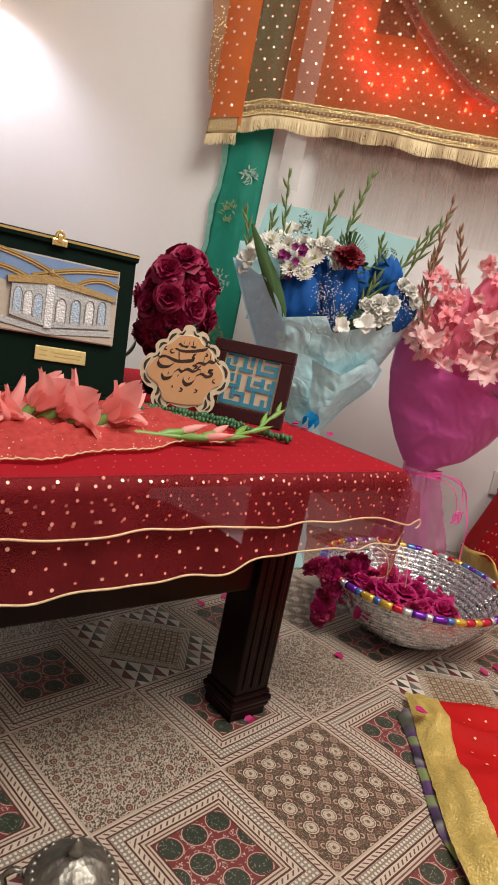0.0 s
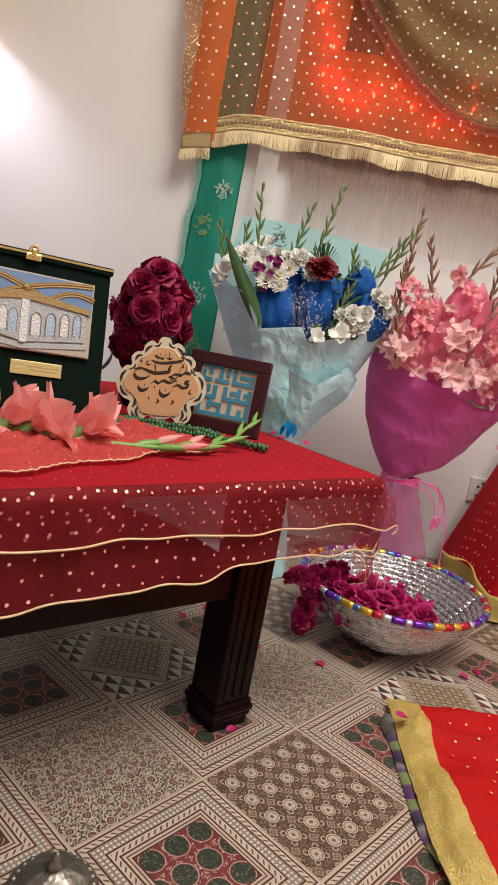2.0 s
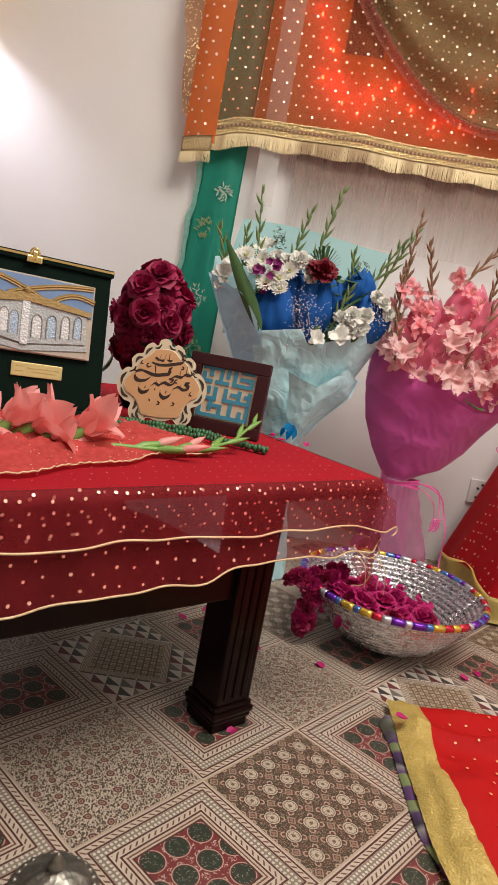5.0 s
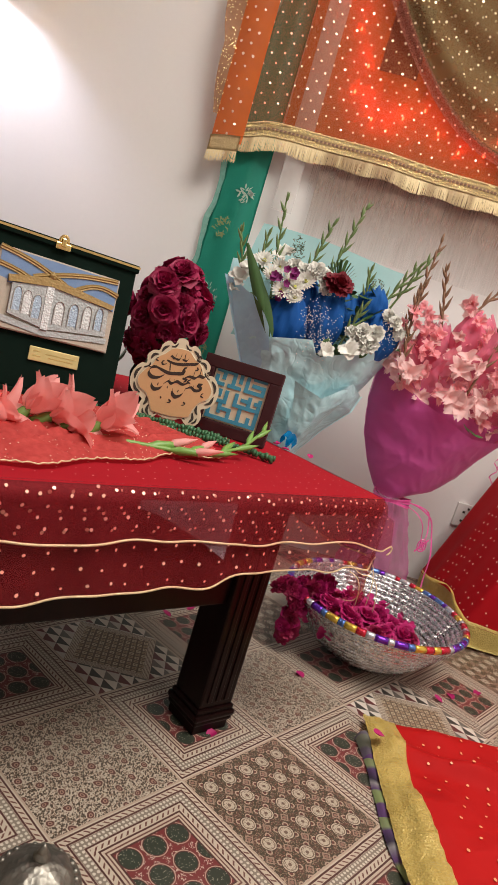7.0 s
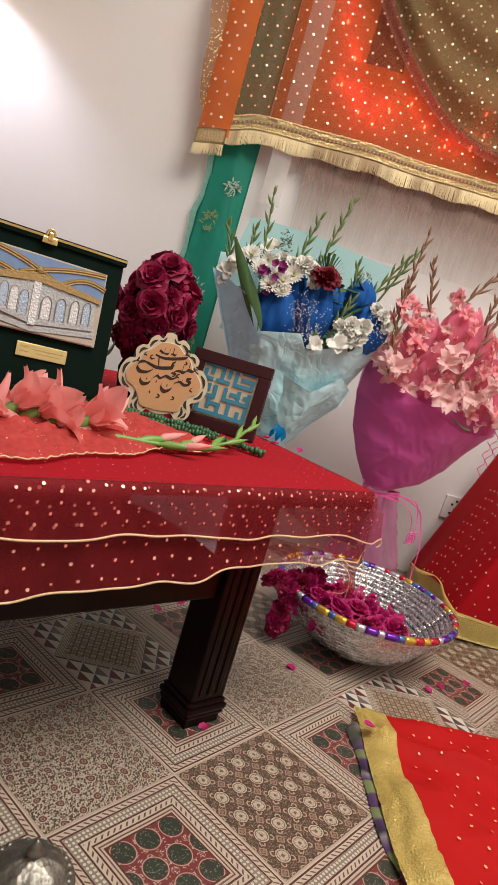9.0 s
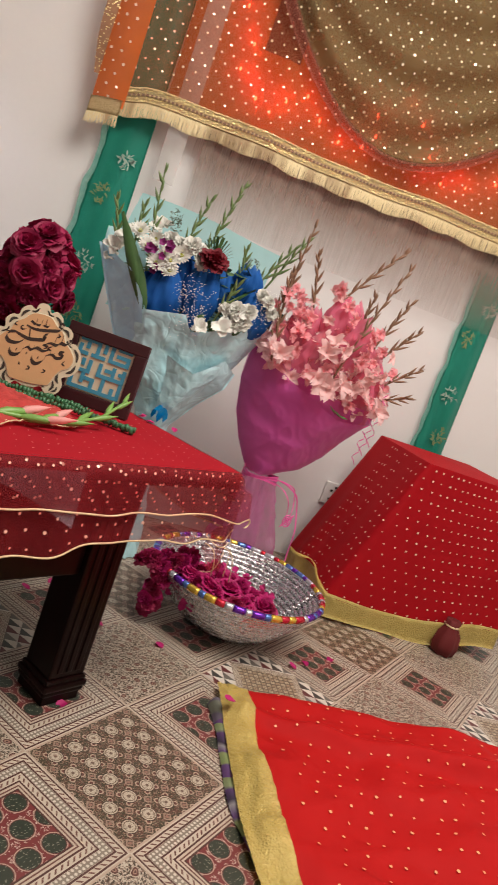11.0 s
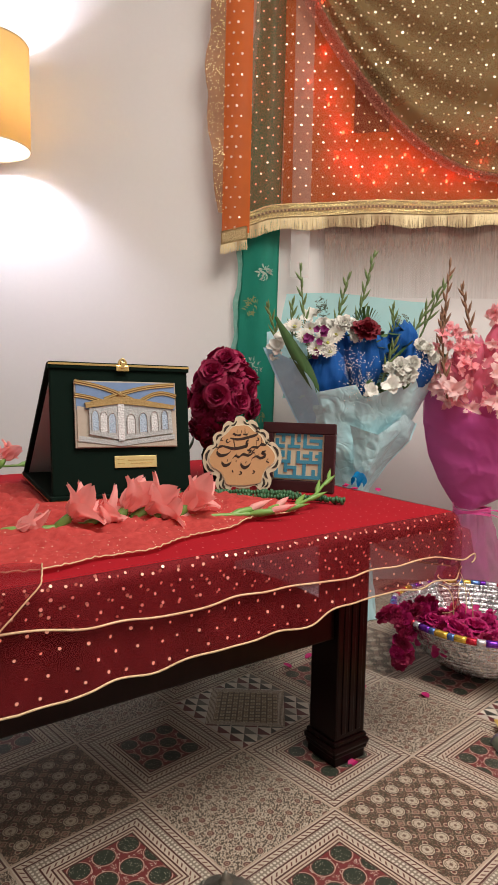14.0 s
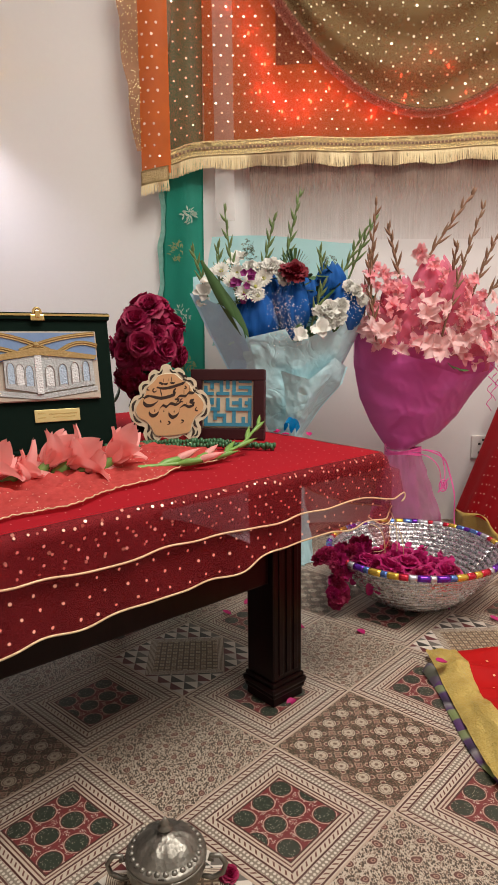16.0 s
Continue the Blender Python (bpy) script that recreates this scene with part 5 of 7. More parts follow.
def hanging():
    t = thing("wall_hanging", Matrix.Translation((0, 1.388, 0)), "sheer orange-red wedding veil with gold dots and fringed hem", "wall hanging")
    X0, X1, TOPZ = -0.215, 1.42, 2.3

    def fn(s, q):
        x = X0 + s * (X1 - X0)
        z0 = hem(x) + 0.034
        return (x, 0.006 * math.sin(21 * x) + 0.003 * math.sin(47 * x + 3 * q), z0 + q * (TOPZ - z0))
    part("veil", sheet(fn, 120, 30), ORANGE_SHEER, t, "sheer orange-red veil", True)
    XI = -0.096
    inner = lambda s, q: (XI + s * (X1 - XI), fn((XI + s * (X1 - XI) - X0) / (X1 - X0), q)[1] + 0.0045, fn((XI + s * (X1 - XI) - X0) / (X1 - X0), q)[2])
    part("lining", sheet(inner, 110, 30), ORANGE_LINING, t, "orange lining behind the veil", True)
    patch = lambda s, q: (0.135 + 0.115 * s, fn((0.135 + 0.115 * s - X0) / (X1 - X0), 0.3)[1] + 0.0022, 1.531 + 0.20 * q)
    part("maroon_patch", sheet(patch, 16, 10), MAROON_CLOTH, t, "dark maroon patch between the layers", True)
    # long loose threads of the lining hang below the hem; the net adds the wall's shade there
    bm = bmesh.new()
    part("frayed_net", sheet(lambda s, q: (0.05 + 1.37 * s, 0.020 + 0.003 * math.sin(60 * s), 1.0 + q * (hem(0.05 + 1.37 * s) + 0.02 - 1.0)), 80, 12), TULLE_SHADE, t, "frayed beige net with painted shade below the hem", True)
    for i in range(1600):
        x = 0.02 + 1.40 * random.random()
        L = 0.015 + 0.07 * random.random() ** 2 + 0.07 * (0.5 + 0.5 * noise.noise((x * 9, 0, 0))) * random.random()
        z = hem(x) + 0.02
        w = random.uniform(0.0004, 0.0010)
        dx = random.uniform(-0.004, 0.004)
        bm.faces.new([bm.verts.new(c) for c in ((x - w, 0.016, z), (x + w, 0.016, z), (x + dx + w * 0.3, 0.018, z - 0.05 - L), (x + dx - w * 0.3, 0.018, z - 0.05 - L))])
    ob = part("thread_veil", bm, GAUZE_THREAD, t, "fine grey-brown threads")
    ob["kind"] = "stuff"
    cells = []
    nx, nz = 44, 36
    for j in range(nz):
        for i in range(nx):
            cells.append(((i + 0.5 * (j % 2) + 0.25 + random.uniform(-0.06, 0.06)) / nx, (j + 0.3 + random.uniform(-0.05, 0.05)) / nz))
    sequins("veil_sequin_scatter", t, fn, [c for c in cells if c[0] < 1], SEQUIN_PALE, 0.0034)
    # woven gold band, its cord of knots and the fringe
    band = lambda s, q: (X0 - 0.003 + s * (X1 - X0), -0.004 + 0.006 * math.sin(21 * (X0 + s * (X1 - X0))), hem(X0 + s * (X1 - X0)) - 0.002 + 0.046 * q)
    part("trim_band", sheet(band, 150, 3, 0.003), GOLD_TRIM, t, "woven gold band", True)
    sequins("trim_sequin_scatter", t, band, [(random.random(), random.choice((random.uniform(0.05, 0.36), random.uniform(0.64, 0.97)))) for _ in range(2600)], SEQUIN_GOLD, 0.0016, lift=0.0045)
    bm = bmesh.new()
    n = 130
    for i in range(n):
        p = Vector(band((i + 0.5) / n, 0.5)) + Vector((0, -0.003, 0))
        box(bm, p.x - 0.0042, p.x + 0.0030, p.y - 0.002, p.y + 0.001, p.z - 0.0030, p.z + 0.0030)
    ob = part("stitching", bm, BUD_BROWN, t)
    ob["kind"] = "stuff"
    for q in (0.08, 0.92):
        bm = bmesh.new()
        tube(bm, [Vector(band(i / 150, q)) + Vector((0, -0.003, 0)) for i in range(151)], 0.0020, 5)
        part("trim_cord", bm, GOLD_TRIM, t, smooth=True)
    bm = bmesh.new()
    n = 1500
    for i in range(n):
        s = (i + random.random()) / n
        p = Vector(band(s, 0.0))
        L = 0.038 + 0.004 * random.random() + 0.004 * math.sin(60 * s)
        dx, dy = random.uniform(-0.003, 0.003), random.uniform(-0.005, 0.002)
        w = 0.0011
        v = [bm.verts.new(c) for c in ((p.x - w, p.y, p.z + 0.002), (p.x + w, p.y, p.z + 0.002), (p.x + w * 0.6 + dx, p.y + dy, p.z - L), (p.x - w * 0.6 + dx, p.y + dy, p.z - L))]
        bm.faces.new(v)
    ob = part("fringe", bm, GOLD_FRINGE, t, "gold thread fringe")
    ob["kind"] = "stuff"
    # the side border, folded forward, in stronger orange with a lace edge
    XB = -0.298

    def side(s, q):
        z0 = 1.205
        return (XB + 0.01 * q + s * (0.093 - 0.005 * q), -0.012 - 0.010 * math.sin(math.pi * s), z0 + q * (TOPZ - z0))
    part("side_border", sheet(side, 16, 40), ORANGE, t, "orange folded border", True)
    cells = [(0.15 + 0.7 * ((0.5 * (j % 2) + i) / 2.2), (j + 0.5) / 34) for j in range(34) for i in range(2)]
    sequins("border_sequin_scatter", t, side, cells, SEQUIN, 0.0042)
    lace = lambda s, q: (XB + 0.006 - (0.012 + 0.045 * math.exp(-((q - 0.42) / 0.30) ** 2) + 0.010 * abs(math.sin(17 * q))) * s, -0.012 + 0.01 * s * math.sin(25 * q), 1.27 + q * (TOPZ - 1.27))
    part("lace_edge", sheet(lace, 6, 80), TAN_LACE, t, "tan lace edge", True)
    sequins("lace_fleck_scatter", t, lace, [(random.random(), random.random() ** 0.8) for _ in range(500)], SEQUIN_GOLD, 0.0018)
    sq = lambda s, q: (XB - 0.002 + 0.088 * s, -0.02 - 0.006 * math.sin(3 * s), 1.163 + 0.045 * q + 0.018 * s)
    part("border_trim", sheet(sq, 14, 4, 0.003), GOLD_TRIM, t, smooth=True)
    bm = bmesh.new()
    for i in range(60):
        p = Vector(sq((i + random.random()) / 60, 0.0))
        L = 0.026 + 0.008 * random.random()
        dx = random.uniform(-0.005, 0.005)
        bm.faces.new([bm.verts.new(c) for c in ((p.x - 0.001, p.y, p.z), (p.x + 0.001, p.y, p.z), (p.x + dx + 0.0007, p.y - 0.003, p.z - L), (p.x + dx - 0.0007, p.y - 0.003, p.z - L))])
    ob = part("border_fringe", bm, GOLD_FRINGE, t)
    ob["kind"] = "stuff"
    return t


hanging()


def swag():
    t = thing("draped_swag", Matrix.Translation((0, 1.362, 0)), "olive-gold net swag with gold dots draped in deep curves", "drape")

    def fn(s, q):
        # q = 0 is the lowest fold, 1 the straight top
        x = -0.03 + s * 1.30
        low = 1.395 + 0.58 * abs((x - 0.62) / 0.64) ** 1.9
        z = low + q * (2.32 - low)
        d = (1 - q)
        fold = 0.013 * math.sin(34 * (q + 0.05 * math.sin(6 * s))) * (0.35 + d)
        return (x + 0.03 * math.sin(5 * q) * (s - 0.5), -0.010 * math.sin(math.pi * s) + fold * math.sin(math.pi * min(1, max(0, s))) ** 0.5, z)
    part("net", sheet(fn, 90, 90), SWAG, t, smooth=True)
    hemline = lambda s, q: tuple(Vector(fn(s, 0.0)) + Vector((0, -0.004, -0.010 + 0.012 * q)))
    fold = lambda s, q: tuple(Vector(fn(s, 0.0)) + Vector((-0.030 * (1 - q) * (0.62 - s) * 2, -0.006 + 0.004 * math.sin(7 * q), -0.030 * (1 - q))))
    part("rose_fold", sheet(fold, 80, 6), ROSE_SHEER, t, "rose-coloured sheer fold", True)
    part("rolled_hem", sheet(hemline, 90, 3, 0.003), SWAG, t, smooth=True)
    cells = []
    for j in range(24):
        for i in range(30):
            cells.append(((i + 0.5 * (j % 2) + 0.25 + random.uniform(-0.08, 0.08)) / 30, (j + 0.4) / 24))
    sequins("net_sequin_scatter", t, fn, [c for c in cells if c[0] < 1], SEQUIN_PALE, 0.0040)


swag()


def green_strip(x, wide, lean, flare, bottom, label):
    """A long strip that hangs from above, its left edge slanting out as it falls."""
    t = thing("green_banner", Matrix.Translation((x, 1.437, 0)), label, "banner", "green brocade strips on the wall")

    def fn(s, q):
        z = bottom + q * (2.3 - bottom)
        fall = 1.17 - z
        left, right = -wide / 2 - flare * fall, wide / 2 - lean * fall
        wave = 0.003 * math.sin(31 * z) + 0.002 * math.sin(74 * z + 1) if s < 0.05 else 0.0
        return (left + (right - left) * s + wave, -0.004 - 0.010 * math.sin(math.pi * s) - 0.004 * math.sin(9 * s + 2 * z) - 0.003 * math.sin(5 * z + 8 * s), z)
    part("brocade", sheet(fn, 18, 90, 0.002), GREEN_CLOTH, t, smooth=True)
    part("selvedge", sheet(lambda s, q: tuple(Vector(fn(0.0, q)) + Vector((-0.012 * s - 0.006 * s * abs(math.sin(41 * q)), -0.003 * s, 0))), 3, 160), SELVEDGE, t, "frayed pale edge", True)
    rnd = random.Random(int(100 * wide))
    for k, (s0, z) in enumerate(((0.62, 1.08), (0.34, 0.965), (0.45, 0.755), (0.6, 0.60), (0.4, 0.42), (0.65, 0.25))):
        if z < bottom + 0.05:
            continue
        c = Vector(fn(s0, (z - bottom) / (2.3 - bottom))) + Vector((0, -0.004, 0))
        bm = bmesh.new()
        for i in range(34):
            a, rr = rnd.uniform(0, 6.283), 0.034 * math.sqrt(rnd.random()) * (0.75 if k == 0 else 1.0)
            px, pz = c.x + rr * math.cos(a), c.z + rr * math.sin(a)
            b = a + rnd.uniform(-1, 1)
            leaf_into(bm, [(px + 0.008 * q * math.cos(b), pz + 0.008 * q * math.sin(b)) for q in (-1, -0.4, 0.3, 1)], rnd.uniform(0.0012, 0.0030), c.y)
        part("woven_motif", bm, SILVER_THREAD if k % 2 == 0 else OLIVE_THREAD, t, "pale woven flower motif")


green_strip(-0.166, 0.124, 0.015, 0.061, 0.02, "teal-green brocade strip with pale motifs hanging down the wall")
green_strip(1.17, 0.11, -0.02, 0.0, 0.45, "teal-green brocade strip hanging down the wall")


def white_strip():
    t = thing("gauze_strip", Matrix.Translation((-0.033, 1.388, 0)), "narrow white gauze strip hanging behind the veil", "ribbon")
    def fn(s, q):
        x, z = 0.063 * (s - 0.5), 1.06 + q * 1.24
        up = max(0.0, (z - 1.29) / 1.01)
        return (x, 0.006 * math.sin(21 * (x - 0.033)) + 0.003 * math.sin(47 * (x - 0.033) + 3 * up) + (0.0022 if z > 1.26 else 0.010), z)
    part("gauze", sheet(fn, 10, 60), WHITE_STRIP, t, smooth=True)


white_strip()


# ---- red string lights behind the veil ----
LED_RED = glow(Mat("red_led", (0.8, 0.02, 0.01), 0.3), (1.0, 0.05, 0.02), 60.0)
WIRE = Mat("clear_wire", (0.3, 0.1, 0.08), 0.4)


def string_lights():
    t = thing("string_lights", Matrix.Translation((0, 1.412, 0)), "string of lit red bulbs behind the veil", "string lights")
    path = [(0.02, 1.95), (0.035, 1.79), (-0.017, 1.70), (0.051, 1.63), (0.102, 1.54), (0.085, 1.46), (0.157, 1.40), (0.21, 1.38), (0.25, 1.43), (0.31, 1.47), (0.37, 1.42), (0.45, 1.385), (0.53, 1.40), (0.56, 1.45), (0.545, 1.51), (0.64, 1.58), (0.70, 1.54), (0.76, 1.46), (0.83, 1.40), (0.92, 1.42), (1.02, 1.47), (1.10, 1.6)]
    bm = bmesh.new()
    tube(bm, [(x, 0.006, z) for x, z in path], 0.001, 5)
    part("wire", bm, WIRE, t)
    me = mesh_of("led_bulb", lathe([(0.0, -0.006), (0.0035, -0.004), (0.004, 0.002), (0.0025, 0.006), (0.0, 0.007)], 10), LED_RED, True)
    for x, z in path:
        part("bulb", me, None, t, at=Matrix.Translation((x, 0.002, z)))


string_lights()
for x, z, e in ((0.05, 1.68, 0.5), (0.08, 1.57, 0.8), (0.13, 1.45, 1.4), (0.22, 1.43, 0.8), (0.33, 1.44, 0.4), (0.46, 1.40, 0.5), (0.76, 1.41, 0.7), (0.88, 1.43, 1.2), (1.02, 1.47, 0.5)):
    lamp("POINT", "red_bulb_light", Matrix.Translation((x, 1.411, z)), e * LED_POWER, (1.0, 0.018, 0.05), 0.02)


# ---- bouquets ----
def steps(table, a):
    """Straight lines between (place, value) pairs."""
    for (a0, v0), (a1, v1) in zip(table, table[1:]):
        if a <= a1:
            return v0 + (v1 - v0) * max(0.0, a - a0) / (a1 - a0)
    return table[-1][1]


def cone_wrap(axis0, axis1, r0, r1, rim, a0, a1, nu=60, nv=20, crumple=0.016, seed=0.0, lift=2.0, q0=0.0, bow=0.25):
    """A sheet rolled into a cone, from axis0 up to axis1; rim(a) lifts its edge by angle."""
    p0, p1 = Vector(axis0), Vector(axis1)

    def fn(s, q):
        a = a0 + (a1 - a0) * s
        q = q0 + (1 - q0) * q
        c = p0.lerp(p1, q)
        r = r0 + (r1 - r0) * q * (1 + bow - bow * q)
        cr = crumple * (noise.noise((2.5 * math.cos(a) + seed, 2.5 * math.sin(a), 3 * q)) + 1.1 * (0.3 - abs(noise.noise((3 * a + 2 * q + seed, 5 * q - 2 * a, 0.3)))) + 0.7 * (0.3 - abs(noise.noise((8 * a + seed, 9 * q + 4 * a, 1.3))))) * (0.25 + q)
        pleat = 0.004 * math.sin(11 * a) * (1 - q)
        return (c.x + (r + cr + pleat) * math.sin(a), c.y - (r + cr + pleat) * math.cos(a) * 0.8, c.z + rim(a) * q ** lift)
    return sheet(fn, nu, nv)


def ribbon_into(bm, pts, w, axis=Vector((0, 0, 1))):
    v = []
    for p in pts:
        p = Vector(p)
        v.append((bm.verts.new(p + axis * w / 2), bm.verts.new(p - axis * w / 2)))
    for (a, b), (c, d) in zip(v, v[1:]):
        bm.faces.new((a, c, d, b))



def ridge(p, seed):
    """Height of a crease in handled paper: sharp along lines, flat between."""
    return 0.22 - abs(noise.noise(Vector(p) + Vector((seed, 2.3 * seed, -seed))))


def paper_front(loc, rim, left, right, foot_z, y_edge, bulge, crumple, seed, nu=90, nv=60, s0=0.0, s1=1.0, out=0.0, power=0.75):
    """The front of a bouquet's paper: between its left and right outline, up to its rim."""
    def fn(s, q):
        s = s0 + (s1 - s0) * s
        top = steps(rim, s)
        z = foot_z + (top - foot_z) * q
        zl = foot_z + (rim[0][1] - foot_z) * q
        zr = foot_z + (rim[-1][1] - foot_z) * q
        xl, xr = steps(left, zl), steps(right, zr)
        x = xl + (xr - xl) * s
        depth = bulge * (0.35 + 0.65 * q) * math.sin(math.pi * min(1.0, max(0.0, s))) ** power
        c = crumple * (1.6 * ridge((x * 7 + z * 4, z * 5 - x * 5, 0.4), seed) + 0.9 * ridge((x * 17 - z * 9, z * 15 + x * 6, 1.4), seed) + 0.45 * ridge((x * 38, z * 34 + x * 20, 2.2), seed))
        return loc(x, y_edge - depth - out - c, z + 0.25 * c * q)
    return sheet(fn, nu, nv)


def net_puff(name, p, r, mat, parent, seed, squash=(1, 0.7, 1.0)):
    """Bunched net: gathered pleats that fan out from below, with a ragged upper edge."""
    def fn(s, q):
        a = 2 * math.pi * s
        lean = 0.12 * math.sin(3 * a + seed)
        pleat = 1 + 0.05 * math.sin(9 * a + seed * 2) * q + 0.03 * math.sin(23 * a + seed) * q + 0.10 * noise.noise((7 * math.cos(a), 7 * math.sin(a) + seed, 5 * q))
        rr = math.sin(math.pi * (0.08 + 0.80 * q)) ** 0.8 * pleat * (1 + 0.22 * noise.noise((2 * math.cos(a) + seed, 2 * math.sin(a), 2 * q)))
        z = -1.0 + 2.0 * q + 0.10 * q * math.sin(7 * a + seed) + 0.12 * q * noise.noise((11 * math.cos(a), 11 * math.sin(a), seed)) + lean * q
        return Vector((rr * math.cos(a) * squash[0], rr * math.sin(a) * squash[1], z * squash[2])) * r
    bm = sheet(fn, 72, 18)
    inner = sheet(lambda s, q: fn(s, q) * 0.82 + Vector((0.1 * r * math.sin(8 * s), 0, 0.04 * r)), 60, 14)
    me = bpy.data.meshes.new("inner_net")
    inner.to_mesh(me)
    inner.free()
    bm.from_mesh(me)
    bpy.data.meshes.remove(me)
    return part(name, bm, mat, parent, smooth=True, at=Matrix.Translation(p))


def blue_bouquet():
    base = Vector((0.13, 1.10, 0.0))
    t = thing("blue_bouquet", Matrix.Translation(base), "bouquet of white daisies and gladioli in pale blue wrap", "bouquet")
    loc = lambda x, y, z: Vector((x, y, z)) - base
    RIM = ((0.0, 0.814), (0.12, 0.785), (0.19, 0.772), (0.30, 0.690), (0.50, 0.712), (0.545, 0.672), (0.69, 0.700), (0.82, 0.728), (1.0, 0.734))
    LEFT = ((0.0, 0.09), (0.36, 0.098), (0.42, 0.075), (0.486, 0.043), (0.587, -0.030), (0.702, -0.086), (0.814, -0.136))
    RIGHT = ((0.0, 0.15), (0.36, 0.156), (0.407, 0.170), (0.483, 0.214), (0.532, 0.252), (0.60, 0.298), (0.68, 0.338), (0.734, 0.366))
    part("wrap", paper_front(loc, RIM, LEFT, RIGHT, 0.34, 1.075, 0.135, 0.009, 1.3, 130, 90), CYAN_WRAP, t, "pale blue paper cone", True)
    part("side_fold", paper_front(loc, RIM, LEFT, RIGHT, 0.46, 1.072, 0.135, 0.005, 7.1, 50, 60, -0.02, 0.27, 0.007), CYAN_LAMPLIT, t, "turned flap tinted as if lamplit", True)
    RIM2 = ((0.0, 0.56), (0.35, 0.60), (0.6, 0.575), (0.85, 0.63), (1.0, 0.60))
    part("outer_fold", paper_front(loc, RIM2, LEFT, ((0.0, 0.15), (0.40, 0.176), (0.48, 0.230), (0.55, 0.290), (0.60, 0.306)), 0.33, 1.068, 0.135, 0.010, 4.4, 90, 50, 0.35, 1.02, 0.012), CYAN_WRAP, t, "crumpled outer fold", True)
    part("back_fold", paper_front(loc, ((0.0, 0.86), (0.3, 0.90), (0.7, 0.86), (1.0, 0.80)), LEFT, RIGHT, 0.34, 1.09, -0.09, 0.010, 9.2, 60, 40), CYAN_WRAP, t, "back of the paper cone", True)
    part("foot", cone_wrap(loc(0.125, 1.05, 0.36), loc(0.15, 1.07, 0.003), 0.040, 0.060, lambda a: 0.0, -3.14, 3.14, 60, 16, 0.016, 2.0), CYAN_WRAP, t, "gathered foot of the paper", True)
    part("back_sheet", sheet(lambda s, q: loc(-0.085 + 0.43 * s + 0.01 * math.sin(7 * q), 1.20 + 0.02 * math.sin(6 * s), 0.66 + q * 0.325 + 0.010 * math.sin(5 * s) - 0.012 * s), 30, 20), CYAN_SHEER, t, "sheer pale blue backing sheet", True)
    bm = bmesh.new()
    ribbon_into(bm, [loc(0.127 + 0.046 * math.sin(a), 1.047 - 0.050 * math.cos(a), 0.352) for a in [6.283 * i / 24 for i in range(25)]], 0.02)
    part("tie", bm, BLUE_TISSUE, t, "blue ribbon tie")
    for k, (x, z) in enumerate(((0.128, 0.432), (0.142, 0.428), (0.134, 0.416))):
        bm = bmesh.new()
        ribbon_into(bm, [loc(x + 0.012 * math.cos(4 * i / 8 + k * 2), 0.955 - 0.012 * math.sin(4 * i / 8), z + 0.03 * math.sin(3.1 * i / 8)) for i in range(9)], 0.020, Vector((0.5, 0, 0.8)))
        part("bow_loop", bm, BRIGHT_BLUE, t, "bright blue ribbon loop")
    for i, (x, y, z, r, sq) in enumerate(((0.045, 1.02, 0.735, 0.070, (0.85, 0.6, 1.0)), (0.142, 1.02, 0.765, 0.080, (0.62, 0.5, 1.05)), (0.075, 1.05, 0.80, 0.06, (0.6, 0.5, 1.0)), (0.300, 1.03, 0.765, 0.066, (0.75, 0.6, 0.9)), (0.262, 1.07, 0.84, 0.055, (0.8, 0.6, 0.9)), (0.20, 1.08, 0.80, 0.06, (0.8, 0.6, 0.9)))):
        net_puff("tissue_puff", loc(x, y, z), r, BLUE_TISSUE, t, i * 3.1, sq)
    rnd = random.Random(11)
    daisies = [daisy_mesh("daisy_head", 0.030, 20, k) for k in range(3)]
    for i, (x, z, y) in enumerate(((0.005, 0.808, 0.985), (0.037, 0.826, 0.99), (-0.03, 0.840, 1.0), (0.045, 0.800, 0.98), (0.02, 0.838, 1.0), (-0.01, 0.868, 1.03), (0.062, 0.850, 1.0), (-0.055, 0.872, 1.05))):
        d = Vector((rnd.uniform(-0.4, 0.4), -1.0, rnd.uniform(0.1, 0.8)))
        h = part("daisy", daisies[i % 3], None, t, at=towards(loc(x, y, z), d, rnd.random() * 6) @ Matrix.Scale(rnd.uniform(0.85, 1.1), 4))
        bm = bmesh.new()
        bmesh.ops.create_uvsphere(bm, u_segments=8, v_segments=5, radius=0.007)
        part("eye", bm, YELLOW, h, at=Matrix.Translation((0, 0, 0.006)) @ Matrix.Diagonal((1, 1, 0.5, 1)))
    pompons = [carnation_mesh("white_carnation", WHITE_PETAL, 0.030, 80 + k) for k in range(3)]
    for i, (x, z, y, size) in enumerate(((0.084, 0.880, 1.01, 1.0), (0.055, 0.872, 1.03, 1.0), (0.105, 0.872, 1.01, 0.9), (0.028, 0.882, 1.05, 0.8), (0.118, 0.850, 1.0, 0.8), (0.236, 0.762, 0.955, 1.05), (0.262, 0.742, 0.955, 1.0), (0.212, 0.758, 0.955, 0.85), (0.272, 0.772, 0.965, 0.85), (0.240, 0.730, 0.95, 0.8), (0.318, 0.812, 0.99, 0.75), (0.338, 0.790, 1.0, 0.7), (0.300, 0.826, 1.01, 0.7))):
        part("carnation", pompons[i % 3], None, t, "white frilled carnation", at=towards(loc(x, y, z), (rnd.uniform(-0.4, 0.4), -1, rnd.uniform(0.2, 0.8)), rnd.random() * 6) @ Matrix.Scale(size, 4))
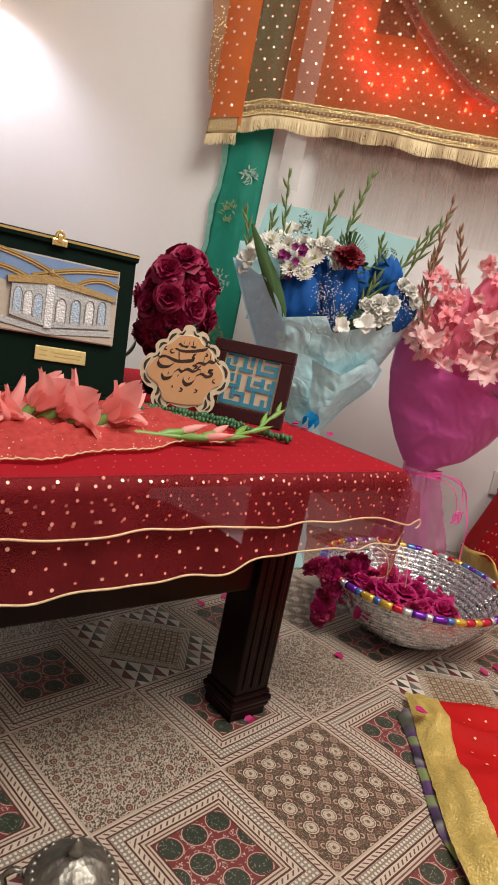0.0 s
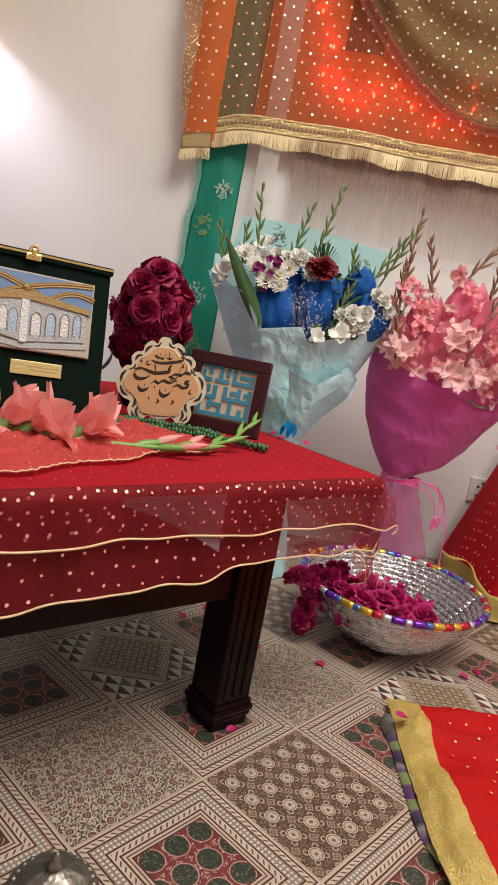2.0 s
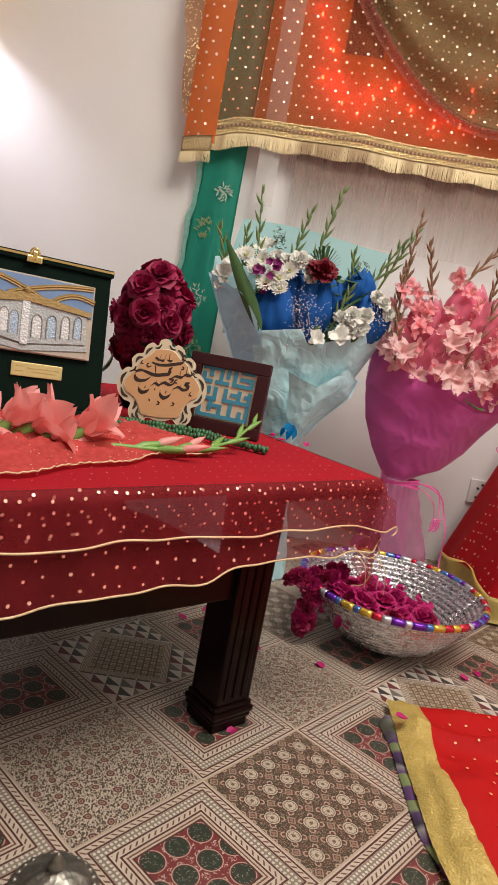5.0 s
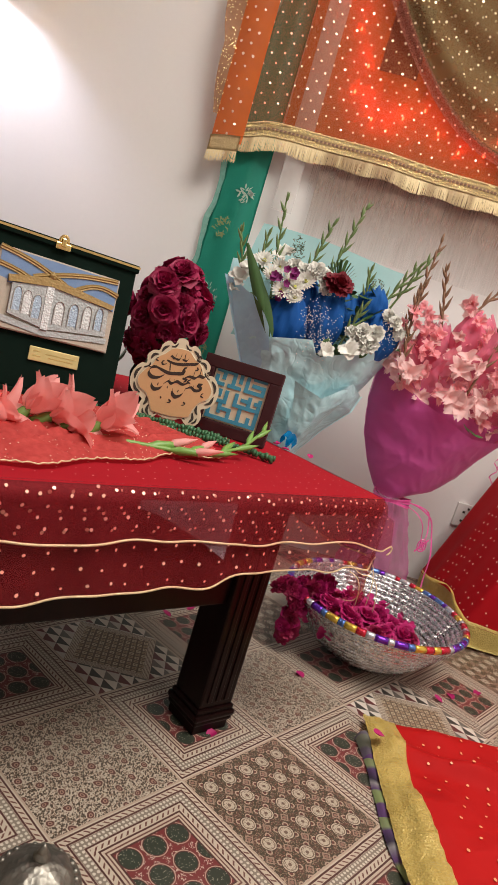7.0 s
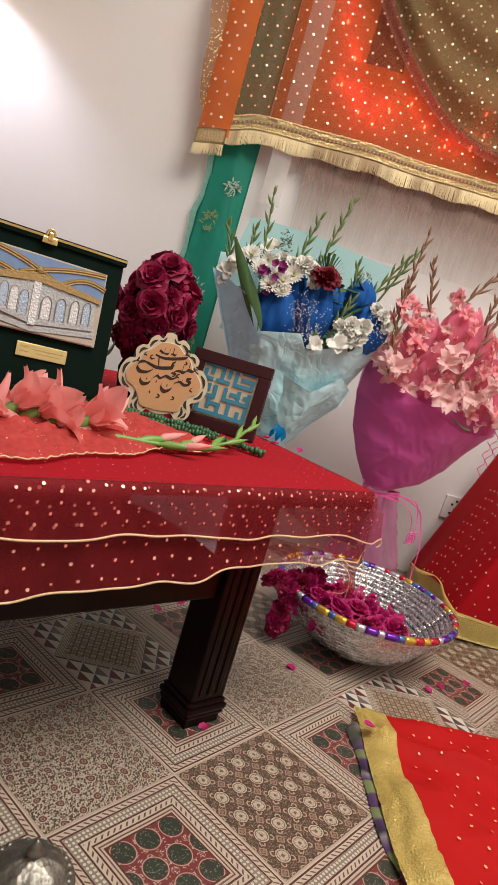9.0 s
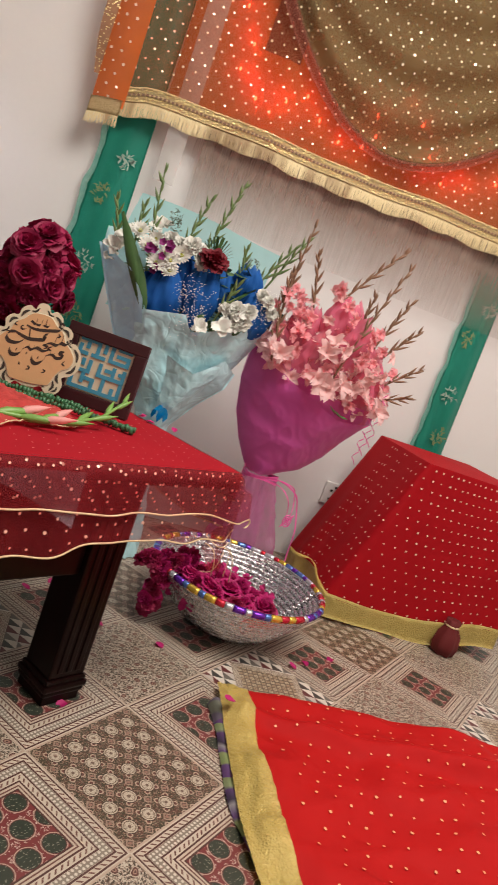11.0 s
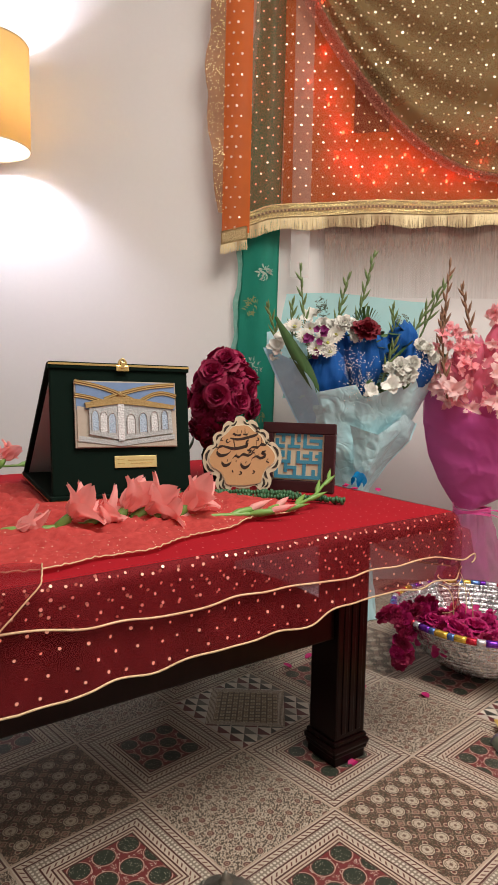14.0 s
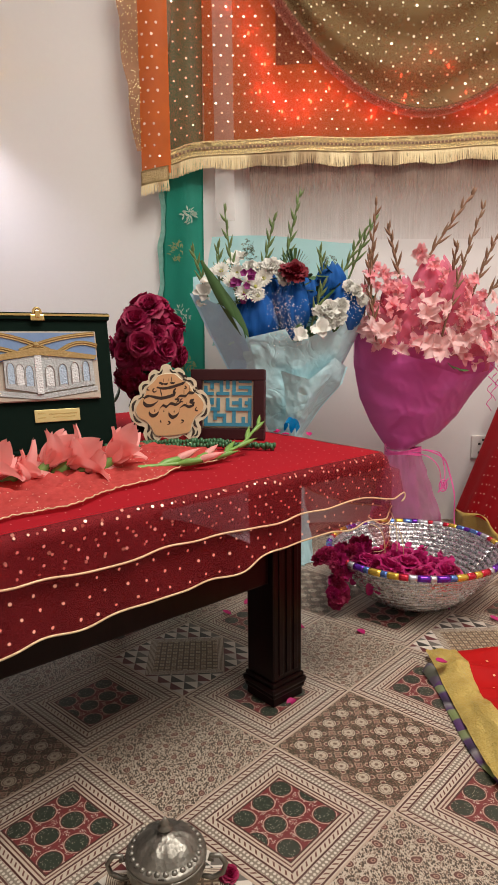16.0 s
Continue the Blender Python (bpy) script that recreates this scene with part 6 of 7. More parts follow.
    part("rose", carnation_mesh("crimson_carnation", CRIMSON_PETAL, 0.041, 33), None, t, "dark red carnation", at=towards(loc(0.145, 0.985, 0.862), (0.1, -0.8, 0.9)))
    for i in range(16):
        bm = bmesh.new()
        for k in range(5):
            petal_into(bm, spin(k * 1.256, 0.5), 0.013, 0.011, 0.2)
        cx, cz = ((-0.005, 0.830), (0.020, 0.852), (0.015, 0.792))[i % 3]
        part("purple_floret", bm, PURPLE, t, at=towards(loc(cx + rnd.uniform(-0.02, 0.02), 0.972 + rnd.uniform(0, 0.02), cz + rnd.uniform(-0.012, 0.012)), (rnd.uniform(-0.6, 0.6), -1, 0.3)))
    lily = glad_mesh("white_lily", WHITE_PETAL, 0.034, 5)
    for x, z, y, size in ((0.212, 0.705, 0.935, 0.9), (0.160, 0.690, 0.94, 0.7), (-0.090, 0.843, 1.04, 0.8), (-0.100, 0.812, 1.04, 0.85), (-0.108, 0.785, 1.05, 0.7), (-0.075, 0.870, 1.06, 0.6), (-0.02, 0.900, 1.08, 0.7), (0.0, 0.915, 1.09, 0.6)):
        part("lily", lily, None, t, at=towards(loc(x, y, z), (rnd.uniform(-0.4, 0.4), -0.8, 0.6), rnd.random() * 6) @ Matrix.Scale(size, 4))
    for i, (x0, z0, x1, z1, y, n, bend) in enumerate(((-0.005, 0.76, -0.055, 1.055, 1.06, 8, 0.012), (-0.09, 0.78, -0.130, 0.945, 1.05, 6, -0.008), (-0.06, 0.80, -0.062, 0.955, 1.06, 6, 0.0), (0.055, 0.80, 0.088, 1.032, 1.06, 8, 0.012), (0.11, 0.78, 0.163, 1.098, 1.07, 10, 0.010), (0.245, 0.80, 0.226, 0.940, 1.05, 6, 0.0), (0.262, 0.78, 0.345, 1.002, 1.07, 8, 0.020), (0.30, 0.80, 0.385, 1.035, 1.09, 8, 0.012), (0.185, 0.70, 0.217, 0.842, 0.945, 6, 0.006))):
        part("gladiolus_spike", spike_bm(loc(x0, y + 0.02, z0), loc(x1, y, z1), n, 0.042, bend, 0.35, 0.0036), STEM_DULL, t, "green gladiolus spike", True)
    for i, (x0, z0, x1, z1, w) in enumerate(((0.018, 0.680, -0.108, 0.885, 0.036), (0.010, 0.70, -0.065, 0.83, 0.030), (-0.02, 0.74, -0.115, 0.90, 0.022), (0.25, 0.70, 0.285, 0.78, 0.024), (0.17, 0.67, 0.15, 0.74, 0.024))):
        a, b = loc(x0, 0.965, z0), loc(x1, 0.99, z1)
        bm = bmesh.new()
        d = (b - a).normalized()
        side = d.cross(Vector((0.25, 1, 0.1))).normalized()
        m = Matrix.Translation(a) @ Matrix((side, d, side.cross(d))).transposed().to_4x4()
        petal_into(bm, m, (b - a).length, w, 0.15, 0.2, 9, 4)
        part("blade_leaf", bm, LEAF, t, smooth=True)
    # a clipped palm fan and sprigs of fine fern
    for i in range(12):
        a = -0.62 + 0.13 * i
        bm = bmesh.new()
        d = Vector((math.sin(a), -0.1, math.cos(a)))
        petal_into(bm, towards(loc(0.150, 1.04, 0.86), d) @ Matrix.Rotation(radians(90), 4, "X"), 0.105 - 0.030 * abs(a), 0.010, 0.1, 0.1, 4, 1, tip=0.55)
        part("fern_leaf", bm, LEAF, t)
    bm = bmesh.new()
    for cx, cz in ((0.020, 0.945), (0.26, 0.90), (0.03, 0.92)):
        for _ in range(45):
            a, rr = rnd.uniform(0, 6.28), 0.017 * math.sqrt(rnd.random())
            petal_into(bm, towards(loc(cx + rr * math.cos(a), 1.07, cz + 1.2 * rr * math.sin(a)), (rnd.uniform(-1, 1), -0.5, rnd.uniform(0, 1)), a), 0.009, 0.004, 0.2, 0.1, 2, 1)
    ob = part("fern_sprig", bm, ROSE_LEAF, t, "fine grey-green filler sprigs")
    ob["kind"] = "stuff"
    bm = bmesh.new()
    for c, n, sp in (((0.123, 0.945, 0.735), 190, 0.050), ((0.315, 0.985, 0.80), 170, 0.038), ((0.145, 0.94, 0.705), 70, 0.03), ((0.09, 0.955, 0.775), 80, 0.03)):
        for _ in range(n):
            p = loc(c[0] + rnd.gauss(0, sp * 0.45), c[1] - abs(rnd.gauss(0, 0.010)), c[2] + rnd.gauss(0, sp * 0.75))
            bmesh.ops.create_icosphere(bm, subdivisions=1, radius=rnd.uniform(0.0008, 0.0017), matrix=Matrix.Translation(p))
    ob = part("baby_breath", bm, WHITE_PETAL, t, "tiny white filler blossoms")
    ob["kind"] = "stuff"
    bm = bmesh.new()
    for _ in range(200):
        p = loc(rnd.uniform(-0.03, 0.29), rnd.uniform(1.03, 1.12), rnd.uniform(0.68, 0.87))
        petal_into(bm, towards(p, (rnd.uniform(-0.6, 0.6), rnd.uniform(-0.6, 0.2), 1), rnd.random() * 6), rnd.uniform(0.04, 0.08), 0.018, 0.5, 0.2, 3, 1)
    ob = part("filler_leaves", bm, LEAF, t)
    ob["kind"] = "stuff"


blue_bouquet()


def pink_bouquet():
    base = Vector((0.50, 1.13, 0.0))
    t = thing("pink_bouquet", Matrix.Translation(base), "bouquet of pink gladioli wrapped in magenta net", "bouquet")
    loc = lambda x, y, z: Vector((x, y, z)) - base
    RIM = ((0.0, 0.700), (0.12, 0.668), (0.25, 0.640), (0.45, 0.605), (0.62, 0.578), (0.80, 0.580), (1.0, 0.588))
    LEFT = ((0.345, 0.446), (0.380, 0.422), (0.425, 0.394), (0.50, 0.361), (0.60, 0.340), (0.70, 0.342))
    RIGHT = ((0.345, 0.520), (0.365, 0.560), (0.386, 0.607), (0.44, 0.660), (0.503, 0.702), (0.56, 0.748), (0.588, 0.775))
    part("wrap", paper_front(loc, RIM, LEFT, RIGHT, 0.345, 1.10, 0.145, 0.007, 2.7, 120, 80), PINK_WRAP, t, "magenta net cone", True)
    part("inner_wrap", paper_front(loc, ((0.0, 0.72), (0.3, 0.66), (0.6, 0.63), (1.0, 0.62)), LEFT, RIGHT, 0.36, 1.105, 0.115, 0.010, 5.5, 80, 50), PINK_WRAP, t, "inner layer of magenta net", True)
    part("back_wrap", paper_front(loc, ((0.0, 0.72), (0.4, 0.74), (1.0, 0.62)), LEFT, RIGHT, 0.345, 1.11, -0.07, 0.008, 8.5, 60, 40), PINK_WRAP, t, "back of the net cone", True)
    part("foot", cone_wrap(loc(0.483, 1.06, 0.350), loc(0.535, 1.165, 0.005), 0.046, 0.125, lambda a: 0.0, -3.14, 3.14, 70, 20, 0.020, 3.3), PINK_SHEER, t, "mauve sheer foot of the wrap", True)
    part("foot_fold", cone_wrap(loc(0.472, 1.045, 0.350), loc(0.50, 1.145, 0.005), 0.036, 0.085, lambda a: 0.02 * math.sin(3 * a), -2.2, 1.2, 50, 20, 0.018, 6.3), PINK_SHEER, t, "inner fold of the sheer foot", True)
    for k in range(3):
        bm = bmesh.new()
        ribbon_into(bm, [loc(0.483 + 0.055 * math.sin(a), 1.055 - 0.055 * math.cos(a), 0.352 - 0.006 * k + 0.006 * math.sin(2 * a + k)) for a in [6.283 * i / 24 for i in range(25)]], 0.007)
        part("tie", bm, PINK_RIBBON, t, "pink ribbon tie")
    for k, (ends, w) in enumerate((([(0.50, 0.36), (0.55, 0.352), (0.590, 0.325), (0.612, 0.265), (0.622, 0.20), (0.628, 0.128)], 0.006), ([(0.49, 0.355), (0.54, 0.358), (0.575, 0.345), (0.590, 0.30), (0.585, 0.255)], 0.005), ([(0.50, 0.35), (0.545, 0.335), (0.573, 0.30), (0.583, 0.26)], 0.004))):
        bm = bmesh.new()
        ribbon_into(bm, [loc(x, 0.985 + 0.006 * math.sin(0.6 * i), z) for i, (x, z) in enumerate(spline(ends, 5))], w, Vector((0.6, 0, 0.5)))
        part("ribbon_tail", bm, PINK_RIBBON, t)
    bm = bmesh.new()
    for k in range(4):
        tube(bm, [loc(0.583 + (0.006 + 0.003 * k) * math.cos(a + 1.6 * k), 0.975, 0.253 + 0.018 * math.sin(a) * (0.6 + 0.2 * k)) for a in [6.283 * i / 12 for i in range(13)]], 0.0018, 5)
    part("ribbon_bow", bm, PINK_RIBBON, t)
    rnd = random.Random(21)
    for i, (x, y, z, r) in enumerate(((0.555, 1.05, 0.82, 0.075), (0.63, 1.07, 0.78, 0.065), (0.46, 1.07, 0.78, 0.065), (0.70, 1.07, 0.70, 0.06))):
        net_puff("net_puff", loc(x, y, z), r, PINK_NET, t, 2.0 + i, (0.85, 0.55, 1.05))
    CREST = ((0.0, 0.74), (0.10, 0.79), (0.22, 0.72), (0.34, 0.80), (0.44, 0.76), (0.54, 0.86), (0.62, 0.88), (0.70, 0.79), (0.80, 0.82), (0.90, 0.70), (1.0, 0.66))
    part("net_mound", paper_front(loc, CREST, LEFT, RIGHT, 0.56, 1.088, 0.112, 0.013, 3.9, 110, 70, 0.07, 0.93), PINK_NET, t, "bunched coral-pink net among the blooms", True)
    part("net_mound", paper_front(loc, [(p, z - 0.05 + 0.03 * math.sin(40 * p)) for p, z in CREST], LEFT, RIGHT, 0.56, 1.084, 0.104, 0.016, 12.4, 110, 70, 0.09, 0.91), PINK_NET, t, "bunched coral-pink net among the blooms", True)
    meshes = [glad_mesh("pink_bloom", PINK_PETAL, 0.034, 40 + k, 7, 0.0, 0.85, 0.20) for k in range(4)] + [glad_mesh("blush_bloom", BLUSH_PETAL, 0.034, 50 + k, 6, 0.0, 0.80, 0.18) for k in range(3)]
    # blooms climb each stalk, from the rim up
    stalks = (((0.375, 0.66), (0.368, 0.89), 1.00), ((0.41, 0.65), (0.43, 0.86), 1.01), ((0.40, 0.72), (0.385, 0.88), 1.04), ((0.47, 0.68), (0.475, 0.83), 1.04), ((0.535, 0.86), (0.515, 0.93), 1.03), ((0.56, 0.78), (0.55, 0.90), 1.05), ((0.60, 0.63), (0.66, 0.80), 1.00), ((0.64, 0.62), (0.70, 0.82), 1.02), ((0.69, 0.60), (0.75, 0.76), 1.03), ((0.73, 0.60), (0.775, 0.70), 1.05), ((0.47, 0.64), (0.52, 0.70), 0.98), ((0.35, 0.70), (0.352, 0.80), 1.03), ((0.50, 0.72), (0.49, 0.84), 1.0), ((0.555, 0.70), (0.56, 0.83), 1.0), ((0.61, 0.76), (0.62, 0.86), 1.02), ((0.655, 0.70), (0.70, 0.80), 0.99), ((0.45, 0.78), (0.44, 0.88), 1.03), ((0.53, 0.72), (0.555, 0.89), 0.985), ((0.59, 0.70), (0.63, 0.85), 0.985))
    for i, (a, b, y) in enumerate(stalks):
        n = 7 if i in (0, 1, 6, 7, 8) else (7 if i > 16 else 3 if i > 11 else 4)
        for k in range(n):
            s = (k + rnd.uniform(0.1, 0.9)) / n
            x, z = a[0] + (b[0] - a[0]) * s + rnd.uniform(-0.026, 0.026), a[1] + (b[1] - a[1]) * s
            m = meshes[rnd.choice((0, 1, 2, 3, 0, 1, 2, 3, 4, 5))] if s > 0.3 else meshes[rnd.choice((4, 5, 6, 0))]
            part("bloom", m, None, t, at=towards(loc(x, y + rnd.uniform(-0.02, 0.03), z), (1.4 * (x - 0.53) + rnd.uniform(-0.9, 0.9), -1, rnd.uniform(-0.3, 1.2)), rnd.random() * 6) @ Matrix.Scale(rnd.uniform(0.55, 0.92) * (1.06 - 0.25 * s), 4))
    for x, y, z, size in ((0.545, 0.955, 0.648, 1.25), (0.512, 0.960, 0.668, 1.0), (0.515, 0.975, 0.745, 1.05), (0.385, 0.975, 0.700, 1.1), (0.72, 0.98, 0.635, 1.05), (0.585, 0.965, 0.672, 1.0)):
        part("bloom", meshes[5], None, t, "wide open blush bloom", at=towards(loc(x, y, z), (rnd.uniform(-0.4, 0.4), -1, 0.2), rnd.random() * 6) @ Matrix.Scale(size, 4))
    # spikes of closed buds
    for i, (x0, z0, x1, z1, k, bend, front) in enumerate(((0.352, 0.74, 0.390, 1.066, 11, -0.012, 1.02), (0.385, 0.66, 0.338, 0.912, 10, 0.010, 0.985), (0.462, 0.83, 0.418, 1.000, 8, -0.006, 1.03), (0.520, 0.88, 0.652, 1.098, 9, 0.012, 1.03), (0.562, 0.66, 0.642, 1.055, 13, 0.026, 0.975), (0.600, 0.80, 0.597, 0.946, 7, 0.006, 1.0), (0.66, 0.79, 0.712, 0.970, 8, 0.010, 1.01), (0.70, 0.78, 0.775, 0.900, 7, 0.010, 1.02), (0.73, 0.70, 0.83, 0.80, 7, 0.008, 1.03), (0.37, 0.80, 0.366, 0.94, 6, 0.004, 1.01), (0.74, 0.66, 0.84, 0.705, 6, 0.0, 1.04))):
        part("bud_spike", spike_bm(loc(x0, front + 0.02, z0), loc(x1, front, z1), k, 0.042, bend, 0.2, 0.0036), BUD_BROWN, t, "russet-green bud spike", True)
    for i in range(3):
        bm = bmesh.new()
        ribbon_into(bm, [loc(0.735 - 0.012 * i + 0.008 * math.cos(1.5 * k), 0.985 - 0.006 * math.sin(1.5 * k), 0.70 - 0.010 * k - 0.03 * i) for k in range(18)], 0.004)
        part("curled_ribbon", bm, PINK_RIBBON, t)
    bm = bmesh.new()
    for _ in range(120):
        p = loc(rnd.uniform(0.36, 0.72), rnd.uniform(1.08, 1.15), rnd.uniform(0.58, 0.80))
        petal_into(bm, towards(p, (rnd.uniform(-0.6, 0.6), rnd.uniform(-0.6, 0.2), 1), rnd.random() * 6), rnd.uniform(0.04, 0.08), 0.018, 0.5, 0.2, 3, 1)
    for k in range(3):
        petal_into(bm, towards(loc(0.61 + 0.02 * k, 0.985, 0.588), (0.4 - 0.3 * k, -0.3, 0.9), k), 0.034, 0.016, 0.4, 0.2, 4, 2)
    ob = part("filler_leaves", bm, LEAF, t)
    ob["kind"] = "stuff"


pink_bouquet()

# ---- the basket of petals ----
def foil_mat():
    k = Mat("silver_foil", (0.62, 0.62, 0.64), 0.24, 0.9)
    (x, y, z), v = k.pos()
    f = k.voronoi(55.0)
    g = k.noise(120.0, 3.0)
    k.set(Base_Color=k.mix(g, (0.84, 0.84, 0.86), (0.46, 0.45, 0.46)), Roughness=g * 0.3 + 0.10)
    k.bump(f + g * 1.2, 0.8, 0.004)
    return k


FOIL = foil_mat()
FOILS = [Mat("foil_" + n, c, 0.25, 0.7) for n, c in (("gold", (0.75, 0.5, 0.08)), ("purple", (0.16, 0.03, 0.42)), ("red", (0.6, 0.03, 0.06)), ("blue", (0.12, 0.22, 0.55)), ("silver", (0.6, 0.6, 0.65)))]


def basket():
    t = thing("foil_basket", Matrix.Translation((0.440, 0.775, 0.0)), "round coiled basket wrapped in silver foil, full of rose petals", "basket")
    n = 12
    prev = None
    for i in range(n):
        s = i / (n - 1)
        r = 0.105 + 0.117 * s ** 0.75
        z = 0.010 + 0.124 * s
        bm = bmesh.new()
        m = 72
        tube(bm, [((r + 0.0015 * math.sin(17 * a + i)) * math.cos(a), (r + 0.0015 * math.sin(13 * a + 2 * i)) * math.sin(a), z + 0.001 * math.sin(5 * a + i)) for a in [2 * math.pi * k / m for k in range(m + 1)]], 0.0078, 8)
        part("coil", bm, FOIL, t, smooth=True)
    part("bottom", lathe([(0.0, 0.002), (0.108, 0.002), (0.108, 0.010), (0.0, 0.010)], 48), FOIL, t, smooth=True)
    segs = 62
    for i in range(segs):
        a0, a1 = 2 * math.pi * (i + 0.2 * math.sin(2.7 * i)) / segs, 2 * math.pi * (i + 1.0 + 0.2 * math.sin(2.7 * i + 2.7)) / segs
        bm = bmesh.new()
        tube(bm, [(0.225 * math.cos(a0 + (a1 - a0) * k / 3), 0.225 * math.sin(a0 + (a1 - a0) * k / 3), 0.140) for k in range(4)], 0.0088, 8)
        part("rim_wrap", bm, FOILS[(i * 7 + i // 5) % 5], t, smooth=True)
    # petals and small roses inside, heaped to one side
    rnd = random.Random(8)
    heads = [rose_mesh("basket_rose", ROSE_MAGENTA, 0.030, 60 + k) for k in range(2)] + [carnation_mesh("basket_bloom", ROSE_MAGENTA, 0.032, 64 + k) for k in range(2)] + [carnation_mesh("dark_basket_bloom", ROSE_DARK, 0.030, 67)]
    for i in range(46):
        a, rr = rnd.uniform(0, 6.28), math.sqrt(rnd.random()) * 0.118
        x, y = rr * math.cos(a) * 1.05 - 0.048, rr * math.sin(a) * 0.75 - 0.070
        z = 0.090 + 0.025 * rnd.random() + 0.040 * max(0.0, -x / 0.2) - 0.02 * max(0, x / 0.15)
        part("rose_head", heads[i % len(heads)], None, t, at=towards((x, y, z), (rnd.uniform(-0.7, 0.7), rnd.uniform(-0.9, 0.2), 1), rnd.random() * 6) @ Matrix.Scale(rnd.uniform(0.7, 1.15), 4))
    bm = bmesh.new()
    for _ in range(320):
        a, rr = rnd.uniform(0, 6.28), math.sqrt(rnd.random()) * 0.135
        x, y = rr * math.cos(a) - 0.040, rr * math.sin(a) - 0.045
        petal_into(bm, towards((x, y, 0.080 + 0.040 * rnd.random()), (rnd.uniform(-1, 1), rnd.uniform(-1, 1), 0.6), rnd.random() * 6), 0.022, 0.02, rnd.uniform(-1, 1), 0.4, 3, 2)
    ob = part("loose_petals", bm, ROSE_MAGENTA, t, "heaped magenta rose petals", True)
    ob["kind"] = "stuff"


basket()


def garland():
    t = thing("rose_garland", Matrix.Translation((0.212, 0.70, 0.010)), "short magenta rose garland hanging over the basket rim", "garland")
    rnd = random.Random(9)
    heads = [carnation_mesh("garland_rose", ROSE_MAGENTA, 0.022, 70), carnation_mesh("dark_garland_rose", ROSE_DARK, 0.022, 71)]
    pts = [(0.08, 0.05, 0.150), (0.05, 0.02, 0.150), (0.02, 0.01, 0.148), (-0.01, 0.0, 0.145), (-0.03, 0.0, 0.14), (0.005, -0.012, 0.125), (0.01, -0.02, 0.10), (0.01, -0.022, 0.075), (0.008, -0.022, 0.05), (0.008, -0.022, 0.026)]
    bm = bmesh.new()
    tube(bm, pts, 0.0015, 5)
    part("thread", bm, LEAF, t)
    for p in pts:
        for k in range(4):
            q = Vector(p) + Vector((rnd.uniform(-0.016, 0.016), rnd.uniform(-0.016, 0.012), rnd.uniform(-0.010, 0.010)))
            part("rose_head", heads[k % 2], None, t, at=towards(q, (rnd.uniform(-1, 1), -1, rnd.uniform(-0.4, 0.9)), rnd.random() * 6) @ Matrix.Scale(rnd.uniform(0.8, 1.1), 4))


garland()


# ---- the silver sugar pot ----
def antique_silver():
    k = Mat("antique_silver", (0.42, 0.40, 0.36), 0.3, 0.95)
    g = k.noise(45.0, 4.0)
    h = k.voronoi(160.0)
    k.set(Base_Color=k.mix(g, (0.40, 0.385, 0.34), (0.12, 0.11, 0.09)), Roughness=g * 0.3 + 0.32)
    k.bump(h + g, 0.45, 0.0015)
    return k


SILVER = antique_silver()


def sugar_pot():
    t = thing("sugar_pot", Matrix.Translation((-0.158, -0.115, 0.0)) @ Matrix.Rotation(radians(-3), 4, "Z"), "embossed antique silver lidded pot with two handles on the floor", "pot")
    flute = lambda a, z, r: 0.0016 * abs(math.sin(12 * a)) if 0.012 < z < 0.04 else 0.0
    part("body", lathe([(0.022, 0.0), (0.026, 0.003), (0.016, 0.008), (0.03, 0.014), (0.046, 0.026), (0.051, 0.038), (0.050, 0.046), (0.053, 0.050), (0.053, 0.053), (0.048, 0.053)], 72, flute), SILVER, t, smooth=True)
    lid = part("lid", lathe([(0.052, 0.0), (0.052, 0.003), (0.049, 0.006), (0.043, 0.009), (0.041, 0.011), (0.038, 0.017), (0.030, 0.024), (0.018, 0.029), (0.007, 0.031), (0.006, 0.033)], 72, lambda a, z, r: 0.0016 * math.sin(9 * a) if 0.016 < z < 0.028 else 0.0), SILVER, t, smooth=True, at=Matrix.Translation((0, 0, 0.0535)))
    me = mesh_of("bead", lathe([(0.0, -0.004), (0.0035, -0.002), (0.0042, 0.0), (0.0035, 0.002), (0.0, 0.004)], 10), SILVER, True)
    for i in range(26):
        a = 2 * math.pi * i / 26
        part("gadroon", me, None, lid, at=Matrix.Translation((0.0445 * math.cos(a), 0.0445 * math.sin(a), 0.0075)))
    part("knob", lathe([(0.004, 0.0), (0.009, 0.003), (0.010, 0.006), (0.005, 0.009), (0.006, 0.012), (0.003, 0.018), (0.0, 0.022)], 24), SILVER, lid, smooth=True, at=Matrix.Translation((0, 0, 0.032)))
    # a dark block in place of the shaded spoon opening
    part("spoon_slot", slab(-0.004, 0.004, -0.0505, -0.044, -0.004, 0.006, bevel=0.001), HOLE_DARK, lid, "dark spoon opening")
    for d in (-1, 1):
        bm = bmesh.new()
        tube(bm, [(d * x, 0, z) for x, z in ((0.046, 0.018), (0.060, 0.014), (0.074, 0.022), (0.078, 0.036), (0.070, 0.048), (0.058, 0.048), (0.056, 0.042), (0.062, 0.040))], [0.003, 0.0034, 0.0036, 0.0036, 0.0034, 0.003, 0.0025, 0.002], 8)
        part("handle", bm, SILVER, t, "scrolled handle", True)


sugar_pot()


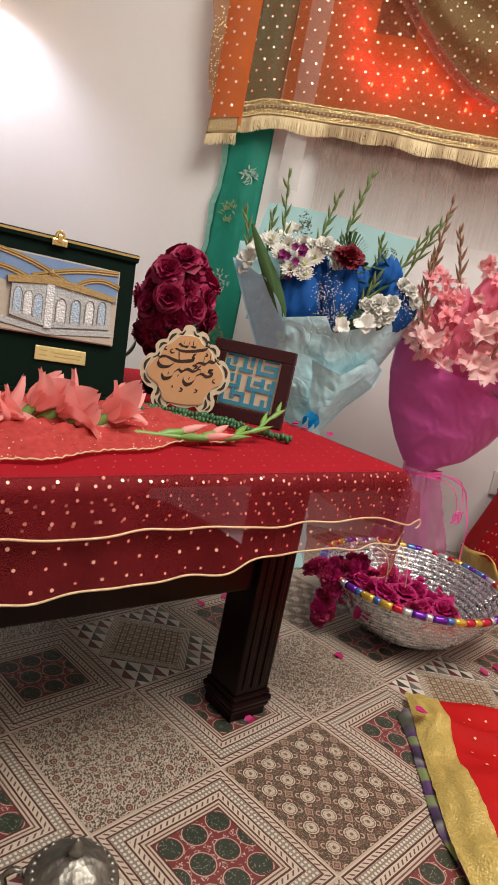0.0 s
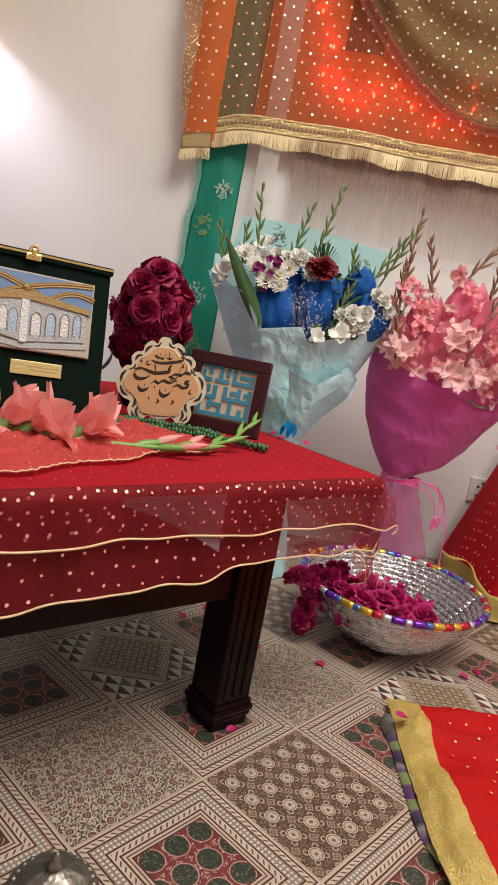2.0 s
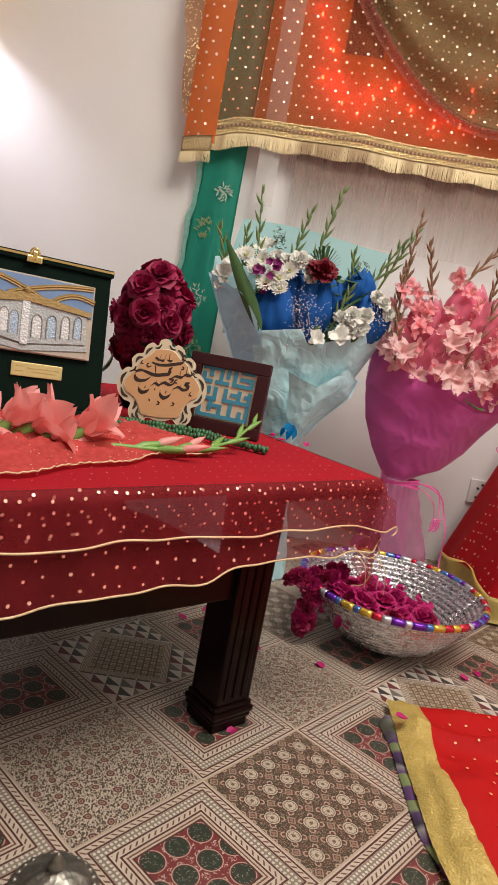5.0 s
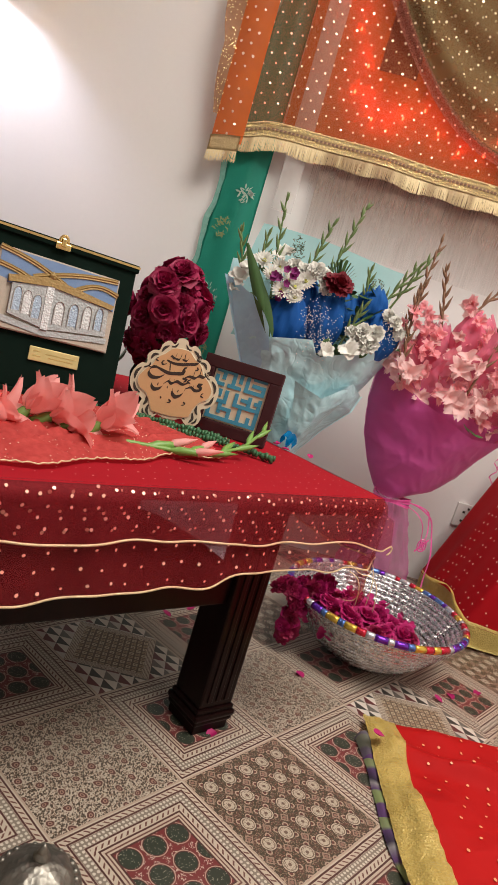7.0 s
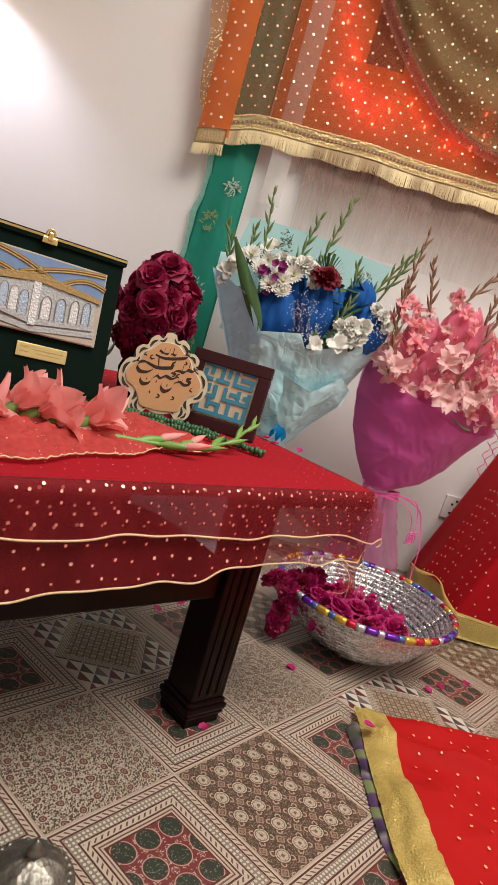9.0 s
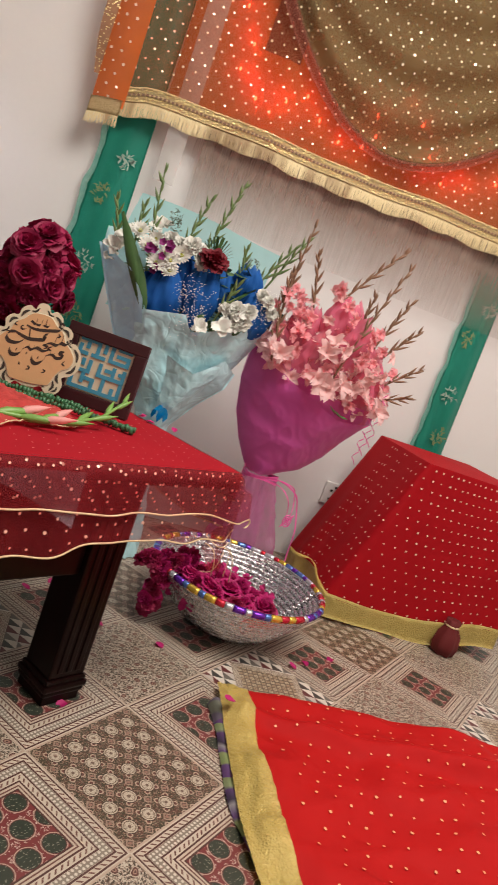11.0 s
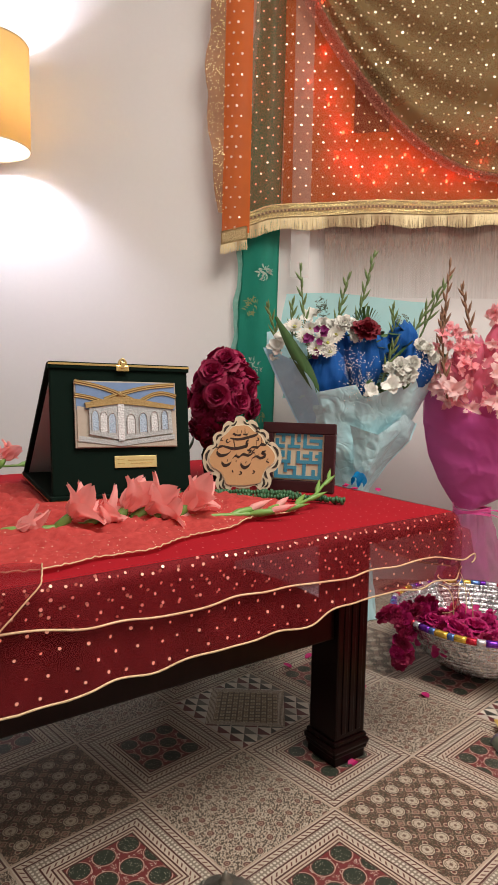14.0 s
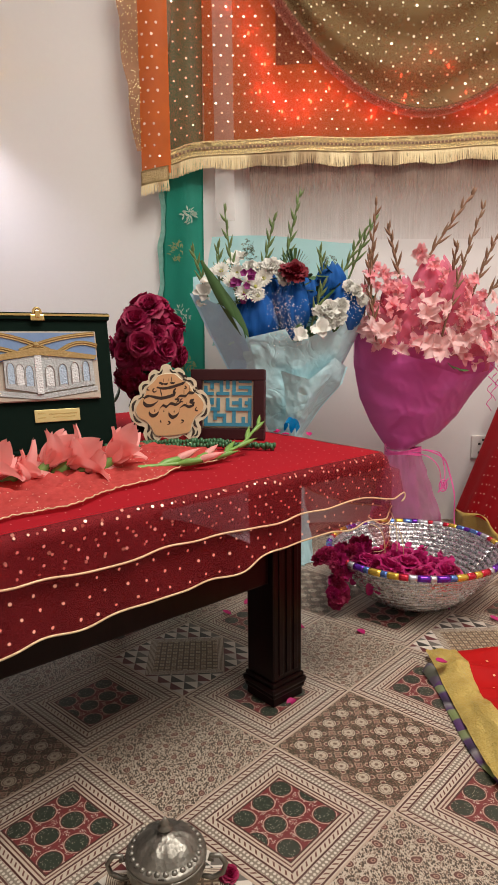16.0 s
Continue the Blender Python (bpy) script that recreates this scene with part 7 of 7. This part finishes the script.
# ---- red spread with gold border on the floor ----
def striped_mat():
    k = Mat("striped_underside", (0.4, 0.3, 0.4), 0.8)
    (x, y, z), _ = k.pos()
    s = (y * 7.0 + x * 3.0 + (k.noise(9.0, 2.0) - 0.5) * 0.5).frac()
    c = k.ramp(s, (0.0, (0.09, 0.035, 0.13)), (0.20, (0.10, 0.045, 0.14)), (0.24, (0.20, 0.25, 0.09)), (0.44, (0.22, 0.27, 0.11)), (0.48, (0.10, 0.04, 0.15)), (0.60, (0.26, 0.24, 0.25)), (0.66, (0.03, 0.02, 0.04)), (0.80, (0.08, 0.035, 0.12)), (0.85, (0.21, 0.25, 0.12)), (0.97, (0.19, 0.23, 0.10)))
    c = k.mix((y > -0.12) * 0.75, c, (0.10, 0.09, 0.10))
    k.bump(k.noise(500.0, 2.0), 0.2, 0.001)
    k.set(Base_Color=c)
    return k


def floor_spread():
    t = thing("floor_spread", Matrix.Translation((0.37, 0.45, 0.0)), "folded red spread with broad gold brocade border on the floor", "spread")

    def fn(s, q):
        # s runs along the far edge, q towards the viewer
        y = -0.95 * q
        left = 0.0 - 0.02 * math.sin(3.0 * q) + 0.30 * max(0.0, q - 0.42) ** 1.3
        x = left + s * (1.15 - left)
        y += -0.03 * s + 0.02 * math.sin(5 * s) * (1 - q)
        h = 0.020 + 0.007 * math.sin(9 * x + 2) + 0.026 * noise.noise((x * 6, y * 7, 2.0)) + 0.022 * (0.25 - abs(noise.noise((x * 5 + 3 * y, y * 9 - 2 * x, 7.0)))) + 0.006 * noise.noise((x * 17, y * 15, 7.0)) + 0.026 * math.exp(-((y + 0.09 + 0.12 * x) / 0.025) ** 2) * min(1, 6 * s)
        edge = min(1.0, s / 0.03, q / 0.03 + 0.15)
        return (x, y, 0.004 + max(0.004, h) * (0.35 + 0.65 * edge))
    part("red_cloth", sheet(lambda s, q: fn(0.044 + 0.956 * s, q), 120, 120), BLANKET_RED, t, "bright red cloth", True)
    part("gold_border", sheet(lambda s, q: tuple(Vector(fn(0.046 * s, q)) + Vector((0.012 * s * (0.6 + 0.4 * math.sin(19 * q)), 0, 0.003 + 0.006 * s * (1 - s) * 4 * noise.noise((s * 3, q * 16, 4)) + 0.003 * noise.noise((s * 9, q * 60, 0))))), 12, 120, 0.003), GOLD_BROCADE, t, "crinkled gold brocade border", True)
    cells = [((i + 0.5 * (j % 2) + random.uniform(-0.2, 0.2)) / 27 + 0.08, (j + 0.5) / 26) for i in range(27) for j in range(26)]
    sequins("spread_sequin_scatter", t, lambda s, q: fn(min(1, s), q), [c for c in cells if 0.08 < c[0] < 1], SPREAD_DOT, 0.0030, normal=(0, 0, 1), lift=0.003)
    under = lambda s, q: (0.014 + 0.030 * s + 0.004 * math.sin(4 * q) - 0.02 * math.sin(2.85 * q) + 0.30 * max(0.0, q - 0.34) ** 1.3 - 0.030 - 0.010 * math.exp(-(q / 0.06) ** 2), -0.062 - 0.75 * q, 0.003 + (0.010 + 0.010 * math.exp(-(q / 0.08) ** 2)) * math.sin(math.pi * s) ** 0.7 + 0.0015 * math.sin(60 * q))
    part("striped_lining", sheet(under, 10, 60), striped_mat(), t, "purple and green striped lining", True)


floor_spread()


# ---- the draped stool ----
def draped_stool():
    t = thing("draped_stool", Matrix.Translation((0.98, 1.16, 0.0)), "stool draped in red dotted cloth with a gold hem", "stool")
    for x in (0.01, 0.28):
        for y in (-0.15, 0.14):
            part("leg", slab(x - 0.016, x + 0.016, y - 0.016, y + 0.016, 0.0, 0.50, bevel=0.003), WOOD, t)
    part("seat", slab(-0.03, 0.31, -0.18, 0.17, 0.50, 0.53, bevel=0.006), WOOD, t)

    def ring(a):
        # a rounded rectangle
        c, s = math.cos(a), math.sin(a)
        k = max(abs(c) / 0.185, abs(s) / 0.19)
        return c / k + 0.14, s / k - 0.005

    def fn(s, q):
        a = 2 * math.pi * s
        x, y = ring(a)
        fl = 1 + 0.10 * q + 0.012 * q * math.sin(14 * a) + 0.012 * q * math.sin(5 * a + 1) + 0.05 * q * max(0.0, math.sin(3 * a - 0.6)) ** 3
        fx = fl + (0.80 if x < 0.14 else 0.35) * q
        z = 0.545 - q * (0.465 + 0.02 * math.sin(3 * a + 1))
        return (0.14 + (x - 0.14) * fx, y * fl, z)
    part("cloth_sides", sheet(fn, 140, 24), STOOL_RED, t, smooth=True)
    part("cloth_top", sheet(lambda s, q: tuple(Vector(fn(s, 0)).lerp(Vector((0.14, 0, 0.552)), q)), 80, 8), STOOL_RED, t, smooth=True)
    low = lambda s, q: tuple(Vector(fn(s, 1.0)) * 1.0 + Vector((0.003 * math.sin(40 * s), 0, 0.010 - 0.075 * q + 0.008 * math.sin(30 * s) * q)))
    part("gold_hem", sheet(low, 140, 5, 0.003), GOLD_BROCADE, t, "gold brocade hem", True)
    cells = [((i + 0.5 * (j % 2) + random.uniform(-0.1, 0.1)) / 64, (j + 0.5) / 15) for i in range(64) for j in range(15)]
    sequins("cloth_sequin_scatter", t, fn, cells, SEQUIN, 0.0030, lift=0.003)


draped_stool()


def velvet_pouch():
    t = thing("velvet_pouch", Matrix.Translation((1.19, 0.915, 0.0)), "dark red velvet pouch by the draped stool", "pouch")
    part("bag", lathe([(0.0, 0.0), (0.032, 0.004), (0.040, 0.03), (0.034, 0.07), (0.018, 0.095), (0.022, 0.115), (0.012, 0.112)], 28, lambda a, z, r: 0.003 * math.sin(7 * a)), MAROON_CLOTH, t, smooth=True)
    bm = bmesh.new()
    tube(bm, [(0.019 * math.cos(a), 0.019 * math.sin(a), 0.095) for a in [6.283 * i / 20 for i in range(21)]], 0.003, 6)
    part("cord", bm, GOLD_EDGE, t)


velvet_pouch()


# ---- wall socket ----
PLASTIC = varied("off_white_plastic", (0.70, 0.68, 0.65), (0.65, 0.63, 0.60), 30.0, 0.5)


def socket(x, z):
    t = thing("wall_socket", Matrix.Translation((x, WALL_Y, z)), "off-white multi-pin wall socket plate", "socket")
    part("plate", slab(-0.042, 0.042, -0.010, 0.0, -0.042, 0.042, bevel=0.003), PLASTIC, t)
    # raised dark blocks stand in for the shade in the pin holes
    for dx, dz in ((0, 0.026), (-0.014, 0.012), (0.014, 0.012), (0.0, -0.004), (-0.014, -0.020), (0.014, -0.020), (0.0, -0.030)):
        part("pin_hole", slab(dx - 0.0045, dx + 0.0045, -0.0112, -0.0096, dz - 0.004, dz + 0.004, bevel=0.001), HOLE_DARK, t)


socket(0.892, 0.272)


# ---- fallen petals ----
def fallen_petals():
    rnd = random.Random(4)
    spots = [(0.125, 0.609), (0.262, 0.568), (0.064, 0.308), (0.607, 0.609), (0.509, 0.683), (0.737, 0.707), (-0.014, 0.756), (0.02, 0.73), (0.03, 0.75), (-0.05, 0.70), (0.64, 0.66), (0.12, 0.62)]
    me = []
    for k in range(3):
        bm = bmesh.new()
        petal_into(bm, Matrix.Identity(4), 0.024, 0.018, 0.6 - 0.5 * k, 0.5, 5, 3)
        me.append(mesh_of("fallen_petal_shape", bm, ROSE_MAGENTA, True))
    for i, (x, y) in enumerate(spots):
        p = part("rose_petal", me[i % 3], None, None, at=Matrix.Translation((x, y, 0.0015)) @ Matrix.Rotation(rnd.random() * 6, 4, "Z"))
        tagged(p, "fallen magenta rose petal on the floor", "petal", "fallen petals")
    p = part("rose_petal", me[0], None, None, at=Matrix.Translation((0.383, 0.352, 0.044)) @ Matrix.Rotation(2.0, 4, "Z") @ Matrix.Scale(1.25, 4))
    tagged(p, "magenta rose petal on the gold border", "petal", "fallen petals")
    for i, (x, y) in enumerate(((0.126, 0.553), (0.085, 0.577), (0.070, 0.640), (0.052, 0.612))):
        p = part("rose_petal", me[i % 3], None, None, at=Matrix.Translation((x, y, TOP + 0.004)) @ Matrix.Rotation(1.3 * i, 4, "Z") @ Matrix.Scale(0.75, 4))
        tagged(p, "small magenta rose petal on the red tablecloth", "petal", "fallen petals")
    for x, y in ((-0.076, -0.105),):
        bloom = part("fallen_rose", rose_mesh("fallen_rose_shape", ROSE_DARK, 0.013, 91), None, None, at=towards((x, y, 0.004), (0.2, -0.4, 1)))
        tagged(bloom, "small fallen dark red rose on the floor", "rose")


fallen_petals()
